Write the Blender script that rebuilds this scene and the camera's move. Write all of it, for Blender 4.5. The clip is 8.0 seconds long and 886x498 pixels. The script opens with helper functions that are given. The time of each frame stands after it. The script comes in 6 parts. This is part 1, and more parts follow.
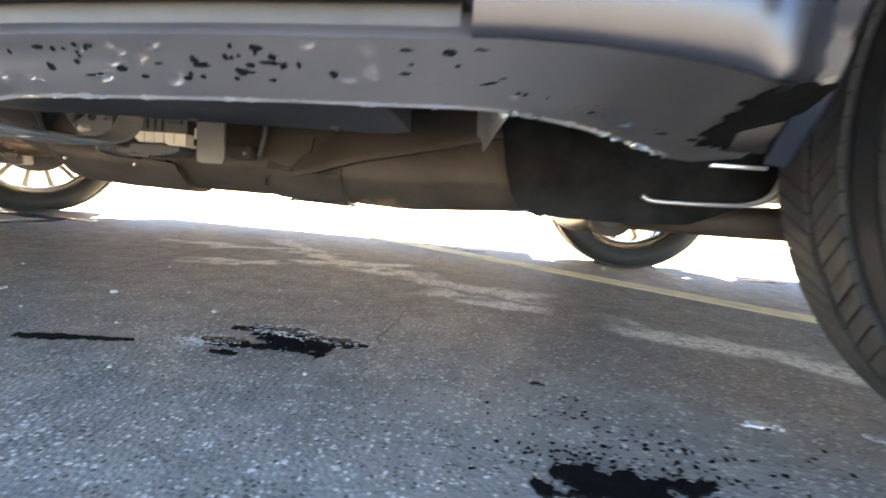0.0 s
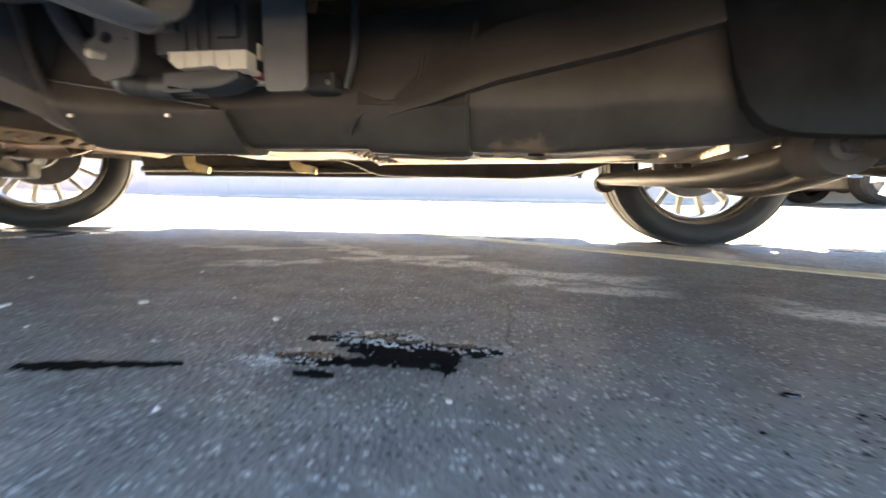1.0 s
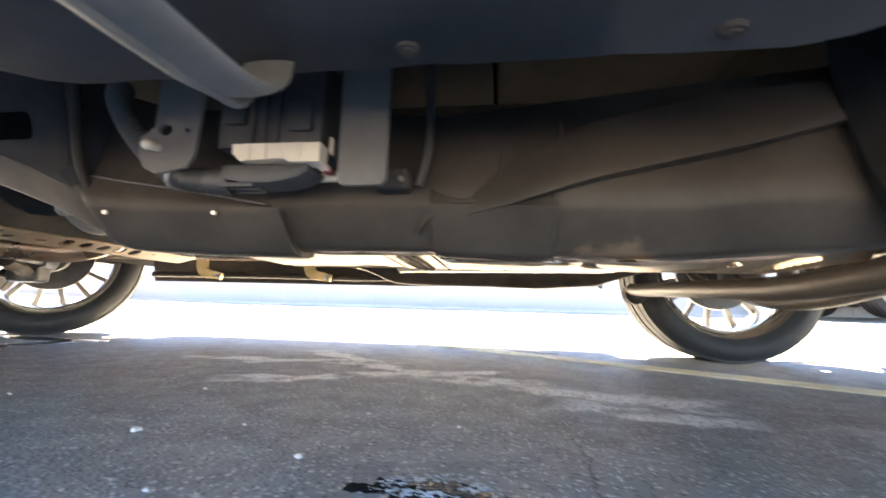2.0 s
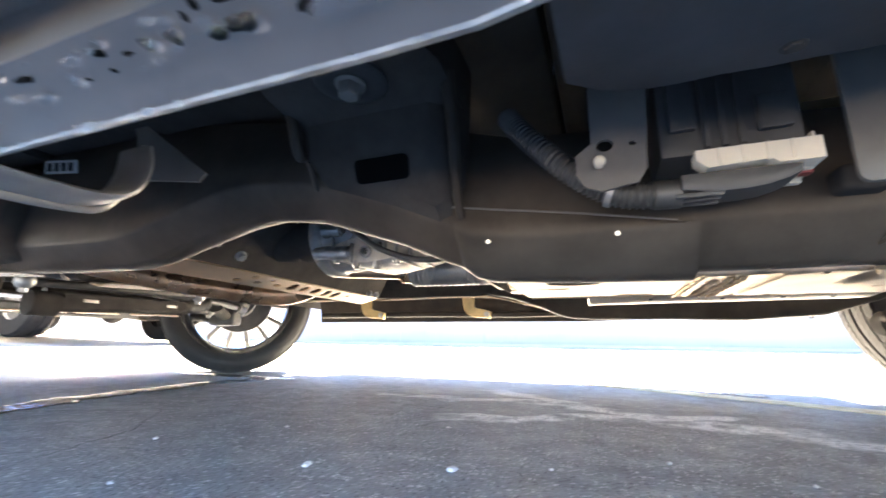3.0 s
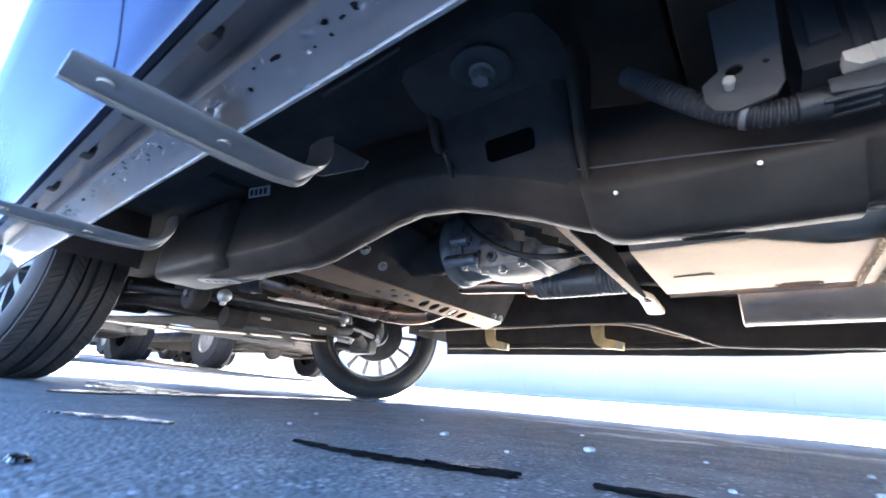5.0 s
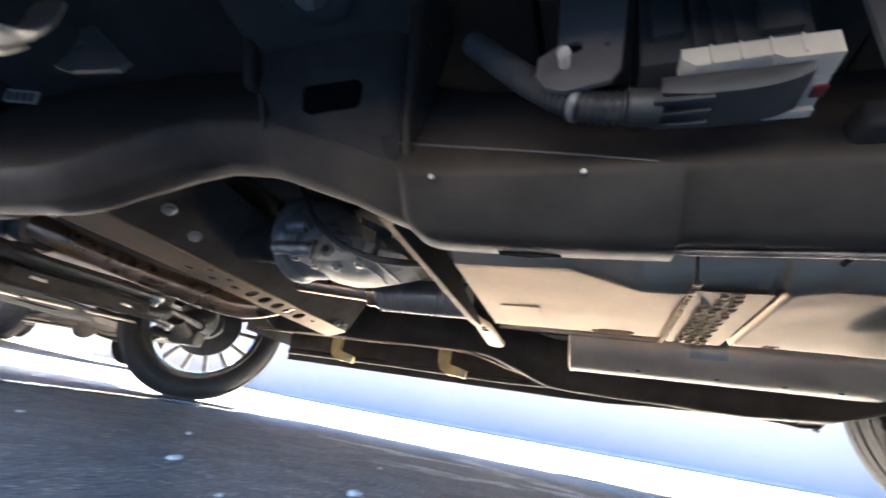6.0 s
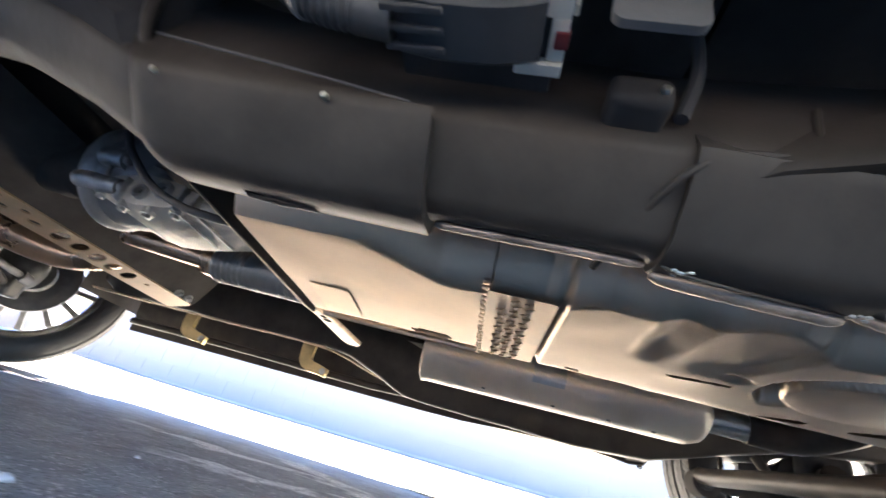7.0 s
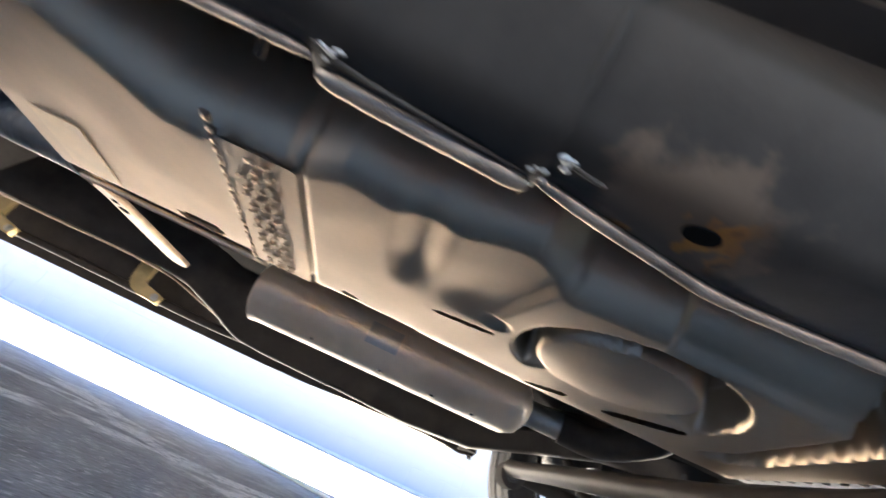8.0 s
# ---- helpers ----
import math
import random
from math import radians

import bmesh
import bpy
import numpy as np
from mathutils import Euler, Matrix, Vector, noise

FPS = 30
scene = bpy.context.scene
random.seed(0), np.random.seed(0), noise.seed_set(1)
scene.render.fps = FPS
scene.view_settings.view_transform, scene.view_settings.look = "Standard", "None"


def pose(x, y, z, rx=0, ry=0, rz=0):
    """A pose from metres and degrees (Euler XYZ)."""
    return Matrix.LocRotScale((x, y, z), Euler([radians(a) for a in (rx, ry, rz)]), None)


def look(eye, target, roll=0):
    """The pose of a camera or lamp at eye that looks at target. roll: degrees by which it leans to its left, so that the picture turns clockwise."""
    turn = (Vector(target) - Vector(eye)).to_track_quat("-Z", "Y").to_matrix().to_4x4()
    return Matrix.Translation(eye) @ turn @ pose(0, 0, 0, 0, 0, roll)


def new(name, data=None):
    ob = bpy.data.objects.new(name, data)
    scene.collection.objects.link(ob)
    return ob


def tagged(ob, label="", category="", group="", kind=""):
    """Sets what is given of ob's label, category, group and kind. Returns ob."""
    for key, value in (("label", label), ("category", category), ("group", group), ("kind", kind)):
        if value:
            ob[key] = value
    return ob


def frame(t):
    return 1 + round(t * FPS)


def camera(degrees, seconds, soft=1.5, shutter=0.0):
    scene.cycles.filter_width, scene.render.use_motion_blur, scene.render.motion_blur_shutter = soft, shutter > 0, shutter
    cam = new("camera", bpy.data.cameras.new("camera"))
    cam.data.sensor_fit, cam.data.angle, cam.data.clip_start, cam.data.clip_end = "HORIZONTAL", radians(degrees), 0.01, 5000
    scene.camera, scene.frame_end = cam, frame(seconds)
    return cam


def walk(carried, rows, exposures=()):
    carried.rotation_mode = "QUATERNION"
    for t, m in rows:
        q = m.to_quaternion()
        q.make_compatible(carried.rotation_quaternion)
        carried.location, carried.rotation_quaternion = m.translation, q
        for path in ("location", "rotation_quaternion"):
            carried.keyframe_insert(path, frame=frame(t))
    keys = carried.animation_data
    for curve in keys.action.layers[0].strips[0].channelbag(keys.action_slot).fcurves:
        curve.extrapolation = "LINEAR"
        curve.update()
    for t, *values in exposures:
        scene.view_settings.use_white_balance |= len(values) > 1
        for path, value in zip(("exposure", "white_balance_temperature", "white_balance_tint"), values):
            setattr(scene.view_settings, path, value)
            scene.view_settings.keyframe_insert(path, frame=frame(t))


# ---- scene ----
EXPOSURE, KELVIN, SKY, SUN = 4.85, 7200.0, 0.056, 5.0
STOPS = [(0.0, 0.3, 1800.0), (0.5, 0.1, 1800.0), (1.0, 0.05, 1100.0), (2.5, 0.55, 150.0), (3.5, 0.60, -1000.0), (4.2, 0.4, -1800.0), (5.5, 0.05, -1500.0), (6.0, -0.15, -1000.0), (6.5, 0.05, -900.0), (7.2, 0.05, -950.0), (8.0, -0.05, -950.0)]
cam = camera(93.9, 8.0, shutter=0.4)
PATH = [
    (0, (0.12, 0.35, 0.239), (-0.099, 2.324, 0.002), 4.7),
    (0.5, (0.031, 0.41, 0.207), (-0.263, 2.365, -0.099), 3.8),
    (1, (-0.064, 0.508, 0.171), (-0.321, 2.477, -0.066), 0.9),
    (1.2, (-0.075, 0.567, 0.162), (-0.279, 2.553, 0.051), 0.0),
    (2.3, (-0.232, 0.565, 0.173), (-0.584, 2.497, 0.551), 2.8),
    (2.5, (-0.313, 0.572, 0.169), (-0.772, 2.471, 0.595), 2.8),
    (3, (-0.424, 0.534, 0.156), (-1.123, 2.351, 0.612), 1.0),
    (3.5, (-0.45, 0.491, 0.117), (-1.328, 2.22, 0.607), -1.9),
    (4, (-0.417, 0.523, 0.085), (-1.405, 2.145, 0.71), -5.2),
    (4.2, (-0.419, 0.552, 0.094), (-1.388, 2.211, 0.648), -7.2),
    (5.3, (-0.43, 0.512, 0.043), (-1.606, 1.984, 0.715), 9.0),
    (5.5, (-0.433, 0.529, 0.058), (-1.485, 2.101, 0.707), 8.4),
    (6, (-0.397, 0.657, 0.073), (-1.095, 2.355, 0.867), 10.6),
    (6.5, (-0.343, 0.709, 0.084), (-0.837, 2.443, 0.948), 13.2),
    (7, (-0.285, 0.751, 0.089), (-0.625, 2.495, 1.006), 16.7),
    (7.5, (-0.218, 0.796, 0.092), (-0.394, 2.545, 1.046), 20.9),
    (8, (-0.12, 0.85, 0.091), (-0.109, 2.581, 1.092), 25.4),
]

walk(cam, [(t, look(eye, target, roll)) for t, eye, target, roll in PATH], exposures=[(t, EXPOSURE + s, KELVIN + k, 10.0) for t, s, k in STOPS])

# ---- sky and sun ----
SUN_EL, SUN_AZ = 58.0, -14.0      # degrees; azimuth counted from +y towards +x
world = bpy.data.worlds.new("sky")
scene.world = world
world.use_nodes = True
wn = world.node_tree
sky = wn.nodes.new("ShaderNodeTexSky")
sky.sky_type, sky.sun_disc = "NISHITA", False
sky.sun_elevation, sky.sun_rotation = radians(SUN_EL), radians(SUN_AZ)
sky.air_density, sky.dust_density, sky.ozone_density = 0.6, 0.0, 3.0
wn.links.new(sky.outputs[0], wn.nodes["Background"].inputs[0])
wn.nodes["Background"].inputs[1].default_value = SKY
sun = new("sun", bpy.data.lights.new("sun", "SUN"))
sun.data.energy, sun.data.angle, sun.data.color = SUN, radians(0.53), (1.0, 0.90, 0.76)
sun_dir = Vector((math.sin(radians(SUN_AZ)) * math.cos(radians(SUN_EL)), math.cos(radians(SUN_AZ)) * math.cos(radians(SUN_EL)), math.sin(radians(SUN_EL))))
sun.matrix_world = look(sun_dir * 30, (0, 0, 0))


# ---- materials ----
def mat(name, base, rough=0.6, metal=0.0, vary=0.25, scale=12.0, fine=140.0, bump=0.15, coat=0.0, second=None, second_amount=0.0, spec=0.5):
    """A surface with broad stains, fine grain and a slight relief, at real size."""
    m = bpy.data.materials.new(name)
    m.use_nodes = True
    nt = m.node_tree
    p = nt.nodes["Principled BSDF"]
    tc = nt.nodes.new("ShaderNodeTexCoord")
    big = nt.nodes.new("ShaderNodeTexNoise")
    big.inputs["Scale"].default_value, big.inputs["Detail"].default_value, big.inputs["Roughness"].default_value = scale, 6, 0.62
    small = nt.nodes.new("ShaderNodeTexNoise")
    small.inputs["Scale"].default_value, small.inputs["Detail"].default_value = fine, 3
    for n in (big, small):
        nt.links.new(tc.outputs["Object"], n.inputs["Vector"])
    ramp = nt.nodes.new("ShaderNodeValToRGB")
    lo = tuple(c * (1 - vary) for c in base)
    hi = tuple(min(1, c * (1 + vary)) for c in base)
    ramp.color_ramp.elements[0].position, ramp.color_ramp.elements[1].position = 0.32, 0.68
    ramp.color_ramp.elements[0].color, ramp.color_ramp.elements[1].color = (*lo, 1), (*hi, 1)
    nt.links.new(big.outputs["Fac"], ramp.inputs[0])
    col = ramp.outputs[0]
    if second:
        n3 = nt.nodes.new("ShaderNodeTexNoise")
        n3.inputs["Scale"].default_value, n3.inputs["Detail"].default_value = scale * 0.6, 8
        nt.links.new(tc.outputs["Object"], n3.inputs["Vector"])
        r3 = nt.nodes.new("ShaderNodeValToRGB")
        r3.color_ramp.elements[0].position, r3.color_ramp.elements[1].position = 0.62 - 0.25 * second_amount, 0.78 - 0.2 * second_amount
        nt.links.new(n3.outputs["Fac"], r3.inputs[0])
        mx = nt.nodes.new("ShaderNodeMix")
        mx.data_type = "RGBA"
        nt.links.new(r3.outputs[0], mx.inputs[0])
        nt.links.new(col, mx.inputs[6])
        mx.inputs[7].default_value = (*second, 1)
        col = mx.outputs[2]
    nt.links.new(col, p.inputs["Base Color"])
    rr = nt.nodes.new("ShaderNodeMapRange")
    rr.inputs[3].default_value, rr.inputs[4].default_value = max(0.02, rough - 0.12 * min(1, rough * 2)), min(1, rough + 0.12 * min(1, rough * 2))
    nt.links.new(big.outputs["Fac"], rr.inputs[0])
    nt.links.new(rr.outputs[0], p.inputs["Roughness"])
    p.inputs["Metallic"].default_value = metal
    p.inputs["Coat Weight"].default_value = coat
    p.inputs["Coat Roughness"].default_value = 0.04
    p.inputs["Specular IOR Level"].default_value = spec
    if bump:
        b = nt.nodes.new("ShaderNodeBump")
        b.inputs["Strength"].default_value, b.inputs["Distance"].default_value = bump, 0.0015
        nt.links.new(small.outputs["Fac"], b.inputs["Height"])
        nt.links.new(b.outputs[0], p.inputs["Normal"])
    return m


M_PAINT = mat("dark_grey_metallic_paint", (0.060, 0.064, 0.075), 0.26, 0.9, 0.08, 3, 300, 0.0, coat=0.0, spec=0.35)
M_PAINT.node_tree.nodes["Principled BSDF"].inputs["Specular Tint"].default_value = (0.46, 0.48, 0.58, 1)
M_SILL = mat("grey_sill_coating", (0.23, 0.206, 0.192), 0.32, 0.85, 0.08, 7, 220, 0.05, coat=0.3, second=(0.03, 0.028, 0.028), second_amount=0.15)
M_FLOOR = mat("black_underseal", (0.060, 0.055, 0.051), 0.85, 0.0, 0.35, 5, 60, 0.5, spec=0.15)
M_PLASTIC = mat("black_ribbed_plastic", (0.055, 0.054, 0.053), 0.5, 0.0, 0.25, 18, 200, 0.15)
M_TANK = mat("dusty_tank_plastic", (0.54, 0.415, 0.295), 0.42, 0.9, 0.14, 7, 160, 0.10, second=(0.46, 0.36, 0.27), second_amount=0.3)
M_PAN = mat("dusty_skid_steel", (0.68, 0.505, 0.345), 0.42, 0.85, 0.12, 9, 180, 0.15, second=(0.42, 0.36, 0.29), second_amount=0.25)
M_ALU = mat("cast_aluminium", (0.46, 0.46, 0.45), 0.42, 0.75, 0.25, 22, 150, 0.5, second=(0.18, 0.17, 0.16), second_amount=0.3)
M_DULL = mat("dull_grey_casting", (0.30, 0.297, 0.29), 0.42, 0.35, 0.2, 16, 150, 0.35, second=(0.09, 0.09, 0.09), second_amount=0.2)
# Pale casting; its warm tone also carries light bounced from below.
M_CAST = mat("warm_lit_casting", (0.62, 0.565, 0.48), 0.5, 0.3, 0.2, 22, 150, 0.5, second=(0.25, 0.23, 0.2), second_amount=0.2)
M_PINCH = mat("bright_flange_edge", (0.46, 0.45, 0.43), 0.30, 0.7, 0.3, 30, 200, 0.2)
M_STEEL = mat("galvanised_steel", (0.50, 0.49, 0.46), 0.38, 0.8, 0.2, 15, 200, 0.15)
M_MUFFLER = mat("aluminised_steel", (0.78, 0.66, 0.53), 0.42, 0.35, 0.10, 6, 180, 0.1, second=(0.55, 0.46, 0.37), second_amount=0.2)
M_COPPER = mat("heat_tinted_exhaust_pipe", (0.62, 0.41, 0.27), 0.28, 0.9, 0.25, 9, 160, 0.12, second=(0.18, 0.10, 0.07), second_amount=0.35)
M_BRONZE = mat("yellow_passivated_steel", (0.62, 0.46, 0.22), 0.42, 0.4, 0.2, 20, 150, 0.1)
M_BRACKET = mat("grey_coated_bracket", (0.24, 0.235, 0.225), 0.38, 0.35, 0.2, 14, 160, 0.1)
M_TAB = mat("dull_grey_sheet", (0.135, 0.130, 0.122), 0.5, 0.1, 0.2, 14, 160, 0.1)
M_TYRE = mat("tyre_rubber", (0.020, 0.020, 0.021), 0.65, 0.0, 0.3, 12, 120, 0.3, second=(0.045, 0.043, 0.039), second_amount=0.15)
M_TREAD = mat("dusty_tyre_tread", (0.042, 0.040, 0.038), 0.75, 0.0, 0.35, 30, 200, 0.3)
M_RIM = mat("bright_machined_alloy", (0.78, 0.78, 0.78), 0.16, 1.0, 0.06, 10, 200, 0.03)
M_RIMDARK = mat("dark_cast_hub", (0.09, 0.088, 0.085), 0.5, 0.5, 0.3, 20, 150, 0.3)
M_WHITE = mat("white_connector_plastic", (0.78, 0.70, 0.56), 0.45, 0.0, 0.08, 30, 200, 0.05)
M_RED = mat("red_lock_tab", (0.22, 0.03, 0.03), 0.45, 0.0, 0.1, 30, 200, 0.05)
M_BOLT = mat("zinc_bolt", (0.62, 0.58, 0.48), 0.35, 0.85, 0.2, 40, 250, 0.1)
M_GLASS = mat("dark_window_glass", (0.012, 0.014, 0.016), 0.04, 0.0, 0.05, 3, 100, 0.0, coat=1.0)
M_LABEL = mat("printed_paper_label", (0.55, 0.55, 0.54), 0.5, 0.0, 0.08, 40, 200, 0.05)
M_DUSTLABEL = mat("dust_tinted_sticker", (0.74, 0.56, 0.37), 0.42, 0.8, 0.08, 30, 200, 0.05)
M_INK = mat("black_label_ink", (0.02, 0.02, 0.02), 0.5, 0.0, 0.1, 40, 200, 0.0)
M_WALL = mat("pale_blue_wall_tile", (0.282, 0.300, 0.327), 0.45, 0.0, 0.05, 1.2, 40, 0.1)
M_GROUT = mat("wall_joint_mortar", (0.279, 0.297, 0.323), 0.8, 0.0, 0.1, 6, 80, 0.2)
M_KERB = mat("grey_kerb_concrete", (0.42, 0.41, 0.39), 0.85, 0.0, 0.2, 6, 80, 0.4)
M_YELLOW = mat("worn_yellow_road_paint", (0.86, 0.78, 0.55), 0.7, 0.0, 0.12, 20, 160, 0.4, second=(0.45, 0.42, 0.34), second_amount=0.02)
M_STONE = mat("pale_pebble", (0.62, 0.58, 0.55), 0.6, 0.0, 0.15, 60, 300, 0.2)

M_SHIELD = mat("matt_black_shield_plastic", (0.062, 0.057, 0.053), 0.95, 0.0, 0.3, 10, 120, 0.3, spec=0.08)
# Near-black that paints the shade inside holes and slots.
M_HOLESHADE = mat("painted_hole_shade", (0.004, 0.004, 0.004), 0.95, 0.0, 0.1, 40, 200, 0.0, spec=0.05)

# clear water for drops and puddles
M_WATER = bpy.data.materials.new("clear_water")
M_WATER.use_nodes = True
_p = M_WATER.node_tree.nodes["Principled BSDF"]
_p.inputs["Base Color"].default_value = (0.9, 0.95, 1, 1)
_p.inputs["Roughness"].default_value, _p.inputs["IOR"].default_value, _p.inputs["Transmission Weight"].default_value = 0.03, 1.33, 1.0


# ---- mesh helpers ----
def part(name, bm, material, parent=None, label="", sharp=38, kind=""):
    """Links a bmesh as one mesh object under a thing or a part."""
    bmesh.ops.recalc_face_normals(bm, faces=bm.faces[:])
    me = bpy.data.meshes.new(name)
    bm.to_mesh(me)
    bm.free()
    me.materials.append(material)
    me.shade_smooth()
    me.set_sharp_from_angle(angle=radians(sharp))
    ob = new(name, me)
    if parent is not None:
        ob.parent = parent
    if label or kind:
        tagged(ob, label, kind=kind)
    return ob


def thing(name, label, category, group="", at=(0, 0, 0)):
    ob = new(name)
    ob.location = at
    return tagged(ob, label, category, group)


def box(bm, x0, x1, y0, y1, z0, z1, bevel=0.0, seg=2, m=None):
    made = bmesh.ops.create_cube(bm, size=1)["verts"]
    for v in made:
        v.co = Vector((x0 + (v.co.x + 0.5) * (x1 - x0), y0 + (v.co.y + 0.5) * (y1 - y0), z0 + (v.co.z + 0.5) * (z1 - z0)))
        if m is not None:
            v.co = m @ v.co
    if bevel:
        edges = list({e for v in made for e in v.link_edges})
        bmesh.ops.bevel(bm, geom=edges, offset=bevel, segments=seg, affect="EDGES", profile=0.6)


def loft(bm, rings, closed=True, cap=True):
    """Faces between successive rings of points."""
    vs = [[bm.verts.new(p) for p in ring] for ring in rings]
    n = len(vs[0])
    for a, b in zip(vs, vs[1:]):
        for i in range(n if closed else n - 1):
            j = (i + 1) % n
            bm.faces.new((a[i], a[j], b[j], b[i]))
    if closed and cap:
        bm.faces.new(vs[0][::-1])
        bm.faces.new(vs[-1])
    return vs


def smooth_path(pts, step=6):
    """A curve through the points."""
    p = [Vector(a) for a in pts]
    p = [2 * p[0] - p[1]] + p + [2 * p[-1] - p[-2]]
    out = []
    for i in range(1, len(p) - 2):
        for k in range(step):
            t = k / step
            a, b, c, d = p[i - 1:i + 3]
            out.append(0.5 * (2 * b + (c - a) * t + (2 * a - 5 * b + 4 * c - d) * t * t + (3 * b - a - 3 * c + d) * t ** 3))
    out.append(p[-2])
    return out


def tube(bm, pts, r, n=14, step=6, flat=1.0, ridges=0.0, per=2):
    """A round bar along a curve; r may be a function of the share of the way; ridges give a corrugated hose."""
    path = smooth_path(pts, step)
    rings = []
    side = None
    for i, p in enumerate(path):
        d = (path[min(i + 1, len(path) - 1)] - path[max(i - 1, 0)]).normalized()
        if side is None:
            side = d.cross(Vector((0, 0, 1)))
            if side.length < 0.1:
                side = d.cross(Vector((1, 0, 0)))
        side = (side - d * side.dot(d)).normalized()
        up = side.cross(d).normalized()
        rad = r(i / (len(path) - 1)) if callable(r) else r
        rad += ridges if (i // per) % 2 else 0
        rings.append([p + (side * math.cos(2 * math.pi * k / n) + up * math.sin(2 * math.pi * k / n) * flat) * rad for k in range(n)])
    loft(bm, rings)


def revolve(bm, profile, n=48, m=None, closed=False):
    """Turns (radius, along) points round the y axis."""
    rings = []
    for k in range(n + 1):
        a = 2 * math.pi * k / n
        rings.append([Vector((r * math.cos(a), y, r * math.sin(a))) for r, y in profile])
    if m is not None:
        rings = [[m @ p for p in ring] for ring in rings]
    first = len(bm.verts)
    vs = [[bm.verts.new(p) for p in ring] for ring in rings[:-1]]
    L = len(profile)
    for i in range(n):
        a, b = vs[i], vs[(i + 1) % n]
        for j in range(L if closed else L - 1):
            bm.faces.new((a[j], a[(j + 1) % L], b[(j + 1) % L], b[j]))


def plate(bm, outline, holes=(), depth=0.004, m=None):
    """A sheet in the local xy plane with its holes cut through, extruded along local z."""
    edges = []
    for loop in (outline, *holes):
        vs = [bm.verts.new((p[0], p[1], 0)) for p in loop]
        edges += [bm.edges.new((vs[i], vs[(i + 1) % len(vs)])) for i in range(len(vs))]
    verts = {v for e in edges for v in e.verts}
    faces = [g for g in bmesh.ops.triangle_fill(bm, use_beauty=True, edges=edges)["geom"] if isinstance(g, bmesh.types.BMFace)]
    ext = bmesh.ops.extrude_face_region(bm, geom=faces)["geom"]
    new_verts = [g for g in ext if isinstance(g, bmesh.types.BMVert)]
    for v in new_verts:
        v.co.z += depth
    if m is not None:
        for v in list(verts) + new_verts:
            v.co = m @ v.co


def ellipse(cx, cy, rx, ry, n=20, turn=0.0):
    c, s = math.cos(turn), math.sin(turn)
    return [(cx + rx * math.cos(2 * math.pi * k / n) * c - ry * math.sin(2 * math.pi * k / n) * s,
             cy + rx * math.cos(2 * math.pi * k / n) * s + ry * math.sin(2 * math.pi * k / n) * c) for k in range(n)]


def rounded(x0, x1, y0, y1, r, n=5):
    out = []
    for cx, cy, a0 in ((x1 - r, y1 - r, 0), (x0 + r, y1 - r, 90), (x0 + r, y0 + r, 180), (x1 - r, y0 + r, 270)):
        for k in range(n + 1):
            a = radians(a0 + 90 * k / n)
            out.append((cx + r * math.cos(a), cy + r * math.sin(a)))
    return out


def hexbolt(bm, at, axis, r=0.008, h=0.007, washer=0.0):
    m = Matrix.Translation(at) @ Vector(axis).to_track_quat("Z", "Y").to_matrix().to_4x4()
    loft(bm, [[m @ Vector((q * math.cos(math.pi / 3 * k), q * math.sin(math.pi / 3 * k), z)) for k in range(6)] for q, z in ((r, 0), (r, h * 0.8), (r * 0.8, h))])
    if washer:
        loft(bm, [[m @ Vector((q * math.cos(math.pi / 12 * k), q * math.sin(math.pi / 12 * k), z)) for k in range(24)] for q, z in ((washer, -0.001), (washer, 0.0012), (washer * 0.92, 0.002))])


def line(xs, zs):
    return lambda x: float(np.interp(x, xs, zs))


YC = 1.55                        # the vehicle's middle line
AX_F, AX_R, R_TYRE = -2.37, 0.735, 0.347


def across(y):
    return 2 * YC - y


# ---- ground ----
def rise(x, y):
    """The lot climbs gently away from the parking bay."""
    dy = max(0.0, y - 3.0, -4.0 - y)
    dx = max(0.0, -3.6 - x, x - 2.2)
    return min(0.033 * math.hypot(dx, dy), 0.9)


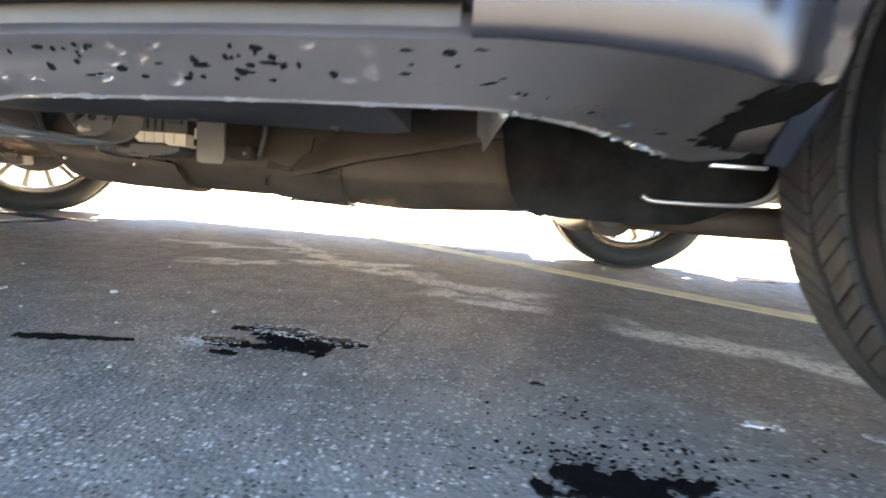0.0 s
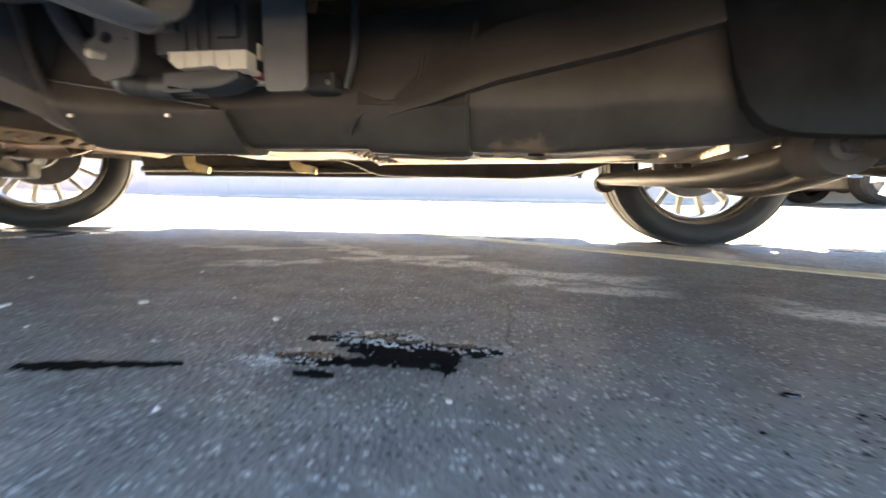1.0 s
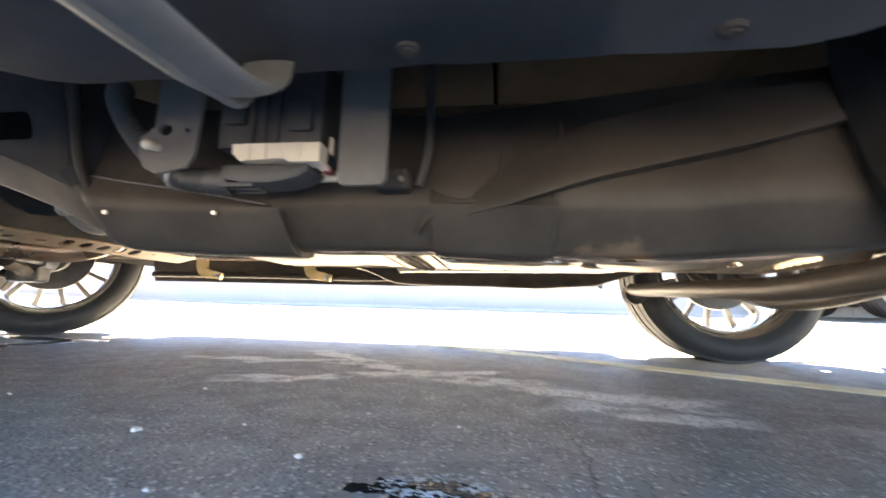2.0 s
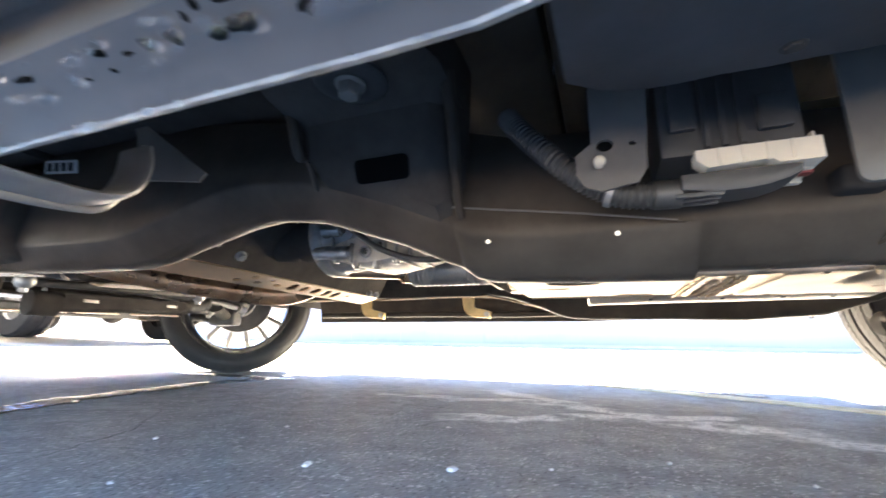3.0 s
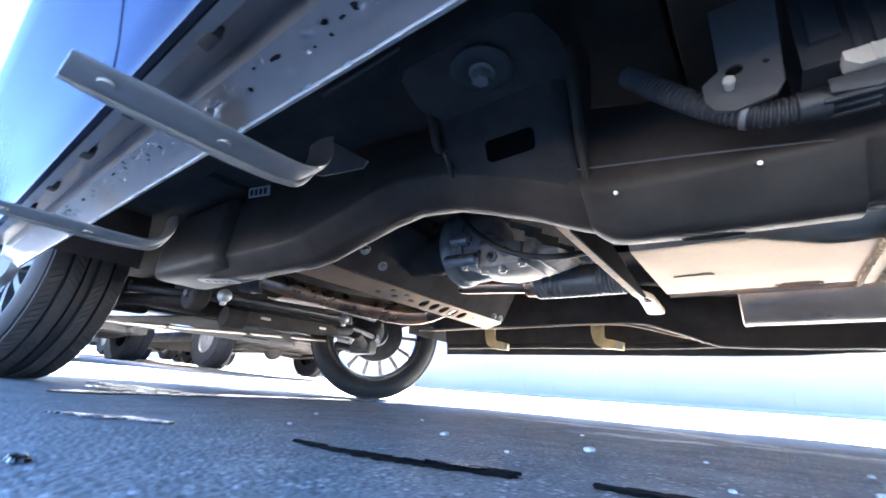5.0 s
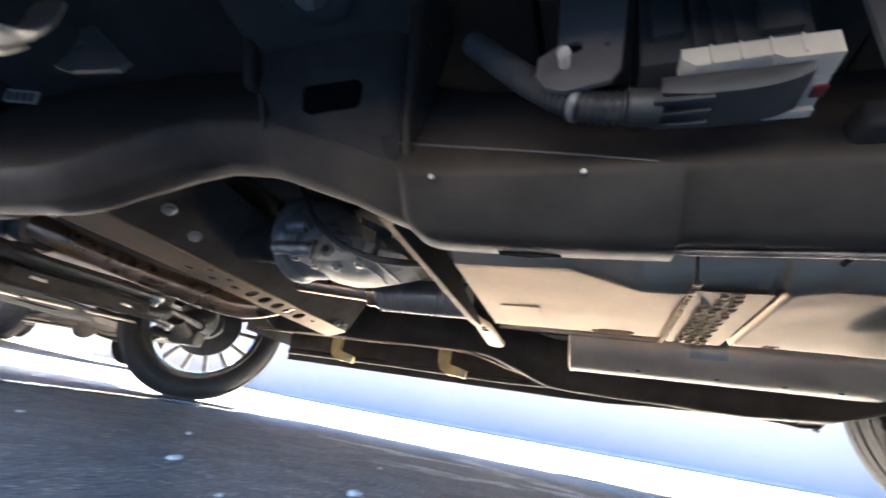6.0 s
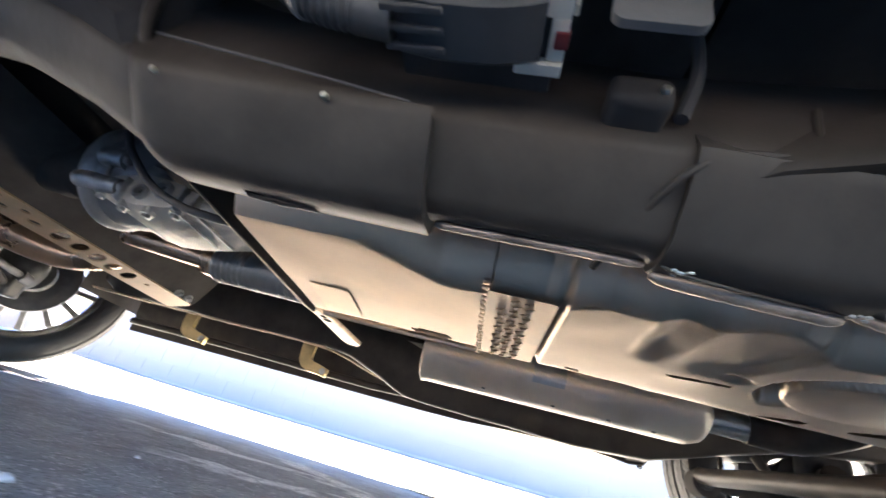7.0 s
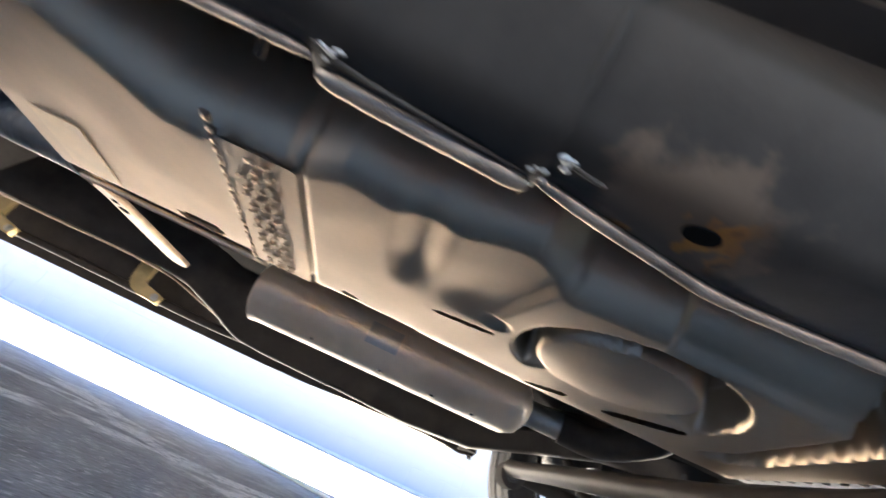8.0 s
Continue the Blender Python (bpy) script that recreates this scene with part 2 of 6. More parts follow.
def ground_material():
    m = bpy.data.materials.new("worn_asphalt")
    m.use_nodes = True
    nt = m.node_tree
    p = nt.nodes["Principled BSDF"]
    N, Lk = nt.nodes.new, nt.links.new
    tc = N("ShaderNodeTexCoord")

    def noise_tex(scale, detail=4, rough=0.55):
        n = N("ShaderNodeTexNoise")
        n.inputs["Scale"].default_value, n.inputs["Detail"].default_value, n.inputs["Roughness"].default_value = scale, detail, rough
        Lk(tc.outputs["Object"], n.inputs["Vector"])
        return n

    def ramp(src, stops):
        r = N("ShaderNodeValToRGB")
        el = r.color_ramp.elements
        while len(el) < len(stops):
            el.new(0.5)
        for e, (pos, c) in zip(el, stops):
            e.position, e.color = pos, (*((c,) * 3 if isinstance(c, float) else c), 1)
        Lk(src, r.inputs[0])
        return r.outputs[0]

    def mix(fac, a, b):
        n = N("ShaderNodeMix")
        n.data_type = "RGBA"
        Lk(fac, n.inputs[0])
        for sock, v in ((n.inputs[6], a), (n.inputs[7], b)):
            if isinstance(v, tuple):
                sock.default_value = (*v, 1)
            else:
                Lk(v, sock)
        return n.outputs[2]

    def math_node(op, a, b=None):
        n = N("ShaderNodeMath")
        n.operation = op
        for sock, v in zip(n.inputs, (a, b)):
            if isinstance(v, (int, float)):
                sock.default_value = v
            elif v is not None:
                Lk(v, sock)
        return n.outputs[0]

    broad = noise_tex(0.9, 6)
    mid = noise_tex(14, 6, 0.65)
    base = mix(ramp(broad.outputs[0], [(0.35, 0.0), (0.65, 1.0)]), (0.158, 0.156, 0.145), (0.214, 0.210, 0.196))
    base = mix(ramp(mid.outputs[0], [(0.40, 0.0), (0.70, 1.0)]), base, (0.258, 0.254, 0.238))
    place = N("ShaderNodeSeparateXYZ")
    Lk(tc.outputs["Object"], place.inputs[0])
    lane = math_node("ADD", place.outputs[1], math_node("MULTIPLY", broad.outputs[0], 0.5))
    # Paler beyond the bay, added so sunlit ground bounces more light under the car.
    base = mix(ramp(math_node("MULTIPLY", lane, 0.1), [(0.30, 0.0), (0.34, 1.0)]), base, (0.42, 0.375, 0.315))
    # Darkened on the unseen near side, to cut the light bounced from there.
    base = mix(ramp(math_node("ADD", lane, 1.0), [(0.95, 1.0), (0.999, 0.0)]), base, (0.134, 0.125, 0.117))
    vor = N("ShaderNodeTexVoronoi")
    vor.inputs["Scale"].default_value = 185
    Lk(tc.outputs["Object"], vor.inputs["Vector"])
    stone_pick = N("ShaderNodeSeparateColor")
    Lk(vor.outputs["Color"], stone_pick.inputs[0])
    stone = math_node("MULTIPLY", ramp(vor.outputs["Distance"], [(0.30, 1.0), (0.48, 0.0)]), math_node("MULTIPLY", ramp(stone_pick.outputs[0], [(0.52, 0.0), (0.80, 1.0)]), ramp(noise_tex(30, 4, 0.6).outputs[0], [(0.38, 0.15), (0.62, 1.0)])))
    col = mix(stone, base, (0.66, 0.63, 0.59))
    dark = math_node("MULTIPLY", ramp(vor.outputs["Distance"], [(0.30, 1.0), (0.5, 0.0)]), ramp(stone_pick.outputs[1], [(0.76, 0.0), (0.84, 1.0)]))
    col = mix(dark, col, (0.065, 0.063, 0.060))
    # larger pale chips, broken and uneven
    chip_warp = N("ShaderNodeMix")
    chip_warp.data_type = "RGBA"
    chip_warp.inputs[0].default_value = 0.010
    Lk(tc.outputs["Object"], chip_warp.inputs[6])
    Lk(noise_tex(160, 3).outputs["Color"], chip_warp.inputs[7])
    chip = N("ShaderNodeTexVoronoi")
    chip.inputs["Scale"].default_value = 92
    Lk(chip_warp.outputs[2], chip.inputs["Vector"])
    chip_pick = N("ShaderNodeSeparateColor")
    Lk(chip.outputs["Color"], chip_pick.inputs[0])
    chips = math_node("MULTIPLY", ramp(chip.outputs["Distance"], [(0.24, 1.0), (0.40, 0.0)]), math_node("MULTIPLY", ramp(chip_pick.outputs[0], [(0.66, 0.0), (0.86, 1.0)]), ramp(noise_tex(210, 4, 0.7).outputs[0], [(0.42, 0.0), (0.56, 1.0)])))
    col = mix(chips, col, (0.64, 0.60, 0.58))
    # hairline cracks
    wob = noise_tex(5, 5)
    warp = N("ShaderNodeMix")
    warp.data_type = "RGBA"
    warp.inputs[0].default_value = 0.12
    Lk(tc.outputs["Object"], warp.inputs[6])
    Lk(wob.outputs["Color"], warp.inputs[7])
    crack = N("ShaderNodeTexVoronoi")
    crack.feature = "DISTANCE_TO_EDGE"
    crack.inputs["Scale"].default_value = 2.6
    Lk(warp.outputs[2], crack.inputs["Vector"])
    crack_line = math_node("MULTIPLY", ramp(crack.outputs["Distance"], [(0.0, 1.0), (0.006, 0.0)]), ramp(noise_tex(1.7, 3).outputs[0], [(0.48, 0.0), (0.6, 1.0)]))
    col = mix(crack_line, col, (0.018, 0.017, 0.017))
    # pale ragged streaks, drawn with noise
    res = N("ShaderNodeSeparateXYZ")
    Lk(tc.outputs["Object"], res.inputs[0])

    def streak(ax, ay, bx, by, width):
        """Share of cover of a ragged streak from a to b."""
        L = math.hypot(bx - ax, by - ay)
        ux, uy = (bx - ax) / L, (by - ay) / L
        px = math_node("SUBTRACT", res.outputs[0], ax)
        py = math_node("SUBTRACT", res.outputs[1], ay)
        along = math_node("ADD", math_node("MULTIPLY", px, ux), math_node("MULTIPLY", py, uy))
        off = math_node("ADD", math_node("MULTIPLY", px, -uy), math_node("MULTIPLY", py, ux))
        off = math_node("ABSOLUTE", math_node("ADD", off, math_node("MULTIPLY", math_node("SUBTRACT", wob.outputs[0], 0.5), 0.26)))
        cross = math_node("SUBTRACT", 1.0, math_node("DIVIDE", off, width))
        ends = math_node("MINIMUM", math_node("DIVIDE", along, 0.15), math_node("DIVIDE", math_node("SUBTRACT", L, along), 0.15))
        return math_node("MAXIMUM", math_node("MINIMUM", cross, math_node("MINIMUM", ends, 1.0)), 0.0)

    cover = streak(-0.85, 2.12, -0.25, 1.60, 0.06)
    for a in ((-0.42, 1.70, 0.30, 1.41, 0.07), (0.38, 1.28, 0.95, 1.04, 0.085), (-0.05, 1.42, 0.28, 1.28, 0.05), (-1.2, 1.80, -0.4, 1.82, 0.045), (-0.8, 1.45, -0.1, 1.78, 0.035)):
        cover = math_node("MAXIMUM", cover, streak(*a))
    patchy = ramp(noise_tex(9, 4, 0.6).outputs[0], [(0.35, 0.0), (0.50, 1.0)])
    broken = ramp(noise_tex(85, 6, 0.8).outputs[0], [(0.42, 0.0), (0.49, 1.0)])
    cover = math_node("MULTIPLY", math_node("MINIMUM", math_node("MULTIPLY", cover, 2.2), 1.0), math_node("MULTIPLY", broken, patchy))
    col = mix(cover, col, (0.85, 0.84, 0.80))
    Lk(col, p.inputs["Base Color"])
    Lk(ramp(mid.outputs[0], [(0.3, 0.62), (0.7, 0.42)]), p.inputs["Roughness"])
    grit = noise_tex(260, 3)
    h = math_node("ADD", math_node("MULTIPLY", vor.outputs["Distance"], -0.9), math_node("MULTIPLY", grit.outputs[0], 0.5))
    h = math_node("ADD", h, math_node("MULTIPLY", mid.outputs[0], 0.8))
    h = math_node("SUBTRACT", h, math_node("MULTIPLY", crack_line, 1.2))
    b = N("ShaderNodeBump")
    b.inputs["Strength"].default_value, b.inputs["Distance"].default_value = 0.55, 0.003
    Lk(h, b.inputs["Height"])
    Lk(b.outputs[0], p.inputs["Normal"])
    return m


M_ASPHALT = ground_material()
bm = bmesh.new()
gx = sorted(set([-90, -60, -40, -28, -20, -15, -12, -9, -7, -5.5, -4.6, -4, -3.6, -3, -2, -1, 0, 1, 2.2, 2.8, 4, 6, 9, 14, 20, 30, 50, 90]))
gy = sorted(set([-90, -50, -25, -12, -7, -4, -2, -1, 0, 1, 2, 2.9, 3.4, 4.2, 5, 6, 7, 8, 9, 9.6, 12, 20, 40, 90]))
gv = [[bm.verts.new((x, y, rise(x, y))) for y in gy] for x in gx]
for i in range(len(gx) - 1):
    for j in range(len(gy) - 1):
        bm.faces.new((gv[i][j], gv[i + 1][j], gv[i + 1][j + 1], gv[i][j + 1]))
ground = tagged(part("ground", bm, M_ASPHALT), "worn grey asphalt car park with cracks and pale streaks, lightened beyond the bay for bounce", "ground", kind="structure")


def blob(bm, cx, cy, rx, ry, z, turn=0.0, rough=0.35, seed=0, n=46):
    """A flat film of liquid with a ragged outline."""
    c, s = math.cos(turn), math.sin(turn)
    ring = []
    for k in range(n):
        a = 2 * math.pi * k / n
        w = 1 + rough * (noise.noise(Vector((math.cos(a) * 1.6, math.sin(a) * 1.6, seed * 3.1))) + 0.7 * noise.noise(Vector((math.cos(a) * 5, math.sin(a) * 5, seed * 7.7 + 5))))
        u, v = rx * math.cos(a) * w, ry * math.sin(a) * w
        ring.append(bm.verts.new((cx + u * c - v * s, cy + u * s + v * c, z)))
    mid = bm.verts.new((cx, cy, z + 0.0006))
    for k in range(n):
        bm.faces.new((ring[k], ring[(k + 1) % n], mid))


def wet_material(name, base, rough, bump):
    m = mat(name, base, rough, 0.0, 0.2, 30, 130, bump, spec=0.02 if bump > 0.5 else 0.5)
    for n in m.node_tree.nodes:
        if n.type == "BUMP":
            n.inputs["Distance"].default_value = 0.0016 if bump > 0.5 else 0.001
    return m


M_WET = wet_material("wet_dark_asphalt", (0.008, 0.008, 0.008), 0.6, 0.7)
M_RIPPLE = wet_material("rippled_oily_water", (0.006, 0.006, 0.006), 0.30, 0.05)
M_RIPPLE.node_tree.nodes["Principled BSDF"].inputs["Specular IOR Level"].default_value = 0.04
for _n in M_RIPPLE.node_tree.nodes:
    if _n.type == "BUMP":
        _n.inputs["Strength"].default_value, _n.inputs["Distance"].default_value = 1.0, 0.02
    if _n.type == "TEX_NOISE" and _n.inputs["Scale"].default_value > 100:
        _n.inputs["Scale"].default_value, _n.inputs["Detail"].default_value = 210.0, 2.0
M_POOL = wet_material("shallow_water_film", (0.020, 0.021, 0.022), 0.04, 0.05)

# Pale film for painted glints on the stain and for the dried foam spots.
M_GLINTFOAM = mat("pale_glint_and_foam", (0.55, 0.56, 0.56), 0.25, 0.0, 0.4, 60, 300, 0.2, coat=0.5)

# the painted bay line
bm = bmesh.new()
la, lb = Vector((-0.50, 2.58, 0)), Vector((2.6, 0.42, 0))
ld = (lb - la).normalized()
ln = Vector((-ld.y, ld.x, 0))
cuts = 60
rings = []
for k in range(cuts + 1):
    c = la.lerp(lb, k / cuts)
    w1 = 0.049 + 0.003 * noise.noise(Vector((k * 0.7, 1, 0)))
    w2 = 0.049 + 0.003 * noise.noise(Vector((k * 0.7, 9, 0)))
    rings.append([c + ln * w1 + Vector((0, 0, 0.001)), c + ln * w1 * 0.97 + Vector((0, 0, 0.004)), c - ln * w2 * 0.97 + Vector((0, 0, 0.004)), c - ln * w2 + Vector((0, 0, 0.001))])
loft(bm, rings, closed=False)
tagged(part("bay_line", bm, M_YELLOW), "worn yellow painted parking bay line on asphalt", "road marking", kind="structure")


def wet_patch(label, spots, material, z=0.0028, name="wet_patch", kind="", ragged=0.9, cell=None):
    """One connected film of liquid: the ragged union of soft ellipses."""
    reach = max(max(rx, ry) for _, _, rx, ry, _ in spots)
    x0, x1 = min(s[0] for s in spots) - 1.4 * reach, max(s[0] for s in spots) + 1.4 * reach
    y0, y1 = min(s[1] for s in spots) - 1.4 * reach, max(s[1] for s in spots) + 1.4 * reach
    cell = cell or max(0.0012, min(0.004, (x1 - x0) / 130))
    nx, ny = int((x1 - x0) / cell) + 1, int((y1 - y0) / cell) + 1
    X, Y = np.meshgrid(x0 + cell * np.arange(nx), y0 + cell * np.arange(ny), indexing="ij")
    field = np.full(X.shape, -9.0)
    for cx, cy, rx, ry, turn in spots:
        c, s = math.cos(radians(turn)), math.sin(radians(turn))
        u, v = ((X - cx) * c + (Y - cy) * s) / rx, ((Y - cy) * c - (X - cx) * s) / ry
        field = np.maximum(field, 1 - u * u - v * v)
    small = min(min(rx, ry) for _, _, rx, ry, _ in spots)
    keep = set()
    for i, j in zip(*np.nonzero(field > -1.2)):
        p = Vector((X[i, j], Y[i, j], 2.0))
        f = field[i, j] + ragged * (noise.noise(p * (0.7 / small)) + 0.6 * noise.noise(p * (2.0 / small)))
        if f > 0:
            keep.add((int(i), int(j)))
    best = set()
    while keep:
        todo = [keep.pop()]
        grown = set(todo)
        while todo:
            i, j = todo.pop()
            for q in ((i + 1, j), (i - 1, j), (i, j + 1), (i, j - 1)):
                if q in keep:
                    keep.discard(q)
                    grown.add(q)
                    todo.append(q)
        if len(grown) > len(best):
            best = grown
    bm = bmesh.new()
    vs = {}
    def at(i, j):
        if (i, j) not in vs:
            p = Vector((x0 + cell * i, y0 + cell * j, 0))
            vs[i, j] = bm.verts.new((p.x, p.y, rise(p.x, p.y) + z + 0.0005 * noise.noise(p * 60)))
        return vs[i, j]
    for i, j in sorted(best):
        bm.faces.new((at(i, j), at(i + 1, j), at(i + 1, j + 1), at(i, j + 1)))
    rim = [v for v in bm.verts if v.is_boundary]
    for _ in range(2):
        bmesh.ops.smooth_vert(bm, verts=rim, factor=0.5, use_axis_x=True, use_axis_y=True, use_axis_z=False)
    for v in rim:
        v.co.z = rise(v.co.x, v.co.y) + 0.0008
    ob = part(name, bm, material)
    return tagged(ob, label, "puddle", "wet patches on the asphalt", kind)


def spatter(label, spots, material):
    bm = bmesh.new()
    for k, (cx, cy, rx, ry, turn) in enumerate(spots):
        blob(bm, cx, cy, rx, ry, 0.0030 + 0.0003 * (k % 4), radians(turn), 0.5, k, 9)
    tagged(part("spatter", bm, material), label, "puddle", "wet patches on the asphalt", "stuff")


wet_patch("dark wet drip stain with ragged edge on asphalt", [(-0.205, 0.965, 0.045, 0.030, 10), (-0.15, 0.935, 0.055, 0.030, -8), (-0.075, 0.895, 0.048, 0.022, -12), (-0.085, 0.955, 0.035, 0.016, -5), (-0.245, 0.975, 0.035, 0.016, 0), (-0.175, 0.950, 0.050, 0.032, 0), (-0.23, 0.905, 0.06, 0.012, 8)], M_WET, ragged=1.3, cell=0.0016)
wet_patch("thin dark wet trail across the asphalt", [(-0.490, 0.848, 0.055, 0.011, 12), (-0.43, 0.862, 0.055, 0.008, 11)], M_WET, ragged=1.1)
# Pale flecks paint the glints of bright surroundings in the rippled water.
rng = random.Random(31)
bm = bmesh.new()
for k in range(900):
    gx, gy = rng.choice(((-0.205, 0.982), (-0.190, 0.985), (-0.160, 0.968), (-0.090, 0.965), (-0.265, 0.912), (-0.30, 0.895), (-0.19, 0.990), (-0.215, 0.978)))
    r = rng.uniform(0.0005, 0.0016)
    bmesh.ops.create_icosphere(bm, subdivisions=1, radius=r, matrix=pose(rng.gauss(gx, 0.024), rng.gauss(gy, 0.010), 0.0030) @ Matrix.Diagonal((2.2, 1, 0.4, 1)))
tagged(part("water_glint", bm, M_GLINTFOAM), "pale flecks painted for glints on the wet stain", "water", kind="stuff")
wet_patch("narrow wet dribble on the asphalt", [(-0.235, 0.872, 0.03, 0.007, 4), (-0.20, 0.876, 0.03, 0.006, 4)], M_WET, ragged=1.4)
wet_patch("rippled shining film on the wet stain", [(-0.205, 0.984, 0.036, 0.012, 8), (-0.17, 0.972, 0.03, 0.008, 0)], M_RIPPLE, z=0.0040, ragged=1.6, cell=0.0013)
wet_patch("rippled shining film on the wet stain", [(-0.098, 0.966, 0.030, 0.010, -6)], M_RIPPLE, z=0.0040, ragged=1.6, cell=0.0013)
wet_patch("rippled shining film on the wet stain", [(-0.27, 0.909, 0.050, 0.010, 6)], M_RIPPLE, z=0.0040, ragged=1.6, cell=0.0013)
wet_patch("faint wet mark on the asphalt", [(-0.60, 0.825, 0.03, 0.006, 10)], M_WET)
wet_patch("dark oily splash with ragged edge", [(0.255, 0.700, 0.060, 0.026, 5), (0.31, 0.72, 0.03, 0.014, 20), (0.19, 0.685, 0.03, 0.012, 10)], M_WET, ragged=1.7, cell=0.0014)
rng = random.Random(4)
spatter("scattered dark spatter drops round the splash", [(rng.gauss(0.29, 0.085), rng.gauss(0.76, 0.05), rng.uniform(0.0012, 0.005), rng.uniform(0.001, 0.003), rng.uniform(0, 90)) for k in range(110)] + [(rng.gauss(0.26, 0.055), rng.gauss(0.725, 0.016), rng.uniform(0.001, 0.004), rng.uniform(0.001, 0.0025), rng.uniform(0, 90)) for k in range(150)], M_WET)
wet_patch("long dark wet streak on the asphalt", [(-0.745, 0.780, 0.05, 0.008, 3), (-0.70, 0.784, 0.05, 0.010, 10), (-0.655, 0.795, 0.05, 0.010, 14), (-0.615, 0.806, 0.04, 0.008, 14)], M_WET, ragged=1.0)
wet_patch("rippled shining film on the wet stain", [(-0.625, 0.806, 0.030, 0.006, 14)], M_RIPPLE, z=0.0040, ragged=1.6, cell=0.0013)
wet_patch("small wet patch shining on the asphalt", [(-0.985, 0.715, 0.045, 0.012, 20)], M_POOL)
wet_patch("small wet patch shining on the asphalt", [(-1.04, 0.675, 0.05, 0.010, 25)], M_POOL)
wet_patch("small dark ring of water on the asphalt", [(-0.766, 0.583, 0.012, 0.006, 0)], M_POOL)
for sx, sy in ((0.463, 0.863), (0.60, 0.868)):
    wet_patch("small dried white foam spot on the asphalt", [(sx, sy, 0.022, 0.009, 12), (sx + 0.012, sy - 0.004, 0.012, 0.006, 0)], M_GLINTFOAM, ragged=1.2, cell=0.0014)
wet_patch("small dark ring of water on the asphalt", [(0.202, 0.899, 0.010, 0.005, 0)], M_POOL)
pool = []
for k in range(30):
    t = k / 29
    pool.append((-1.58 - 0.27 * math.sin(2.0 * t) + rng.uniform(-0.015, 0.015), 0.80 + 1.25 * t, 0.06 + 0.02 * math.sin(9 * t), 0.045, 75 + rng.uniform(-10, 10)))
pool += [(-1.80, 0.95, 0.22, 0.05, 8), (-2.05, 1.05, 0.30, 0.06, 6), (-2.3, 1.3, 0.3, 0.05, 10), (-1.95, 2.08, 0.22, 0.06, 0), (-2.2, 2.10, 0.25, 0.05, 0)]
wet_patch("shallow puddle run-off lying along the bay", pool, M_POOL, name="puddle", ragged=0.5, cell=0.006)
# The black of this wet patch paints the reflection of the tyre.
wet_patch("wet patch at the rear tyre, painted dark for the reflection of the tyre", [(0.76, 2.44, 0.13, 0.05, 0), (0.70, 2.36, 0.10, 0.05, 10), (0.84, 2.42, 0.09, 0.04, -10)], M_WET, ragged=1.2)
for sx, sy, r in ((-0.10, 2.40, 0.09), (0.05, 2.36, 0.05), (0.40, 2.55, 0.12), (1.05, 2.42, 0.14), (1.30, 2.25, 0.10)):
    wet_patch("small puddle beside the bay line", [(sx, sy, r, r * 0.28, 5)], M_POOL)

for k, (px, py, r) in enumerate(((-0.367, 1.037, 0.005), (-0.802, 1.032, 0.005), (-0.617, 1.083, 0.007), (-0.799, 1.023, 0.005), (-0.66, 0.95, 0.003), (-0.46, 0.93, 0.003), (-1.0, 1.22, 0.004), (-0.10, 0.84, 0.003), (-0.33, 0.79, 0.003), (-0.95, 0.88, 0.003), (-0.50, 1.14, 0.003), (-0.35, 1.24, 0.004), (-1.12, 1.05, 0.004), (-0.72, 1.35, 0.004), (-0.2, 1.2, 0.003))):
    bm = bmesh.new()
    bmesh.ops.create_icosphere(bm, subdivisions=2, radius=r)
    for v in bm.verts:
        v.co *= 1 + 0.35 * noise.noise(v.co * 260 + Vector((k * 5, 0, 0)))
        v.co.z = v.co.z * 0.55 + r * 0.35
    ob = part("pebble", bm, M_STONE)
    ob.location = (px, py, 0)
    tagged(ob, "small pale stone chip lying on asphalt", "pebble", "stone chips on the asphalt")


# ---- wall and kerb beyond the bay ----
WALL_Y = 8.5
wz = rise(0, WALL_Y)
bm = bmesh.new()
box(bm, -40, 60, WALL_Y, WALL_Y + 0.3, wz - 0.3, wz + 2.4)
wall = tagged(part("wall_north", bm, M_GROUT), "pale blue tiled building wall beside the car park", "wall", kind="structure")
bm = bmesh.new()
box(bm, -40, 60, WALL_Y - 0.16, WALL_Y, wz - 0.1, wz + 0.03, 0.01)
tagged(part("kerb", bm, M_KERB), "grey concrete kerb at the foot of the wall", "kerb", kind="structure")

# ---- the vehicle ----
suv = thing("sport_utility_vehicle", "dark grey full-size utility vehicle in a bay, underside dusty and wet", "car")

# side rails of the frame: bottom and top edge along x
RAIL_Z = line([-1.78, -1.70, -1.60, -1.49, -1.28, -1.12, -1.06, -1.0, -0.90, -0.84, -0.755, -0.64, -0.575, -0.535, -0.46, -0.34, -0.20, -0.10, 0.0, 0.2, 0.4, 0.6, 0.9, 1.4],
              [0.36, 0.320, 0.293, 0.278, 0.270, 0.268, 0.275, 0.292, 0.317, 0.322, 0.311, 0.272, 0.244, 0.232, 0.228, 0.226, 0.226, 0.223, 0.221, 0.235, 0.30, 0.36, 0.40, 0.40])
RAIL_T = line([-1.8, -1.0, -0.7, -0.5, -0.2, 0.2, 0.6, 1.4], [0.50, 0.49, 0.44, 0.38, 0.36, 0.40, 0.48, 0.50])


RAIL_W = line([-0.9, -0.8, -0.21, -0.20, -0.10, -0.057, 0.019, 0.2], [0.998, 0.990, 0.986, 0.990, 0.992, 1.000, 1.012, 1.012])


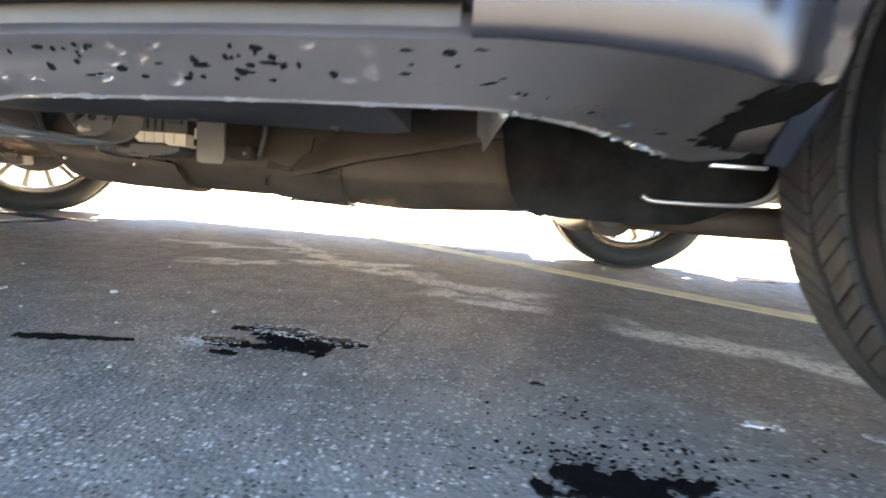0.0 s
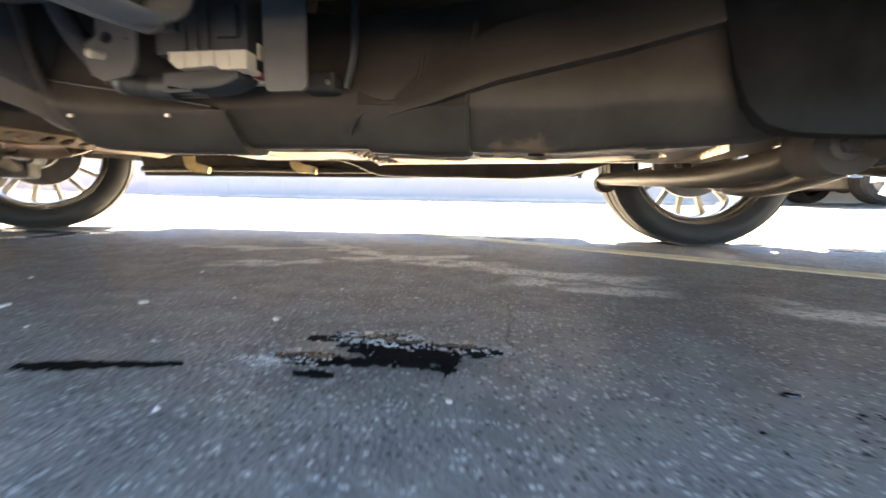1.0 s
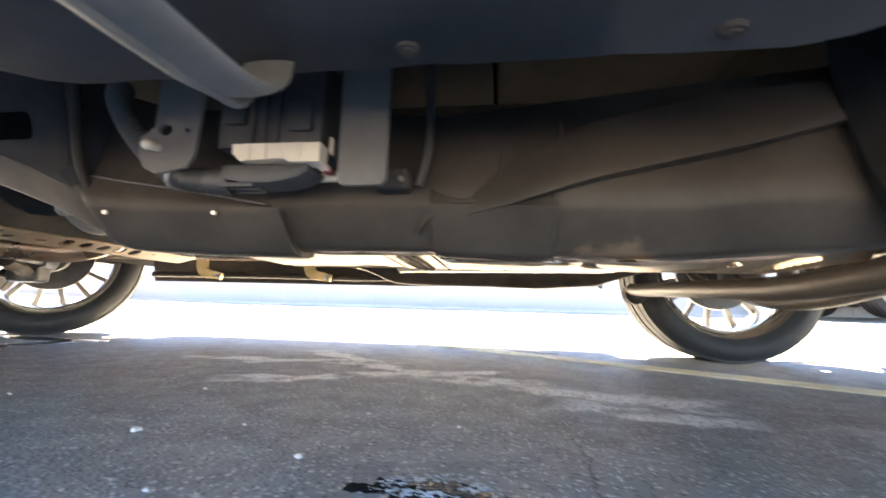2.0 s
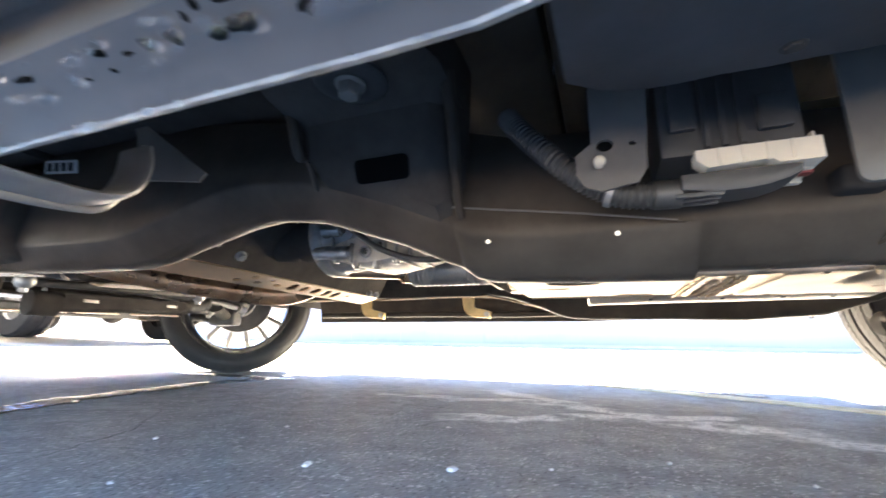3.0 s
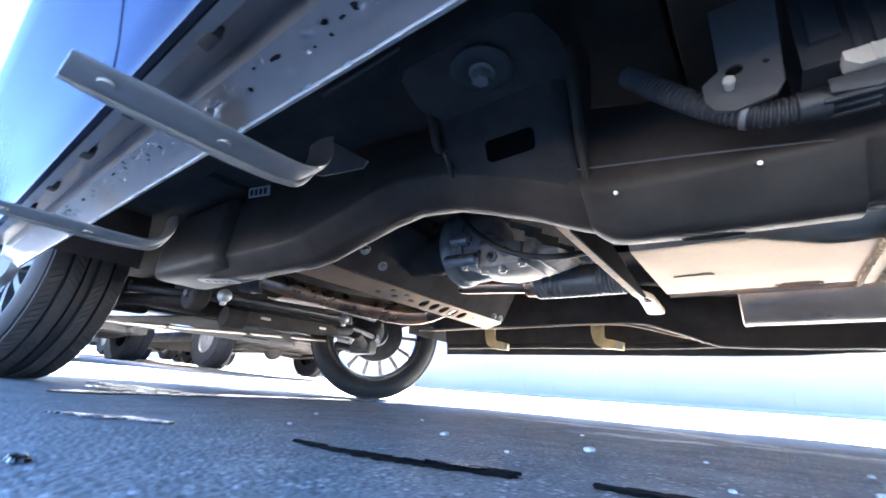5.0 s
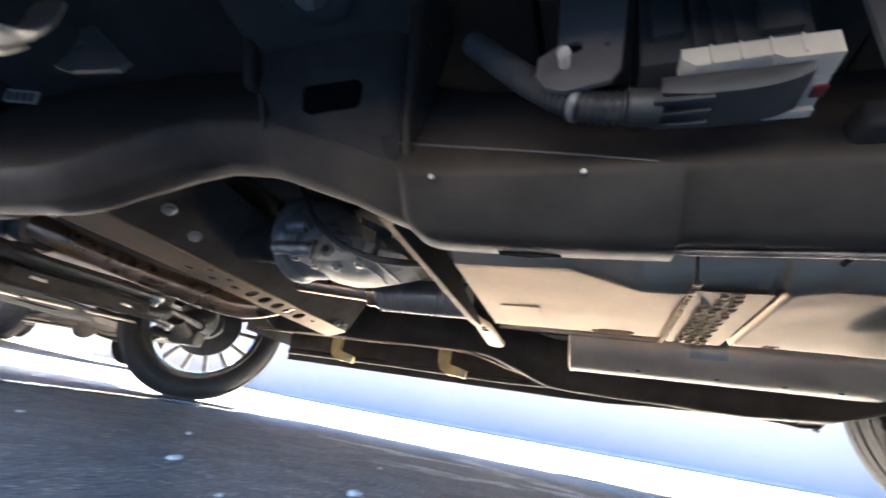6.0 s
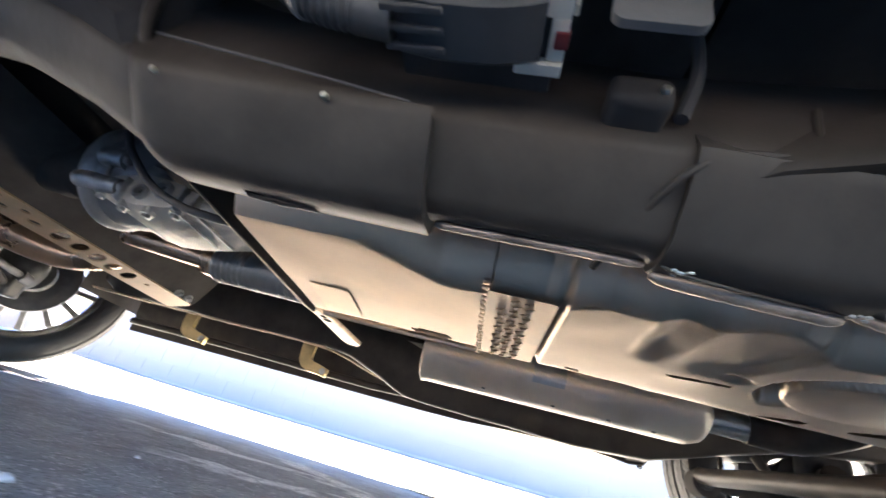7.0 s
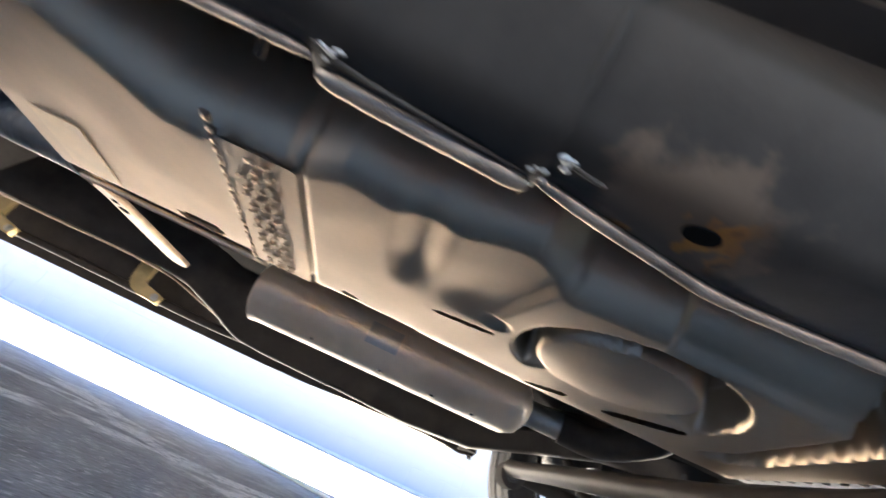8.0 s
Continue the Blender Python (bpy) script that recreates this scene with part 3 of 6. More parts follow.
def rail_section(x, grow=0.0, top=None, lift=0.0):
    zb, zt = RAIL_Z(x) - grow, (RAIL_T(x) if top is None else top)
    g = grow
    mid = min(zb + 0.075, zt - 0.004)
    w = RAIL_W(x)
    return [(x, yy, zz + lift) for yy, zz in ((0.950, zt), (0.925 - g, max(mid, zt - 0.06)), (0.9185 - g, zb + 0.040), (0.9215 - g, zb + 0.033), (0.950 - g * 0.7, zb + 0.004), (0.957, zb + 0.001), (0.966, zb), (w - 0.016 + g * 0.5, zb + 0.0005),
            (w - 0.005 + g, zb + 0.0035), (w + 0.001 + g, zb + 0.010), (w + 0.008 + g, min(zb + 0.03, zt - 0.003)), (w + 0.020 + g, min(zb + 0.06, zt - 0.002)), (1.006, zt))]


def flip(ring):
    return [(x, across(y), z) for x, y, z in ring]


# rail coating: black wax with dust, and one rust bloom round the rear drain hole
def frame_material():
    m = mat("black_frame_wax", (0.059, 0.050, 0.042), 0.46, 0.0, 0.38, 7, 70, 0.30, second=(0.066, 0.056, 0.046), second_amount=0.2, spec=0.16)
    nt = m.node_tree
    p = nt.nodes["Principled BSDF"]
    p.inputs["Specular Tint"].default_value = (1.0, 0.90, 0.80, 1)
    src = p.inputs["Base Color"].links[0].from_socket
    tc = [n for n in nt.nodes if n.type == "TEX_COORD"][0]
    nz = nt.nodes.new("ShaderNodeTexNoise")
    nz.inputs["Scale"].default_value, nz.inputs["Detail"].default_value = 52, 7
    nt.links.new(tc.outputs["Object"], nz.inputs["Vector"])
    dist = nt.nodes.new("ShaderNodeVectorMath")
    dist.operation = "DISTANCE"
    dist.inputs[1].default_value = (-0.034, 0.978, 0.221)
    nt.links.new(tc.outputs["Object"], dist.inputs[0])
    add = nt.nodes.new("ShaderNodeMath")
    add.operation = "MULTIPLY_ADD"
    nt.links.new(nz.outputs["Fac"], add.inputs[0])
    add.inputs[1].default_value = 0.075
    nt.links.new(dist.outputs["Value"], add.inputs[2])
    r = nt.nodes.new("ShaderNodeValToRGB")
    r.color_ramp.elements[0].position, r.color_ramp.elements[1].position = 0.067, 0.080
    r.color_ramp.elements[0].color, r.color_ramp.elements[1].color = (1, 1, 1, 1), (0, 0, 0, 1)
    nt.links.new(add.outputs[0], r.inputs[0])
    rust = nt.nodes.new("ShaderNodeValToRGB")
    rust.color_ramp.elements[0].color, rust.color_ramp.elements[1].color = (0.150, 0.105, 0.072, 1), (0.40, 0.17, 0.04, 1)
    rust.color_ramp.elements[0].position, rust.color_ramp.elements[1].position = 0.545, 0.63
    nt.links.new(nz.outputs["Fac"], rust.inputs[0])
    mx = nt.nodes.new("ShaderNodeMix")
    mx.data_type = "RGBA"
    nt.links.new(r.outputs[0], mx.inputs[0])
    nt.links.new(src, mx.inputs[6])
    nt.links.new(rust.outputs[0], mx.inputs[7])
    nt.links.new(mx.outputs[2], p.inputs["Base Color"])
    return m


M_FRAME = frame_material()
# Tan of the light caught along the lower edge of the rail.
M_LIP = mat("lit_rail_lip", (0.48, 0.375, 0.28), 0.42, 0.6, 0.35, 30, 200, 0.3, second=(0.09, 0.075, 0.06), second_amount=0.3)
for side in (0, 1):
    bm = bmesh.new()
    xs = [-1.76 + 0.02 * k for k in range(158)]
    rings = [rail_section(x, 0, None, (0.03 + (max(0.0, 0.32 - RAIL_Z(x)) if x < -0.84 else 0.0)) * side) for x in xs]
    loft(bm, [flip(r) for r in rings] if side else rings)
    part("frame_rail", bm, M_FRAME, suv, "black waxed steel side rail of the frame")
SLEEVE_TOP = line([-0.57, -0.50, -0.437, -0.36, -0.344], [0.297, 0.286, 0.277, 0.263, 0.256])
bm = bmesh.new()
xs = [-0.560 + 0.0108 * k for k in range(21)]
rings = [rail_section(x, 0.0075 - (0.005 if k == 0 else 0), SLEEVE_TOP(x)) for k, x in enumerate(xs)]
for ring in rings:
    x, zt = ring[0][0], ring[0][2]
    ring[0], ring[1] = (x, 0.9145, zt), (x, 0.9118, 0.5 * (zt + ring[2][2]))
loft(bm, rings)
sleeve = part("rail_sleeve", bm, M_FRAME, suv, "overlapping reinforcement sleeve on the frame rail")
bm = bmesh.new()
tube(bm, [(-0.475, 0.982, 0.2245), (-0.45, 0.984, 0.2235), (-0.425, 0.985, 0.2245)], 0.004, 8, 4)
part("sleeve_slot_lip", bm, M_FRAME, sleeve)
# A black plate paints the dark of the slot; the sleeve is not cut.
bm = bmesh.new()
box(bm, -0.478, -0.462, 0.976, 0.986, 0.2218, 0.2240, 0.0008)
part("slot_shade", bm, M_HOLESHADE, sleeve)
# rear reinforcement with folded lip and welds
bm = bmesh.new()
loft(bm, [rail_section(-0.205 + 0.0092 * k, 0.004, 0.282 - 0.012 * math.sin(k / 4)) for k in range(13)])
patch = part("rail_patch", bm, M_FRAME, suv, "folded reinforcement patch under the frame rail")
rng = random.Random(8)
for cx, cy, n in ((-0.194, 0.967, 7), (-0.092, 0.966, 8), (-0.098, 0.976, 4)):
    bm = bmesh.new()
    for k in range(n):
        bmesh.ops.create_icosphere(bm, subdivisions=2, radius=rng.uniform(0.0009, 0.0019), matrix=pose(cx + rng.uniform(-0.004, 0.006), cy + rng.uniform(-0.003, 0.004), 0.2172 + rng.uniform(0, 0.001)) @ Matrix.Diagonal((1.5, 1, 0.7, 1)))
    part("weld_bead", bm, M_STEEL, patch, "bright lumpy weld bead", kind="stuff")
for pts, r in (([(-0.090, 0.966, 0.2190), (-0.080, 0.968, 0.2185), (-0.070, 0.970, 0.2195)], 0.0011), ([(-0.203, 0.968, 0.2205), (-0.19, 0.972, 0.2196), (-0.15, 0.978, 0.2196), (-0.10, 0.983, 0.2200)], 0.0012)):
    bm = bmesh.new()
    tube(bm, pts, lambda t, r=r: r * (1 - 0.6 * abs(2 * t - 1) ** 8) + 0.0002 * math.sin(67 * t), 10, 8)
    part("folded_lip", bm, M_FRAME, patch, "folded lip of the rail sheet")
# Tan tubes paint the bounced light on the rail's lower edge.
for a, b, g, r in ((-0.340, -0.208, 0.0, 0.0034), (-0.203, -0.097, 0.004, 0.0056), (-0.094, 0.170, 0.0, 0.0040)):
    n = max(3, round((b - a) / 0.035))
    ends = [a + (b - a) * k / n for k in range(n + 1)]
    bm = bmesh.new()
    tube(bm, [(x, RAIL_W(x) - 0.0048 + 0.6 * g, RAIL_Z(x) + 0.0018 - g) for x in ends], lambda t, r=r: r * (1 - 0.5 * abs(2 * t - 1) ** 14) + 0.0003 * noise.noise(Vector((t * 40, r * 900, 0))), 12, 10)
    part("lit_edge", bm, M_LIP, suv, "tan tube painted for light caught on the lower edge of the frame rail")
# Near-black oval under the rail, painted for the shade in a drain hole.
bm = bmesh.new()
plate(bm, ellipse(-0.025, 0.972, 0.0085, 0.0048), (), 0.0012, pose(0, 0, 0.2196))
part("drain_hole_shade", bm, M_HOLESHADE, suv, "near-black oval plate painted for the shade of a drain hole")
bm = bmesh.new()
tube(bm, [(-0.097, 0.966, 0.2225), (-0.097, 0.950, 0.2245), (-0.097, 0.9225, 0.250), (-0.096, 0.9195, 0.28), (-0.090, 0.929, 0.34)], 0.0026, 8, 6)
tube(bm, [(-0.235, 0.995, 0.226), (-0.215, 0.93, 0.244), (-0.19, 0.918, 0.262), (-0.15, 0.920, 0.272), (-0.14, 0.924, 0.31)], 0.0022, 8, 5)
part("seam_weld", bm, M_FRAME, suv, "raised seam weld round the rail")
for x, y, z in ((-0.522, 0.9100, 0.2545), (-0.407, 0.9102, 0.2535)):
    bm = bmesh.new()
    hexbolt(bm, (x, y, z), (0, -1, -0.2), 0.0017, 0.0018, 0.0021)
    part("rivet", bm, M_BOLT, sleeve)
bm = bmesh.new()
tube(bm, [(x, 0.9135, SLEEVE_TOP(x) - 0.001) for x in (-0.565, -0.51, -0.46, -0.41, -0.36)], 0.0011, 8)
part("sleeve_lip", bm, M_TAB, sleeve)

# body mount perch on the rail, with its bolt and a black plate for its hole
bm = bmesh.new()
sec = lambda x, g: [(x, 0.93, RAIL_Z(x) + 0.03 + g), (x, 0.903, RAIL_Z(x) + 0.050 + g), (x, 0.886 + g, 0.360 + g * 0.3), (x, 0.876 + g, 0.396), (x, 0.862 + g, 0.404), (x, 0.79 + g, 0.412), (x, 0.78 + g, 0.425), (x, 0.78 + g, 0.47), (x, 0.945, 0.47)]
loft(bm, [sec(x, g) for x, g in ((-0.748, 0.05), (-0.736, 0.012), (-0.72, 0.0), (-0.68, 0.0), (-0.63, 0.0), (-0.575, 0.0), (-0.560, 0.012), (-0.550, 0.05))])
perch = part("body_mount_perch", bm, M_SHIELD, suv, "welded body mount bracket on the rail")
# Near-black plate carries the dark of an access hole that is not cut.
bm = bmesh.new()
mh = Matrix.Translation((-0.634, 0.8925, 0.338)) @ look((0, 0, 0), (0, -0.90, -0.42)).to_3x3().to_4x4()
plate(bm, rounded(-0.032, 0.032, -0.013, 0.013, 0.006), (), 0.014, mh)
part("access_hole_shade", bm, M_HOLESHADE, perch, "near-black plate painted for the shade of an access hole")
bm = bmesh.new()
loft(bm, [[(-0.638 + r * math.cos(a), 0.832 + r * math.sin(a), z) for a in [2 * math.pi * k / 32 for k in range(32)]] for r, z in ((0.036, 0.4065), (0.036, 0.4030), (0.034, 0.4015), (0.022, 0.4005), (0.020, 0.4015))])
washer = part("mount_washer", bm, M_PLASTIC, perch, "wide round black washer")
bm = bmesh.new()
hexbolt(bm, (-0.638, 0.832, 0.4010), (0, -0.08, -1), 0.0115, 0.014, 0.015)
part("mount_bolt", bm, M_BRACKET, washer, "grey hexagon bolt")
for x in (-0.552, -0.742):
    bm = bmesh.new()
    tube(bm, [(x, 0.868, 0.42), (x, 0.888, 0.37), (x, 0.904, RAIL_Z(x) + 0.065), (x + 0.004, 0.923, RAIL_Z(x) + 0.030)], lambda t: 0.008 - 0.005 * t, 12)
    part("perch_rib", bm, M_FRAME, perch)

# front end of the rail with a pierced plate
bm = bmesh.new()
box(bm, -1.74, -1.36, 0.90, 1.05, 0.288, 0.46, 0.03, 3)
part("rail_horn", bm, M_FRAME, suv, "rounded front gusset of the frame rail")
bm = bmesh.new()
plate(bm, rounded(-0.055, 0.055, -0.02, 0.02, 0.018), [ellipse(-0.03 + 0.02 * k, 0, 0.006, 0.010) for k in range(4)], 0.003, pose(-1.47, 0.965, 0.2730, 0, 0, 25))
part("pierced_plate", bm, M_BRACKET, suv, "small pierced metal plate")

# floor pan, ribbed, and inner sill walls
floor = tagged(new("floor_pan"), "black undersealed floor pan")
floor.parent = suv
for k in range(9):
    bm = bmesh.new()
    box(bm, -1.70 + 0.31 * k, -1.395 + 0.31 * k, 0.70, 2.40, 0.485 + (0.012 if k % 2 else 0), 0.53, 0.01)
    part("floor_panel", bm, M_FLOOR, floor)
for y in (0.80, 1.36, 1.74, 2.30):
    bm = bmesh.new()
    box(bm, -1.70, 1.05, y - 0.04, y + 0.04, 0.472, 0.50, 0.012)
    part("floor_rib", bm, M_FLOOR, floor)
bm = bmesh.new()
box(bm, -3.1, -1.60, 0.66, 2.44, 0.53, 0.56)
part("bay_lining", bm, M_FLOOR, suv, "dark engine bay lining")
bm = bmesh.new()
box(bm, 1.0, 1.65, 0.66, 2.44, 0.54, 0.57)
part("boot_floor", bm, M_FLOOR, suv, "dark boot floor lining")

# sills: a turned-under strip that ends in a pinched flange
SILL_Y = line([-2.2, -0.46, -0.36, -0.22, 0.10, 0.16, 0.24, 0.32], [0.660, 0.660, 0.644, 0.614, 0.612, 0.626, 0.665, 0.69])
SILL_Z = line([-2.2, -0.9, -0.5, -0.35, -0.2, -0.05, 0.12, 0.18, 0.25, 0.32], [0.270, 0.270, 0.270, 0.275, 0.288, 0.293, 0.296, 0.291, 0.279, 0.290])


def face_end(x):
    """Inner end of the turned-under face of the sill."""
    return SILL_Y(x) - 0.006 - 0.010 * max(0.0, min(1.0, (SILL_Y(x) - 0.612) / 0.048))


SHARES = (0.0, 0.18, 0.22, 0.58, 0.62, 1.0)


def drops(x):
    """Heights along that face: straight at the rear; farther forward a lip, a hollow and the flat strip."""
    c = max(0.0, min(1.0, (SILL_Y(x) - 0.612) / 0.048)) if x < -0.1 else 0.0
    return [a + c * (b - a) for a, b in ((0.031, 0.0305), (0.0265, 0.0295), (0.0255, 0.0400), (0.0160, 0.0440), (0.0150, 0.0175), (0.0050, 0.0095))]


def under(x, y):
    """Height of the turned-under face of the sill."""
    f = (y - 0.586) / (face_end(x) - 0.586)
    return SILL_Z(x) + float(np.interp(f, SHARES, drops(x)))


TUCK = line([0.225, 0.245, 0.262, 0.28, 0.30], [0.0, 0.006, 0.018, 0.036, 0.050])


def sill_section(x):
    y, z, s = SILL_Y(x), SILL_Z(x), face_end(x) - 0.586
    f = max(0.0, (x - 0.10) / 0.22)
    face = [(x, 0.586 + q * s + (TUCK(x) - 0.02 * f) * (1 - q), z + h) for q, h in zip(SHARES, drops(x))]
    return [(x, 0.715, 0.50), (x, y + 0.005, z + 0.03), (x, y + 0.0015, z + 0.002), (x, y - 0.0015, z), (x, y - 0.003, z + 0.0012), (x, 0.5 * (y - 0.003 + 0.587 + s), z + 0.5 * drops(x)[-1])] + face[::-1] + [(x, 0.594 - 0.02 * f + TUCK(x), z + 0.036 + 0.012 * min(1.0, max(0.0, 1 - f * 9))), (x, 0.64 + 0.5 * TUCK(x), 0.36), (x, 0.66, 0.50)]


for side in (0, 1):
    xs = [-1.86 + 0.04 * k for k in range(49)] + [0.08 + 0.0135 * k for k in range(17)]
    bm = bmesh.new()
    rings = [sill_section(x) for x in xs]
    loft(bm, [flip(r) for r in rings] if side else rings)
    # The far sill gets the black rail coat to carry its shade.
    sill = part("sill", bm, M_FRAME if side else M_SILL, suv, "coated sill with pinched lower flange, grey near, blackened far, beaded with water")
    if not side:
        near_sill = sill
    bm = bmesh.new()
    rings = [[(x, SILL_Y(x) - 0.0036, SILL_Z(x) + 0.0004), (x, SILL_Y(x) - 0.0022, SILL_Z(x) - 0.0008 - 0.0006 * abs(noise.noise(Vector((x * 40, 0, 0))))), (x, SILL_Y(x) + 0.0010, SILL_Z(x) - 0.0007), (x, SILL_Y(x) + 0.0020, SILL_Z(x) + 0.0012)] for x in xs if x < 0.19]
    loft(bm, [flip(r) for r in rings] if side else rings)
    part("pinched_edge", bm, M_FRAME if side else M_PINCH, sill, "edge of the sill flange, bright near, blackened far")

# dark clips in the hollow of the sill
for x in (-0.60, -0.74, -0.91, -1.066, -1.245, -1.40):
    bm = bmesh.new()
    box(bm, x - 0.012, x + 0.012, 0.5925, 0.6045, SILL_Z(x) + 0.0285, SILL_Z(x) + 0.043, 0.003, 2)
    part("sill_clip", bm, M_FLOOR, near_sill, "dark moulded sill clip")

M_CLOSING = mat("slate_floor_coating", (0.075, 0.076, 0.080), 0.7, 0.0, 0.35, 6, 90, 0.35, spec=0.2)
# flat closing panel between the sill flange and the rail
bm = bmesh.new()
rings = []
for k in range(25):
    x = -0.435 + 0.47 * k / 24
    e = 0.772 + 0.004 * noise.noise(Vector((x * 30, 2, 0))) - (0.020 if k in (0, 24) else 0.006 if k in (1, 23) else 0.0)
    zo = SILL_Z(x) + 0.010
    rings.append([(x, SILL_Y(x) + 0.004, zo), (x, 0.70, 0.5 * zo + 0.1505), (x, e - 0.004, 0.300), (x, e, 0.303), (x, e - 0.004, 0.325), (x, 0.70, 0.335), (x, SILL_Y(x) + 0.006, 0.335)])
loft(bm, rings)
closing = part("closing_panel", bm, M_CLOSING, suv, "dark coated floor edge panel behind the sill")
for x in (-0.33, -0.19, -0.04):
    bm = bmesh.new()
    hexbolt(bm, (x, 0.752, 0.300), (0, 0, -1), 0.004, 0.003, 0.006)
    part("panel_clip", bm, M_SHIELD, closing)

# beads of water on the sill
bm = bmesh.new()
rng = random.Random(11)
for k in range(560):
    x = rng.uniform(-1.40, 0.235)
    y, z = SILL_Y(x), SILL_Z(x)
    r = rng.choice((0.0009, 0.0012, 0.0014, 0.002, 0.0026, 0.0034, 0.0044))
    if rng.random() < 0.55:
        c = Vector((x, y - 0.003, z - 0.0002))
        r *= 0.7
    else:
        dy = 0.587 + (face_end(x) - 0.589) * (rng.random() ** 0.9 if x > -0.25 else rng.uniform(0.68, 1.0))
        c = Vector((x, dy, under(x, dy) - 0.35 * r))
    bmesh.ops.create_icosphere(bm, subdivisions=2, radius=r, matrix=Matrix.Translation(c) @ Matrix.Diagonal((rng.uniform(0.8, 1.7), rng.uniform(0.7, 1.2), 0.7, 1)))
part("water_film", bm, M_WATER, near_sill, "clear hanging water beads", kind="stuff")

# flat dark smears of water on the turned-under sill
rng = random.Random(23)
bm = bmesh.new()
for k in range(250):
    x = rng.uniform(0.12, 0.285) if k >= 170 else rng.uniform(-0.62, 0.25) if k % 9 else rng.uniform(-1.3, -0.6)
    y = 0.588 + (face_end(x) - 0.592) * (rng.random() if x > -0.25 else rng.uniform(0.70, 1.0))
    z = under(x, y)
    rx, ry = rng.choice((0.0015, 0.002, 0.003, 0.004, 0.007)), rng.uniform(0.0010, 0.0030) * (face_end(x) - 0.578) / 0.066
    ring = []
    for q in range(18):
        a = 2 * math.pi * q / 18
        w = 1 + 0.5 * noise.noise(Vector((math.cos(a) * 2, math.sin(a) * 2, k * 3.3)))
        px, py = x + rx * w * math.cos(a), y + ry * w * math.sin(a)
        ring.append(bm.verts.new((px, py, under(px, py) - 0.0004)))
    c = bm.verts.new((x, y, z - 0.0010))
    for q in range(18):
        bm.faces.new((ring[q], ring[(q + 1) % 18], c))
part("wet_smear", bm, M_WET, near_sill, "dark wet smears on the coating", kind="stuff")

# one broad dark film in the rear corner of the sill
bm = bmesh.new()
ring = []
for q in range(44):
    a = 2 * math.pi * q / 44
    w = 1 + 0.35 * noise.noise(Vector((math.cos(a) * 2, math.sin(a) * 2, 4.0))) + 0.25 * noise.noise(Vector((math.cos(a) * 6, math.sin(a) * 6, 9.0)))
    px, py = min(0.292, 0.272 + 0.026 * w * math.cos(a)), max(0.575, 0.622 + 0.034 * w * math.sin(a))
    ring.append((px, py))
inner = [[bm.verts.new((0.272 + (px - 0.272) * f, 0.622 + (py - 0.622) * f, under(0.272 + (px - 0.272) * f, min(0.66, 0.622 + (py - 0.622) * f)) - 0.0007)) for px, py in ring] for f in (1.0, 0.66, 0.33)]
for ra, rb in zip(inner, inner[1:]):
    for q in range(44):
        bm.faces.new((ra[q], ra[(q + 1) % 44], rb[(q + 1) % 44], rb[q]))
bm.faces.new(inner[-1])
part("corner_film", bm, M_WET, near_sill, "dark film in the corner of the sill")

# ---- running board brackets, left bare under the sill ----
def board_bracket(x, far=False, w=0.031, zo=0.2635):
    """A folded steel arm from the frame out past the sill, with a ridge and a rounded foot."""
    br = tagged(new("board_bracket"), "bare folded steel running board bracket")
    br.parent = suv
    material = M_BRONZE if far else M_BRACKET
    if not far:
        way = [(x, 0.535, zo), (x, 0.62, zo), (x, 0.69, zo + 0.001), (x, 0.730, zo + 0.005), (x, 0.751, zo + 0.019), (x, 0.759, zo + 0.040), (x, 0.758, zo + 0.062)]
        bm = bmesh.new()
        tube(bm, way, lambda t: w * (0.80 + 0.20 * min(1.0, t * 9)) * (1 - 0.30 * max(0.0, t - 0.6) / 0.4), 20, 8, flat=max(0.17, 0.004 / w))
        part("arm", bm, material, br)
        bm = bmesh.new()
        tube(bm, [(x - 0.42 * w, y, z - 0.16 * w) for _, y, z in way[:4]] + [(x - 0.42 * w, 0.748, zo + 0.007), (x - 0.40 * w, 0.765, zo + 0.030)], lambda t: 0.17 * w * (1 - 0.7 * abs(2 * t - 1) ** 6), 12, 8)
        part("ridge", bm, material, br)
        for y in (0.560, 0.652):
            bm = bmesh.new()
            hexbolt(bm, (x + 0.35 * w, y, zo - 0.16 * w), (0, 0, -1), 0.0036, 0.0012, 0.0060)
            part("bolt", bm, M_BRACKET, br)
        return br
    bm = bmesh.new()
    curl = [(x - 0.012, 0.42), (x - 0.011, 0.348), (x - 0.004, 0.316), (x + 0.019, 0.302), (x + 0.052, 0.297), (x + 0.090, 0.289)]
    pts = smooth_path([(px, 0, pz) for px, pz in curl], 5)
    rings = []
    for k, q in enumerate(pts):
        d = (pts[min(k + 1, len(pts) - 1)] - pts[max(k - 1, 0)]).normalized()
        nrm = Vector((-d.z, 0, d.x)) * (0.027 - 0.012 * k / len(pts))
        rings.append([Vector((q.x, 2.292, q.z)) + nrm, Vector((q.x, 2.292, q.z)) - nrm, Vector((q.x, 2.312, q.z)) - nrm, Vector((q.x, 2.312, q.z)) + nrm])
    loft(bm, rings)
    part("hook", bm, material, br)
    bm = bmesh.new()
    hexbolt(bm, (x + 0.074, 2.292, 0.293), (0, -1, 0), 0.008, 0.006, 0.012)
    part("bolt", bm, M_STEEL, br)
    return br


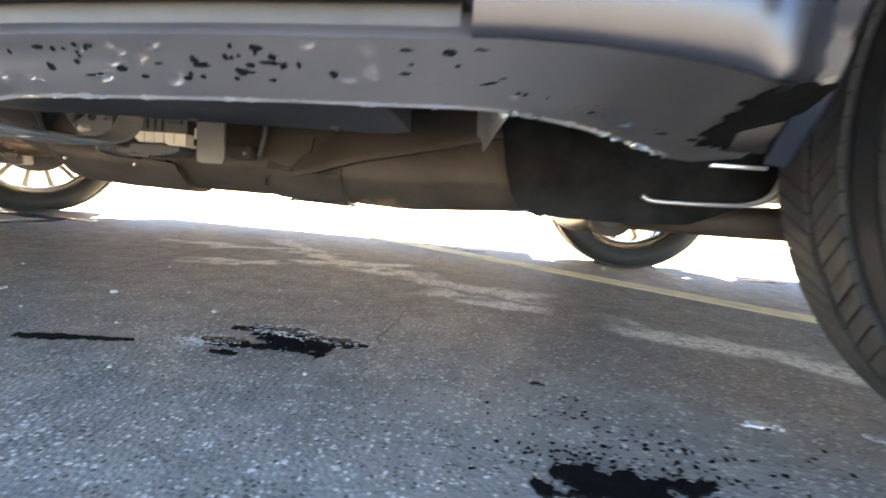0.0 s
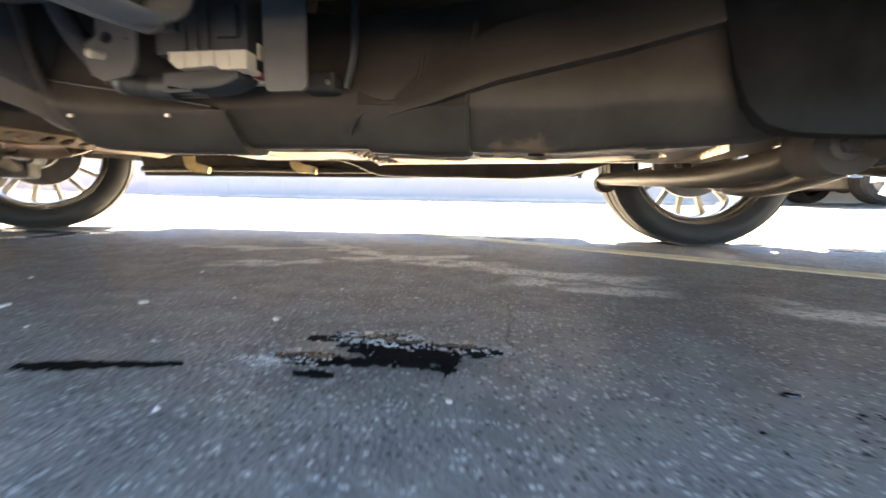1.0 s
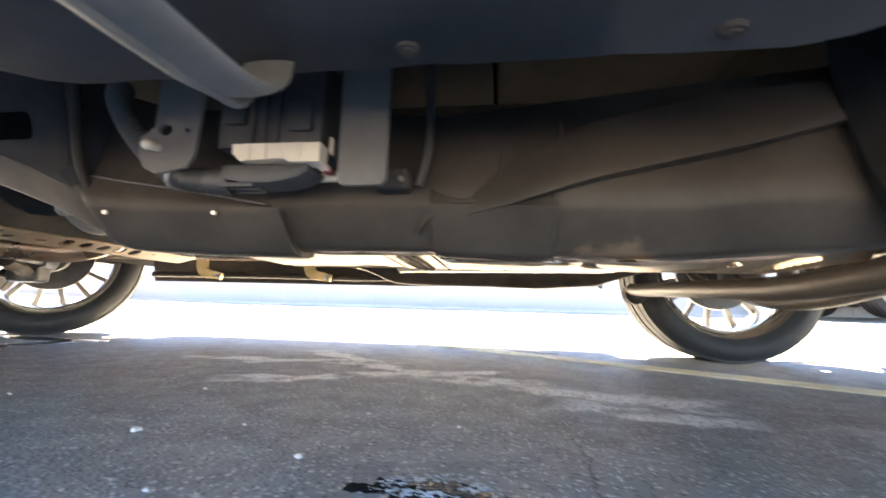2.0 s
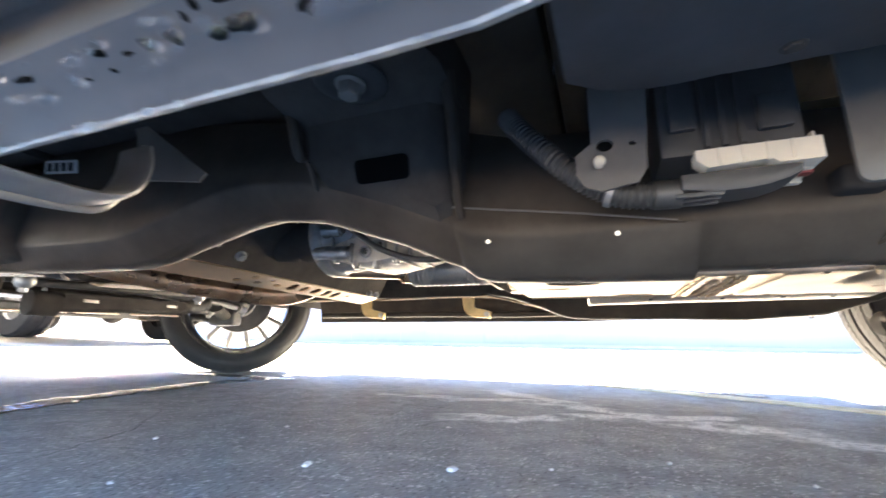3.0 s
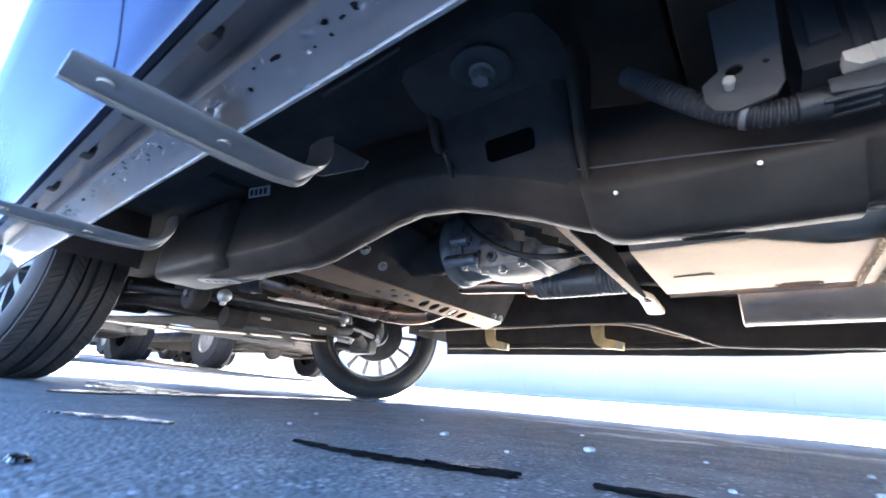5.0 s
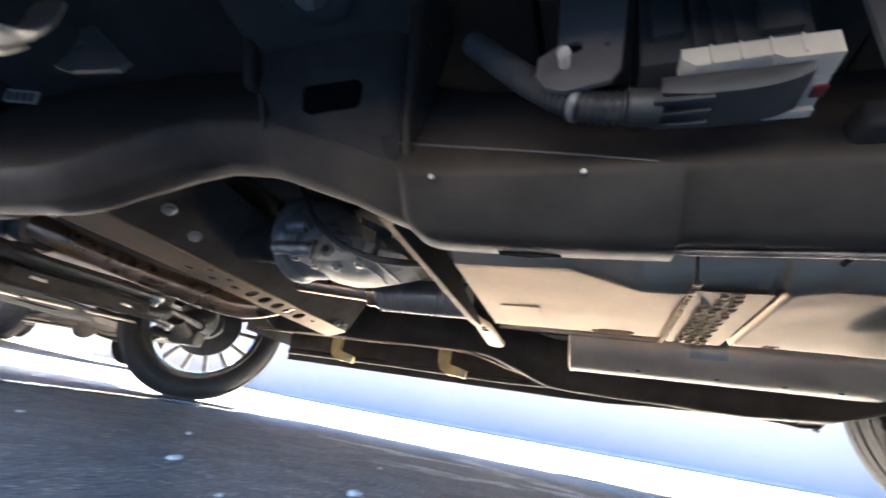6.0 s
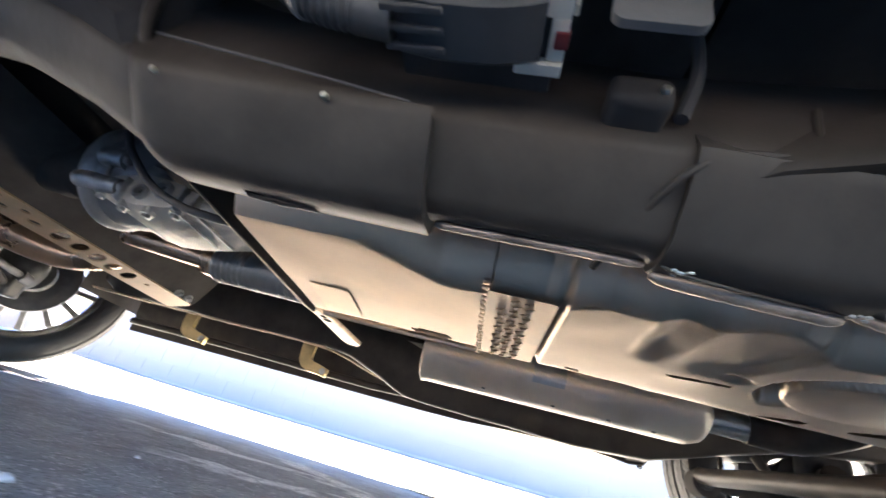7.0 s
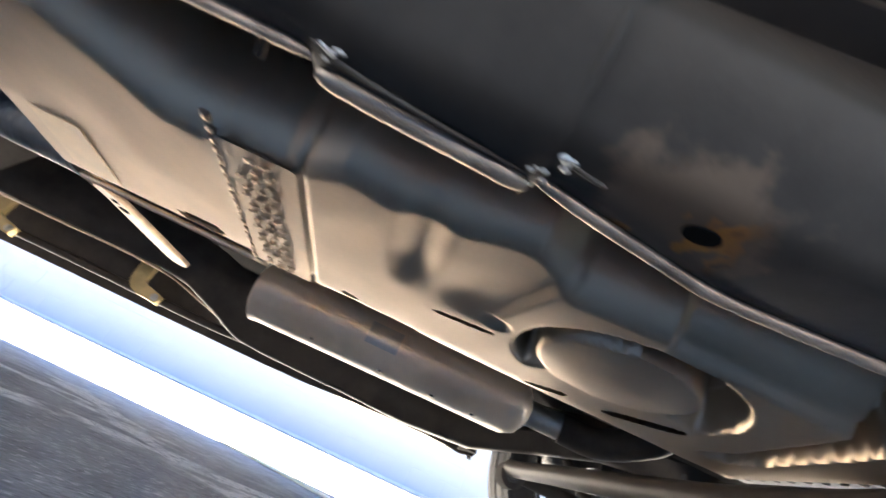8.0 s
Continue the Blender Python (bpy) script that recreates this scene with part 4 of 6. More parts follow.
board_bracket(-1.23, zo=0.250)
board_bracket(-0.812)
board_bracket(-0.268, w=0.017, zo=0.2655)
bm = bmesh.new()
rings = []
for y, z, h, w in ((0.618, 0.292, 0.036, 0.030), (0.64, 0.291, 0.042, 0.026), (0.67, 0.289, 0.046, 0.018), (0.70, 0.287, 0.046, 0.013), (0.73, 0.286, 0.040, 0.010), (0.752, 0.286, 0.028, 0.008), (0.764, 0.292, 0.014, 0.006)):
    x = 0.122 - 0.12 * (y - 0.618)
    rings.append([(x - w, y, z + h - 0.003), (x - 0.25 * w, y, z + h - 0.006), (x - 0.12 * w, y, z + 0.003), (x, y, z), (x + 0.12 * w, y, z + 0.003), (x + 0.3 * w, y, z + h), (x - w, y, z + h)])
loft(bm, rings)
stub = part("board_bracket", bm, M_BRACKET, suv, "short folded steel running board bracket")
for x, y, z in ((0.098, 0.628, 0.324), (0.104, 0.650, 0.327), (0.128, 0.632, 0.309)):
    bm = bmesh.new()
    hexbolt(bm, (x, y, z), (0, -0.3, -1), 0.0042, 0.004, 0.006)
    part("bolt", bm, M_BOLT, stub)
for x in (-1.488, -0.966):
    board_bracket(x, True)

bm = bmesh.new()
tube(bm, [(-1.77, 2.33, 0.297), (-1.2, 2.33, 0.299), (-0.77, 2.33, 0.294), (-0.55, 2.33, 0.30)], 0.013, 12, 4)
part("board_rod", bm, M_FRAME, suv, "dark rod between the far brackets")
# Thin tan tube that paints the lit bottom edge of the far rail.
bm = bmesh.new()
tube(bm, [(-1.80, 2.115, 0.349), (-1.4, 2.115, 0.346), (-0.94, 2.115, 0.348), (-0.80, 2.14, 0.342), (-0.62, 2.25, 0.306)], lambda t: 0.0036 + 0.0012 * math.sin(23 * t), 10, 4)
part("lit_rail_edge", bm, M_PAN, suv, "thin tan tube painted for light on the edge of the far rail")

# Unseen board added on the far side to move the ground shadow outward.
bm = bmesh.new()
loft(bm, [[(x, 2.515, 0.345), (x, 2.520, 0.312), (x, 2.700 - d, 0.308), (x, 2.735 - d, 0.318), (x, 2.738 - d, 0.334), (x, 2.700 - d, 0.345)] for x, d in ((-1.80, 0.05), (-1.74, 0.0), (-0.8, 0.0), (0.22, 0.0), (0.28, 0.05))])
part("shadow_board", bm, M_PLASTIC, suv, "unseen board added to push out the far shadow edge")

# ---- connector and harness beside the rail ----
bm = bmesh.new()
box(bm, -0.375, -0.285, 0.862, 0.935, 0.296, 0.375, 0.004)
housing = part("control_module", bm, M_PLASTIC, suv, "black plastic control module housing")
for a, b, c, d, e, f in ((-0.368, -0.35, 0.857, 0.866, 0.315, 0.36), (-0.312, -0.292, 0.857, 0.866, 0.308, 0.335)):
    bm = bmesh.new()
    box(bm, a, b, c, d, e, f, 0.002)
    part("latch", bm, M_PLASTIC, housing)
for k in range(3):
    bm = bmesh.new()
    box(bm, -0.346 + 0.011 * k, -0.342 + 0.011 * k, 0.859, 0.864, 0.30, 0.36, 0.001)
    part("module_rib", bm, M_PLASTIC, housing)
bm = bmesh.new()
loft(bm, [[(x, 0.853, z0), (x, 0.853, 0.2955), (x, 0.868, 0.2955), (x, 0.868, z0)] for x, z0 in ((-0.354, 0.288), (-0.347, 0.2815), (-0.31, 0.2835), (-0.306, 0.280), (-0.281, 0.280))])
lever = part("lever", bm, M_WHITE, housing, "cream white connector locking lever")
for k in range(4):
    bm = bmesh.new()
    box(bm, -0.340 + 0.014 * k, -0.3385 + 0.014 * k, 0.8515, 0.855, 0.282, 0.2955, 0.0004)
    part("lever_rib", bm, M_WHITE, lever)
for a, b, c, d, e, f in ((-0.2895, -0.281, 0.8685, 0.8905, 0.2795, 0.2835), (-0.305, -0.281, 0.891, 0.898, 0.2770, 0.2835), (-0.2805, -0.278, 0.868, 0.874, 0.292, 0.306)):
    bm = bmesh.new()
    box(bm, a, b, c, d, e, f, 0.001)
    part("lever_leg", bm, M_WHITE, lever)
bm = bmesh.new()
box(bm, -0.2870, -0.2800, 0.874, 0.883, 0.2780, 0.2830, 0.0012)
part("lock_tab", bm, M_RED, housing, "dark red lock tab")
bm = bmesh.new()
loft(bm, [[(x, 0.858, z0), (x, 0.856, z0 + 0.004), (x, 0.857, 0.2795), (x, 0.889, 0.2795), (x, 0.890, z0 + 0.004), (x, 0.886, z0)] for x, z0 in ((-0.364, 0.2690), (-0.345, 0.2655), (-0.325, 0.2655), (-0.312, 0.2670), (-0.300, 0.2705), (-0.2925, 0.2745))])
plug = part("plug", bm, M_PLASTIC, housing, "black connector plug")
for k in range(3):
    bm = bmesh.new()
    box(bm, -0.368, -0.338, 0.8590 + 0.010 * k, 0.8625 + 0.010 * k, 0.2630, 0.2665, 0.0008)
    part("plug_rib", bm, M_PLASTIC, plug)
bm = bmesh.new()
tube(bm, [(-0.496, 0.884, 0.366), (-0.485, 0.875, 0.348), (-0.463, 0.869, 0.320), (-0.434, 0.867, 0.291), (-0.404, 0.868, 0.273), (-0.366, 0.871, 0.2705)], 0.0090, 14, 34, ridges=0.0015, per=2)
part("harness_hose", bm, M_PLASTIC, suv, "black corrugated harness hose")
bm = bmesh.new()
tube(bm, [(-0.382, 0.869, 0.2705), (-0.364, 0.871, 0.2705)], 0.0112, 14, 4)
part("hose_clamp", bm, M_RIMDARK, suv)
bm = bmesh.new()
tube(bm, [(-0.413, 0.867, 0.2760), (-0.409, 0.867, 0.2740)], 0.0116, 14, 3)
part("hose_band", bm, M_BRACKET, suv)
bm = bmesh.new()
m_tab = Matrix.Translation((0, 0.855, 0)) @ Matrix.Rotation(radians(90), 4, "X")
plate(bm, [(-0.436, 0.287), (-0.430, 0.277), (-0.418, 0.272), (-0.392, 0.277), (-0.386, 0.287), (-0.380, 0.375), (-0.424, 0.375), (-0.424, 0.312), (-0.436, 0.303)], [ellipse(-0.414, 0.309, 0.006, 0.005), ellipse(-0.394, 0.308, 0.0022, 0.002)], 0.003, m_tab)
part("harness_bracket", bm, M_TAB, suv, "grey folded sheet bracket")
bm = bmesh.new()
tube(bm, [(-0.419, 0.856, 0.2945), (-0.4185, 0.842, 0.2925)], 0.0036, 10, 3)
bmesh.ops.create_icosphere(bm, subdivisions=2, radius=0.0044, matrix=pose(-0.4185, 0.8415, 0.2922))
part("clip_pin", bm, M_WHITE, suv, "pale plastic clip pin")
bm = bmesh.new()
plate(bm, rounded(-0.266, -0.228, 0.261, 0.40, 0.006), (), 0.004, Matrix.Translation((0, 0.858, 0)) @ Matrix.Rotation(radians(90), 4, "X"))
part("shield_tab", bm, M_TAB, suv, "grey plastic shield tab")
bm = bmesh.new()
box(bm, -0.254, -0.222, 0.900, 0.93, 0.272, 0.292, 0.006, 3)
part("cable_clip", bm, M_SHIELD, suv, "black cable clip block")
bm = bmesh.new()
hexbolt(bm, (-0.228, 0.900, 0.280), (0, -1, 0), 0.0026, 0.003)
part("clip_screw", bm, M_BOLT, suv)
bm = bmesh.new()
tube(bm, [(-0.215, 0.914, 0.278), (-0.206, 0.912, 0.32), (-0.208, 0.915, 0.40)], 0.004, 8, 5)
part("brake_line", bm, M_PLASTIC, suv, "thin dark brake line")
bm = bmesh.new()
tube(bm, [(-0.9, 0.80, 0.465), (-0.4, 0.79, 0.46), (0.1, 0.80, 0.45), (0.45, 0.85, 0.45)], 0.006, 8, 6)
part("brake_line", bm, M_PLASTIC, suv, "thin dark brake line")
# step in the rail: an overhanging ledge
ledge = [(-0.180, 0.2500, 0.0), (-0.168, 0.2525, 0.006), (-0.133, 0.2600, 0.010), (-0.067, 0.2800, 0.014), (0.05, 0.305, 0.014), (0.16, 0.335, 0.008), (0.24, 0.36, 0.0)]
bm = bmesh.new()
loft(bm, [[(x, 0.932, z), (x, 0.9225 - 0.003 * min(1.0, d / 0.01) - d, z + 0.001), (x, 0.9225 - 0.0035 * min(1.0, d / 0.01) - d, z + 0.003), (x, 0.9225 - 0.003 * min(1.0, d / 0.01) - 0.85 * d, z + 0.004 + 0.8 * d), (x, 0.9235, z + 0.006 + 3.6 * d), (x, 0.935, z + 0.006 + 3.6 * d)] for x, z, d in ledge])
part("rail_ledge", bm, M_FRAME, suv, "overhanging pressed step in the rail side")
bm = bmesh.new()
plate(bm, [(-0.905, 0.350), (-0.905, 0.372), (-0.915, 0.394), (-0.895, 0.394), (-0.790, 0.322), (-0.798, 0.314), (-0.880, 0.326), (-0.912, 0.338)], [ellipse(-0.893, 0.362, 0.010, 0.008, 14)], 0.003, Matrix.Translation((0, 0.815, 0)) @ Matrix.Rotation(radians(90), 4, "X"))
part("bracket_gusset", bm, M_TAB, suv, "grey pierced triangular gusset plate")
bm = bmesh.new()
m_label = Matrix.Translation((-1.243, 0.902, 0.433)) @ look((0, 0, 0), (-0.25, 1, 0.2)).to_3x3().to_4x4()
plate(bm, rounded(-0.030, 0.030, -0.011, 0.011, 0.001), (), 0.0006, m_label)
label = part("paper_label", bm, M_LABEL, suv, "small white printed paper label")
for k in range(4):
    bm = bmesh.new()
    box(bm, -0.026 + 0.013 * k, -0.0175 + 0.013 * k, -0.007, 0.007, 0.0007, 0.0011, m=m_label)
    part("printed_bar", bm, M_INK, label)

# ---- crossmember, exhaust, gearbox ----
bm = bmesh.new()
ys = [1.03 + 0.02 * k for k in range(44)]
zl = lambda y: 0.315 + 0.010 * (y - 1.03)
top_x = lambda y: 0.055 + 0.09 * (1.89 - y) / 0.86
loft(bm, [[(-1.200 + top_x(y), y, zl(y) + 0.115), (-1.1975, y, zl(y) + 0.006), (-1.2015, y, zl(y) + 0.004), (-1.2055, y, zl(y) + 0.010), (-1.209 + top_x(y), y, zl(y) + 0.115)] for y in ys])
xm = part("crossmember", bm, M_SHIELD, suv, "black pressed steel gearbox crossmember")
bm = bmesh.new()
holes = [ellipse(-0.012, 0.255, 0.008, 0.012, 12), ellipse(0.016, 0.285, 0.008, 0.010, 12), ellipse(-0.010, 0.318, 0.009, 0.013, 12), ellipse(0.014, 0.345, 0.007, 0.010, 12), ellipse(-0.006, 0.385, 0.009, 0.014, 12)]
holes += [ellipse(0.0, 0.440 + 0.050 * k, 0.0255, 0.0165, 16, -0.45) for k in range(5)] + [ellipse(0.008, 0.70, 0.006, 0.008, 10)]
plate(bm, rounded(-0.037, 0.036, 0.0, 0.86, 0.010), holes, 0.004, Matrix.Translation((-1.236, 1.03, 0.3055)) @ Matrix.Rotation(math.atan(0.010), 4, "X") @ Matrix.Rotation(radians(-16), 4, "Y"))
part("pierced_flange", bm, M_PAN, xm, "pierced lower flange, dusty and bright")
for x, y, z, r in ((-1.107, 1.099, 0.345, 0.009), (-1.135, 1.185, 0.335, 0.009), (-1.183, 1.795, 0.330, 0.009), (-1.185, 1.842, 0.332, 0.009)):
    bm = bmesh.new()
    hexbolt(bm, (x, y, z), (0.75, -0.15, -0.6), r, 0.010, r + 0.003)
    part("bolt", bm, M_STEEL, xm)
bm = bmesh.new()
tube(bm, [(-1.95, 1.10, 0.42), (-1.72, 1.09, 0.37), (-1.60, 1.16, 0.340), (-1.55, 1.30, 0.322), (-1.48, 1.45, 0.312), (-1.40, 1.59, 0.310), (-1.32, 1.65, 0.335), (-1.22, 1.67, 0.39), (-1.1, 1.66, 0.45)], lambda t: 0.034 + 0.010 * math.exp(-((t - 0.62) / 0.16) ** 2), 20, 10, flat=0.85)
part("exhaust_pipe", bm, M_COPPER, suv, "heat-tinted brown exhaust pipe")

bm = bmesh.new()
gear_axis = Matrix.Translation((-0.96, 1.332, 0.402)) @ Matrix.Rotation(radians(90), 4, "Z")
revolve(bm, [(0.001, -0.088), (0.030, -0.086), (0.052, -0.078), (0.070, -0.062), (0.081, -0.040), (0.085, -0.012), (0.085, 0.022), (0.091, 0.026), (0.094, 0.034), (0.094, 0.046), (0.090, 0.052), (0.001, 0.052)], 44, gear_axis)
case = part("transfer_case", bm, M_DULL, suv, "dull grey cast transfer case with bright lower housing")
bm = bmesh.new()
revolve(bm, [(0.001, 0.052), (0.070, 0.052), (0.060, 0.08), (0.052, 0.10), (0.056, 0.12), (0.050, 0.14), (0.054, 0.16), (0.050, 0.20), (0.056, 0.36), (0.001, 0.36)], 30, gear_axis)
part("gearbox_tail", bm, M_FLOOR, suv, "dark gearbox tail housing")
bm = bmesh.new()
tube(bm, [(-0.952, 1.262, 0.455), (-0.950, 1.246, 0.42), (-0.949, 1.244, 0.38), (-0.948, 1.254, 0.34)], 0.0045, 10, 6)
part("case_rib", bm, M_DULL, case)
for x, z, r in ((-0.950, 0.392, 0.016), (-0.966, 0.343, 0.014), (-0.927, 0.341, 0.014)):
    bm = bmesh.new()
    tube(bm, [(x - 0.020, 1.246, z), (x, 1.243, z), (x + 0.020, 1.246, z)], r, 14, 3)
    hexbolt(bm, (x + 0.020, 1.245, z), (1, -0.2, 0), 0.6 * r, 0.007)
    part("case_boss", bm, M_ALU, case)
# lower housing, deepest in its middle, with a raised flange and ribs
bm = bmesh.new()
rings = []
for x, zb, zt, y0 in ((-0.975, 0.344, 0.356, 1.262), (-0.955, 0.332, 0.368, 1.254), (-0.915, 0.320, 0.376, 1.250), (-0.868, 0.313, 0.380, 1.246), (-0.825, 0.317, 0.376, 1.246), (-0.785, 0.325, 0.366, 1.250), (-0.750, 0.333, 0.356, 1.256), (-0.728, 0.340, 0.350, 1.262)):
    rings.append([(x, y0 + 0.010, zb), (x, y0 + 0.002, zb + 0.006), (x, y0, 0.5 * (zb + zt)), (x, y0 + 0.004, zt - 0.004), (x, y0 + 0.014, zt), (x, 1.40, zt + 0.02), (x, 1.41, zb + 0.02), (x, 1.38, zb + 0.002)])
loft(bm, rings)
low = part("lower_housing", bm, M_CAST, case, "bright cast aluminium lower housing")
for x, z, r in ((-0.866, 0.340, 0.0125), (-0.834, 0.352, 0.0155)):
    bm = bmesh.new()
    revolve(bm, [(0.45 * r, 0.012), (0.45 * r, -0.004), (0.60 * r, -0.008), (0.95 * r, -0.008), (r, -0.004), (r, 0.012)], 22, pose(x, 1.247, z))
    part("port", bm, M_ALU, low, "round threaded cast port")
    bm = bmesh.new()
    revolve(bm, [(0.001, -0.001), (0.5 * r, -0.001), (0.5 * r, 0.008), (0.001, 0.008)], 14, pose(x, 1.247, z))
    part("port_plug", bm, M_RIMDARK, low)
for x in (-0.90, -0.797, -0.768):
    bm = bmesh.new()
    zb = 0.316 + 0.12 * abs(x + 0.86)
    box(bm, x - 0.0022, x + 0.0022, 1.240, 1.37, zb - 0.002, zb + 0.040, 0.001, 1)
    part("cast_rib", bm, M_ALU, low)
for x, z in ((-0.945, 0.329), (-0.893, 0.314), (-0.845, 0.311), (-0.800, 0.320)):
    bm = bmesh.new()
    tube(bm, [(x, 1.258, z + 0.010), (x, 1.258, z - 0.001)], 0.010, 12, 3)
    hexbolt(bm, (x, 1.258, z - 0.001), (0, 0, -1), 0.0068, 0.006)
    part("flange_bolt", bm, M_STEEL, low)
bm = bmesh.new()
loft(bm, [[(x, 1.262, z0), (x, 1.256, z0 + 0.004), (x, 1.262, z1), (x, 1.34, z1), (x, 1.34, z0)] for x, z0, z1 in ((-0.915, 0.360, 0.405), (-0.875, 0.358, 0.398), (-0.83, 0.352, 0.372))])
part("case_web", bm, M_ALU, case, "cast web between case and housing")
for k in range(4):
    bm = bmesh.new()
    box(bm, -0.045, 0.045, -0.0012, 0.0012, -0.008, 0.008, 0.0005, 1, Matrix.Translation((-0.83 + 0.030 * k, 1.33 + 0.02 * k, 0.432 - 0.020 * k)) @ Matrix.Rotation(radians(24), 4, "Y") @ Matrix.Rotation(radians(35), 4, "X"))
    part("heat_fin", bm, M_STEEL, case, "thin bright heat shield fin")
bm = bmesh.new()
tube(bm, [(-0.955, 1.22, 0.47), (-0.905, 1.212, 0.405), (-0.868, 1.210, 0.372), (-0.815, 1.210, 0.336), (-0.750, 1.210, 0.313), (-0.700, 1.216, 0.309), (-0.665, 1.26, 0.325)], 0.0058, 10, 8)
part("vent_hose", bm, M_PLASTIC, suv, "thin black vent hose")
bm = bmesh.new()
box(bm, -1.60, -1.10, 1.16, 1.62, 0.40, 0.58, 0.05, 3)
part("gearbox", bm, M_FLOOR, suv, "dark gearbox housing")
bm = bmesh.new()
tube(bm, [(-1.12, 1.50, 0.362), (-0.97, 1.50, 0.352), (-0.87, 1.50, 0.345)], 0.024, 14, 5)
tube(bm, [(-0.905, 1.50, 0.346), (-0.875, 1.50, 0.345)], 0.033, 14, 3)
part("pipe_joint", bm, M_COPPER, suv, "dark brown pipe joint with clamp")
bm = bmesh.new()
tube(bm, [(-0.875, 1.50, 0.344), (-0.80, 1.50, 0.343), (-0.71, 1.50, 0.342), (-0.66, 1.50, 0.342)], 0.038, 18, 12, ridges=0.0025, per=1)
part("flexible_pipe", bm, M_BRACKET, suv, "dark ribbed flexible exhaust joint")
bm = bmesh.new()
tube(bm, [(-0.72, 1.36, 0.46), (0.2, 1.53, 0.44), (0.65, 1.55, 0.42)], 0.038, 16, 5)
part("driveshaft", bm, M_FRAME, suv, "dark round driveshaft")

# Light and shade of one channel are put into tan strap and black gusset.
M_STRAP = mat("tan_lit_strap_steel", (0.46, 0.34, 0.225), 0.5, 0.5, 0.3, 24, 160, 0.2)
# diagonal brace strap, widening to a rounded end, under a black gusset
bm = bmesh.new()
xb = line([1.02, 1.427, 1.50, 1.869], [-0.622, -0.624, -0.622, -0.668])
zb = line([1.02, 1.427, 1.869], [0.279, 0.279, 0.325])
wb = line([1.02, 1.40, 1.50, 1.84, 1.862, 1.874], [0.010, 0.010, 0.016, 0.025, 0.021, 0.010])
ys = [1.02 + 0.03 * k for k in range(28)] + [1.855, 1.865, 1.874]
loft(bm, [[(xb(y) - wb(y), y, zb(y) + 0.004), (xb(y) - wb(y) + 0.002, y, zb(y)), (xb(y) + wb(y) - 0.002, y, zb(y)), (xb(y) + wb(y), y, zb(y) + 0.004), (xb(y) + wb(y), y, zb(y) + 0.010), (xb(y) - wb(y), y, zb(y) + 0.010)] for y in ys])
brace = part("brace_strap", bm, M_STRAP, suv, "folded steel brace strap")
# Two black discs paint the shade of holes in the strap.
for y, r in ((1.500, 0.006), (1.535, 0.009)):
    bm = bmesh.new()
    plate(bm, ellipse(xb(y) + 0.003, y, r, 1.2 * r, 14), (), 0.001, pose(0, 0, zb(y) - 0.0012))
    part("brace_hole_shade", bm, M_HOLESHADE, brace)
bm = bmesh.new()
loft(bm, [[(-0.6105, y, z + 0.001), (-0.6095, y, z), (-0.6080, y, z), (-0.6070, y, z + 0.001), (-0.6070, y, z + h), (-0.6105, y, z + h)] for y, z, h in ((1.02, 0.268, 0.095), (1.10, 0.2685, 0.068), (1.17, 0.269, 0.050), (1.30, 0.2695, 0.028), (1.40, 0.270, 0.013), (1.432, 0.272, 0.006))])
part("gusset", bm, M_SHIELD, brace, "tapering upright gusset of the brace, black to carry its shade")

# skid pan with slot, embossed panel and pierced end
PX0, PX1, PY0, PY1 = -0.548, -0.302, 1.035, 1.342


PAN_NEAR = line([-0.60, -0.42, -0.375, -0.35, -0.30], [1.066, 1.066, 1.100, 1.120, 1.122])
TANK_NEAR = line([-0.30, -0.25, -0.23, -0.20, -0.15, -0.06, -0.02, 0.06, 0.42], [1.120, 1.116, 1.102, 1.084, 1.090, 1.074, 1.102, 1.092, 1.092])


def pan_z(x, y):
    z = 0.2455
    near = PAN_NEAR(x)
    if y < near:
        z += min(0.12, 0.8 * (near - y) + 26 * (near - y) ** 2)
    if y > 1.305:
        z += 4.0 * (y - 1.305) ** 2 / 0.03
    return z + 0.0005 * noise.noise(Vector((x * 16, y * 16, 0)))


bm = bmesh.new()
nx, ny = 52, 60
gv = [[bm.verts.new((PX0 + (PX1 - PX0) * i / nx, PY0 + (PY1 - PY0) * j / ny, pan_z(PX0 + (PX1 - PX0) * i / nx, PY0 + (PY1 - PY0) * j / ny))) for j in range(ny + 1)] for i in range(nx + 1)]
for i in range(nx):
    for j in range(ny):
        cx, cy = PX0 + (PX1 - PX0) * (i + 0.5) / nx, PY0 + (PY1 - PY0) * (j + 0.5) / ny
        if ((cx + 0.372) / 0.029) ** 4 + ((cy - 1.296) / 0.0085) ** 4 < 1:
            continue
        bm.faces.new((gv[i][j], gv[i + 1][j], gv[i + 1][j + 1], gv[i][j + 1]))
ext = bmesh.ops.extrude_face_region(bm, geom=bm.faces[:])["geom"]
for v in ext:
    if isinstance(v, bmesh.types.BMVert):
        v.co.z += 0.004
pan = part("skid_pan", bm, M_PAN, suv, "dusty bare metal skid pan")
# Black sheet added above the pan to put shade into its slot.
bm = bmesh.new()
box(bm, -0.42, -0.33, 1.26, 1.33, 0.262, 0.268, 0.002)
part("pan_slot_shade", bm, M_HOLESHADE, pan)
bm = bmesh.new()
tube(bm, [(PX0, 1.337, 0.250), (-0.45, 1.340, 0.250), (PX1, 1.340, 0.250)], 0.004, 8, 4)
part("pan_lip", bm, M_PAN, pan)
bm = bmesh.new()
plate(bm, rounded(-0.026, 0.026, -0.047, 0.047, 0.002), (), 0.0006, pose(-0.497, 1.250, 0.2445, 0, 0, 2))
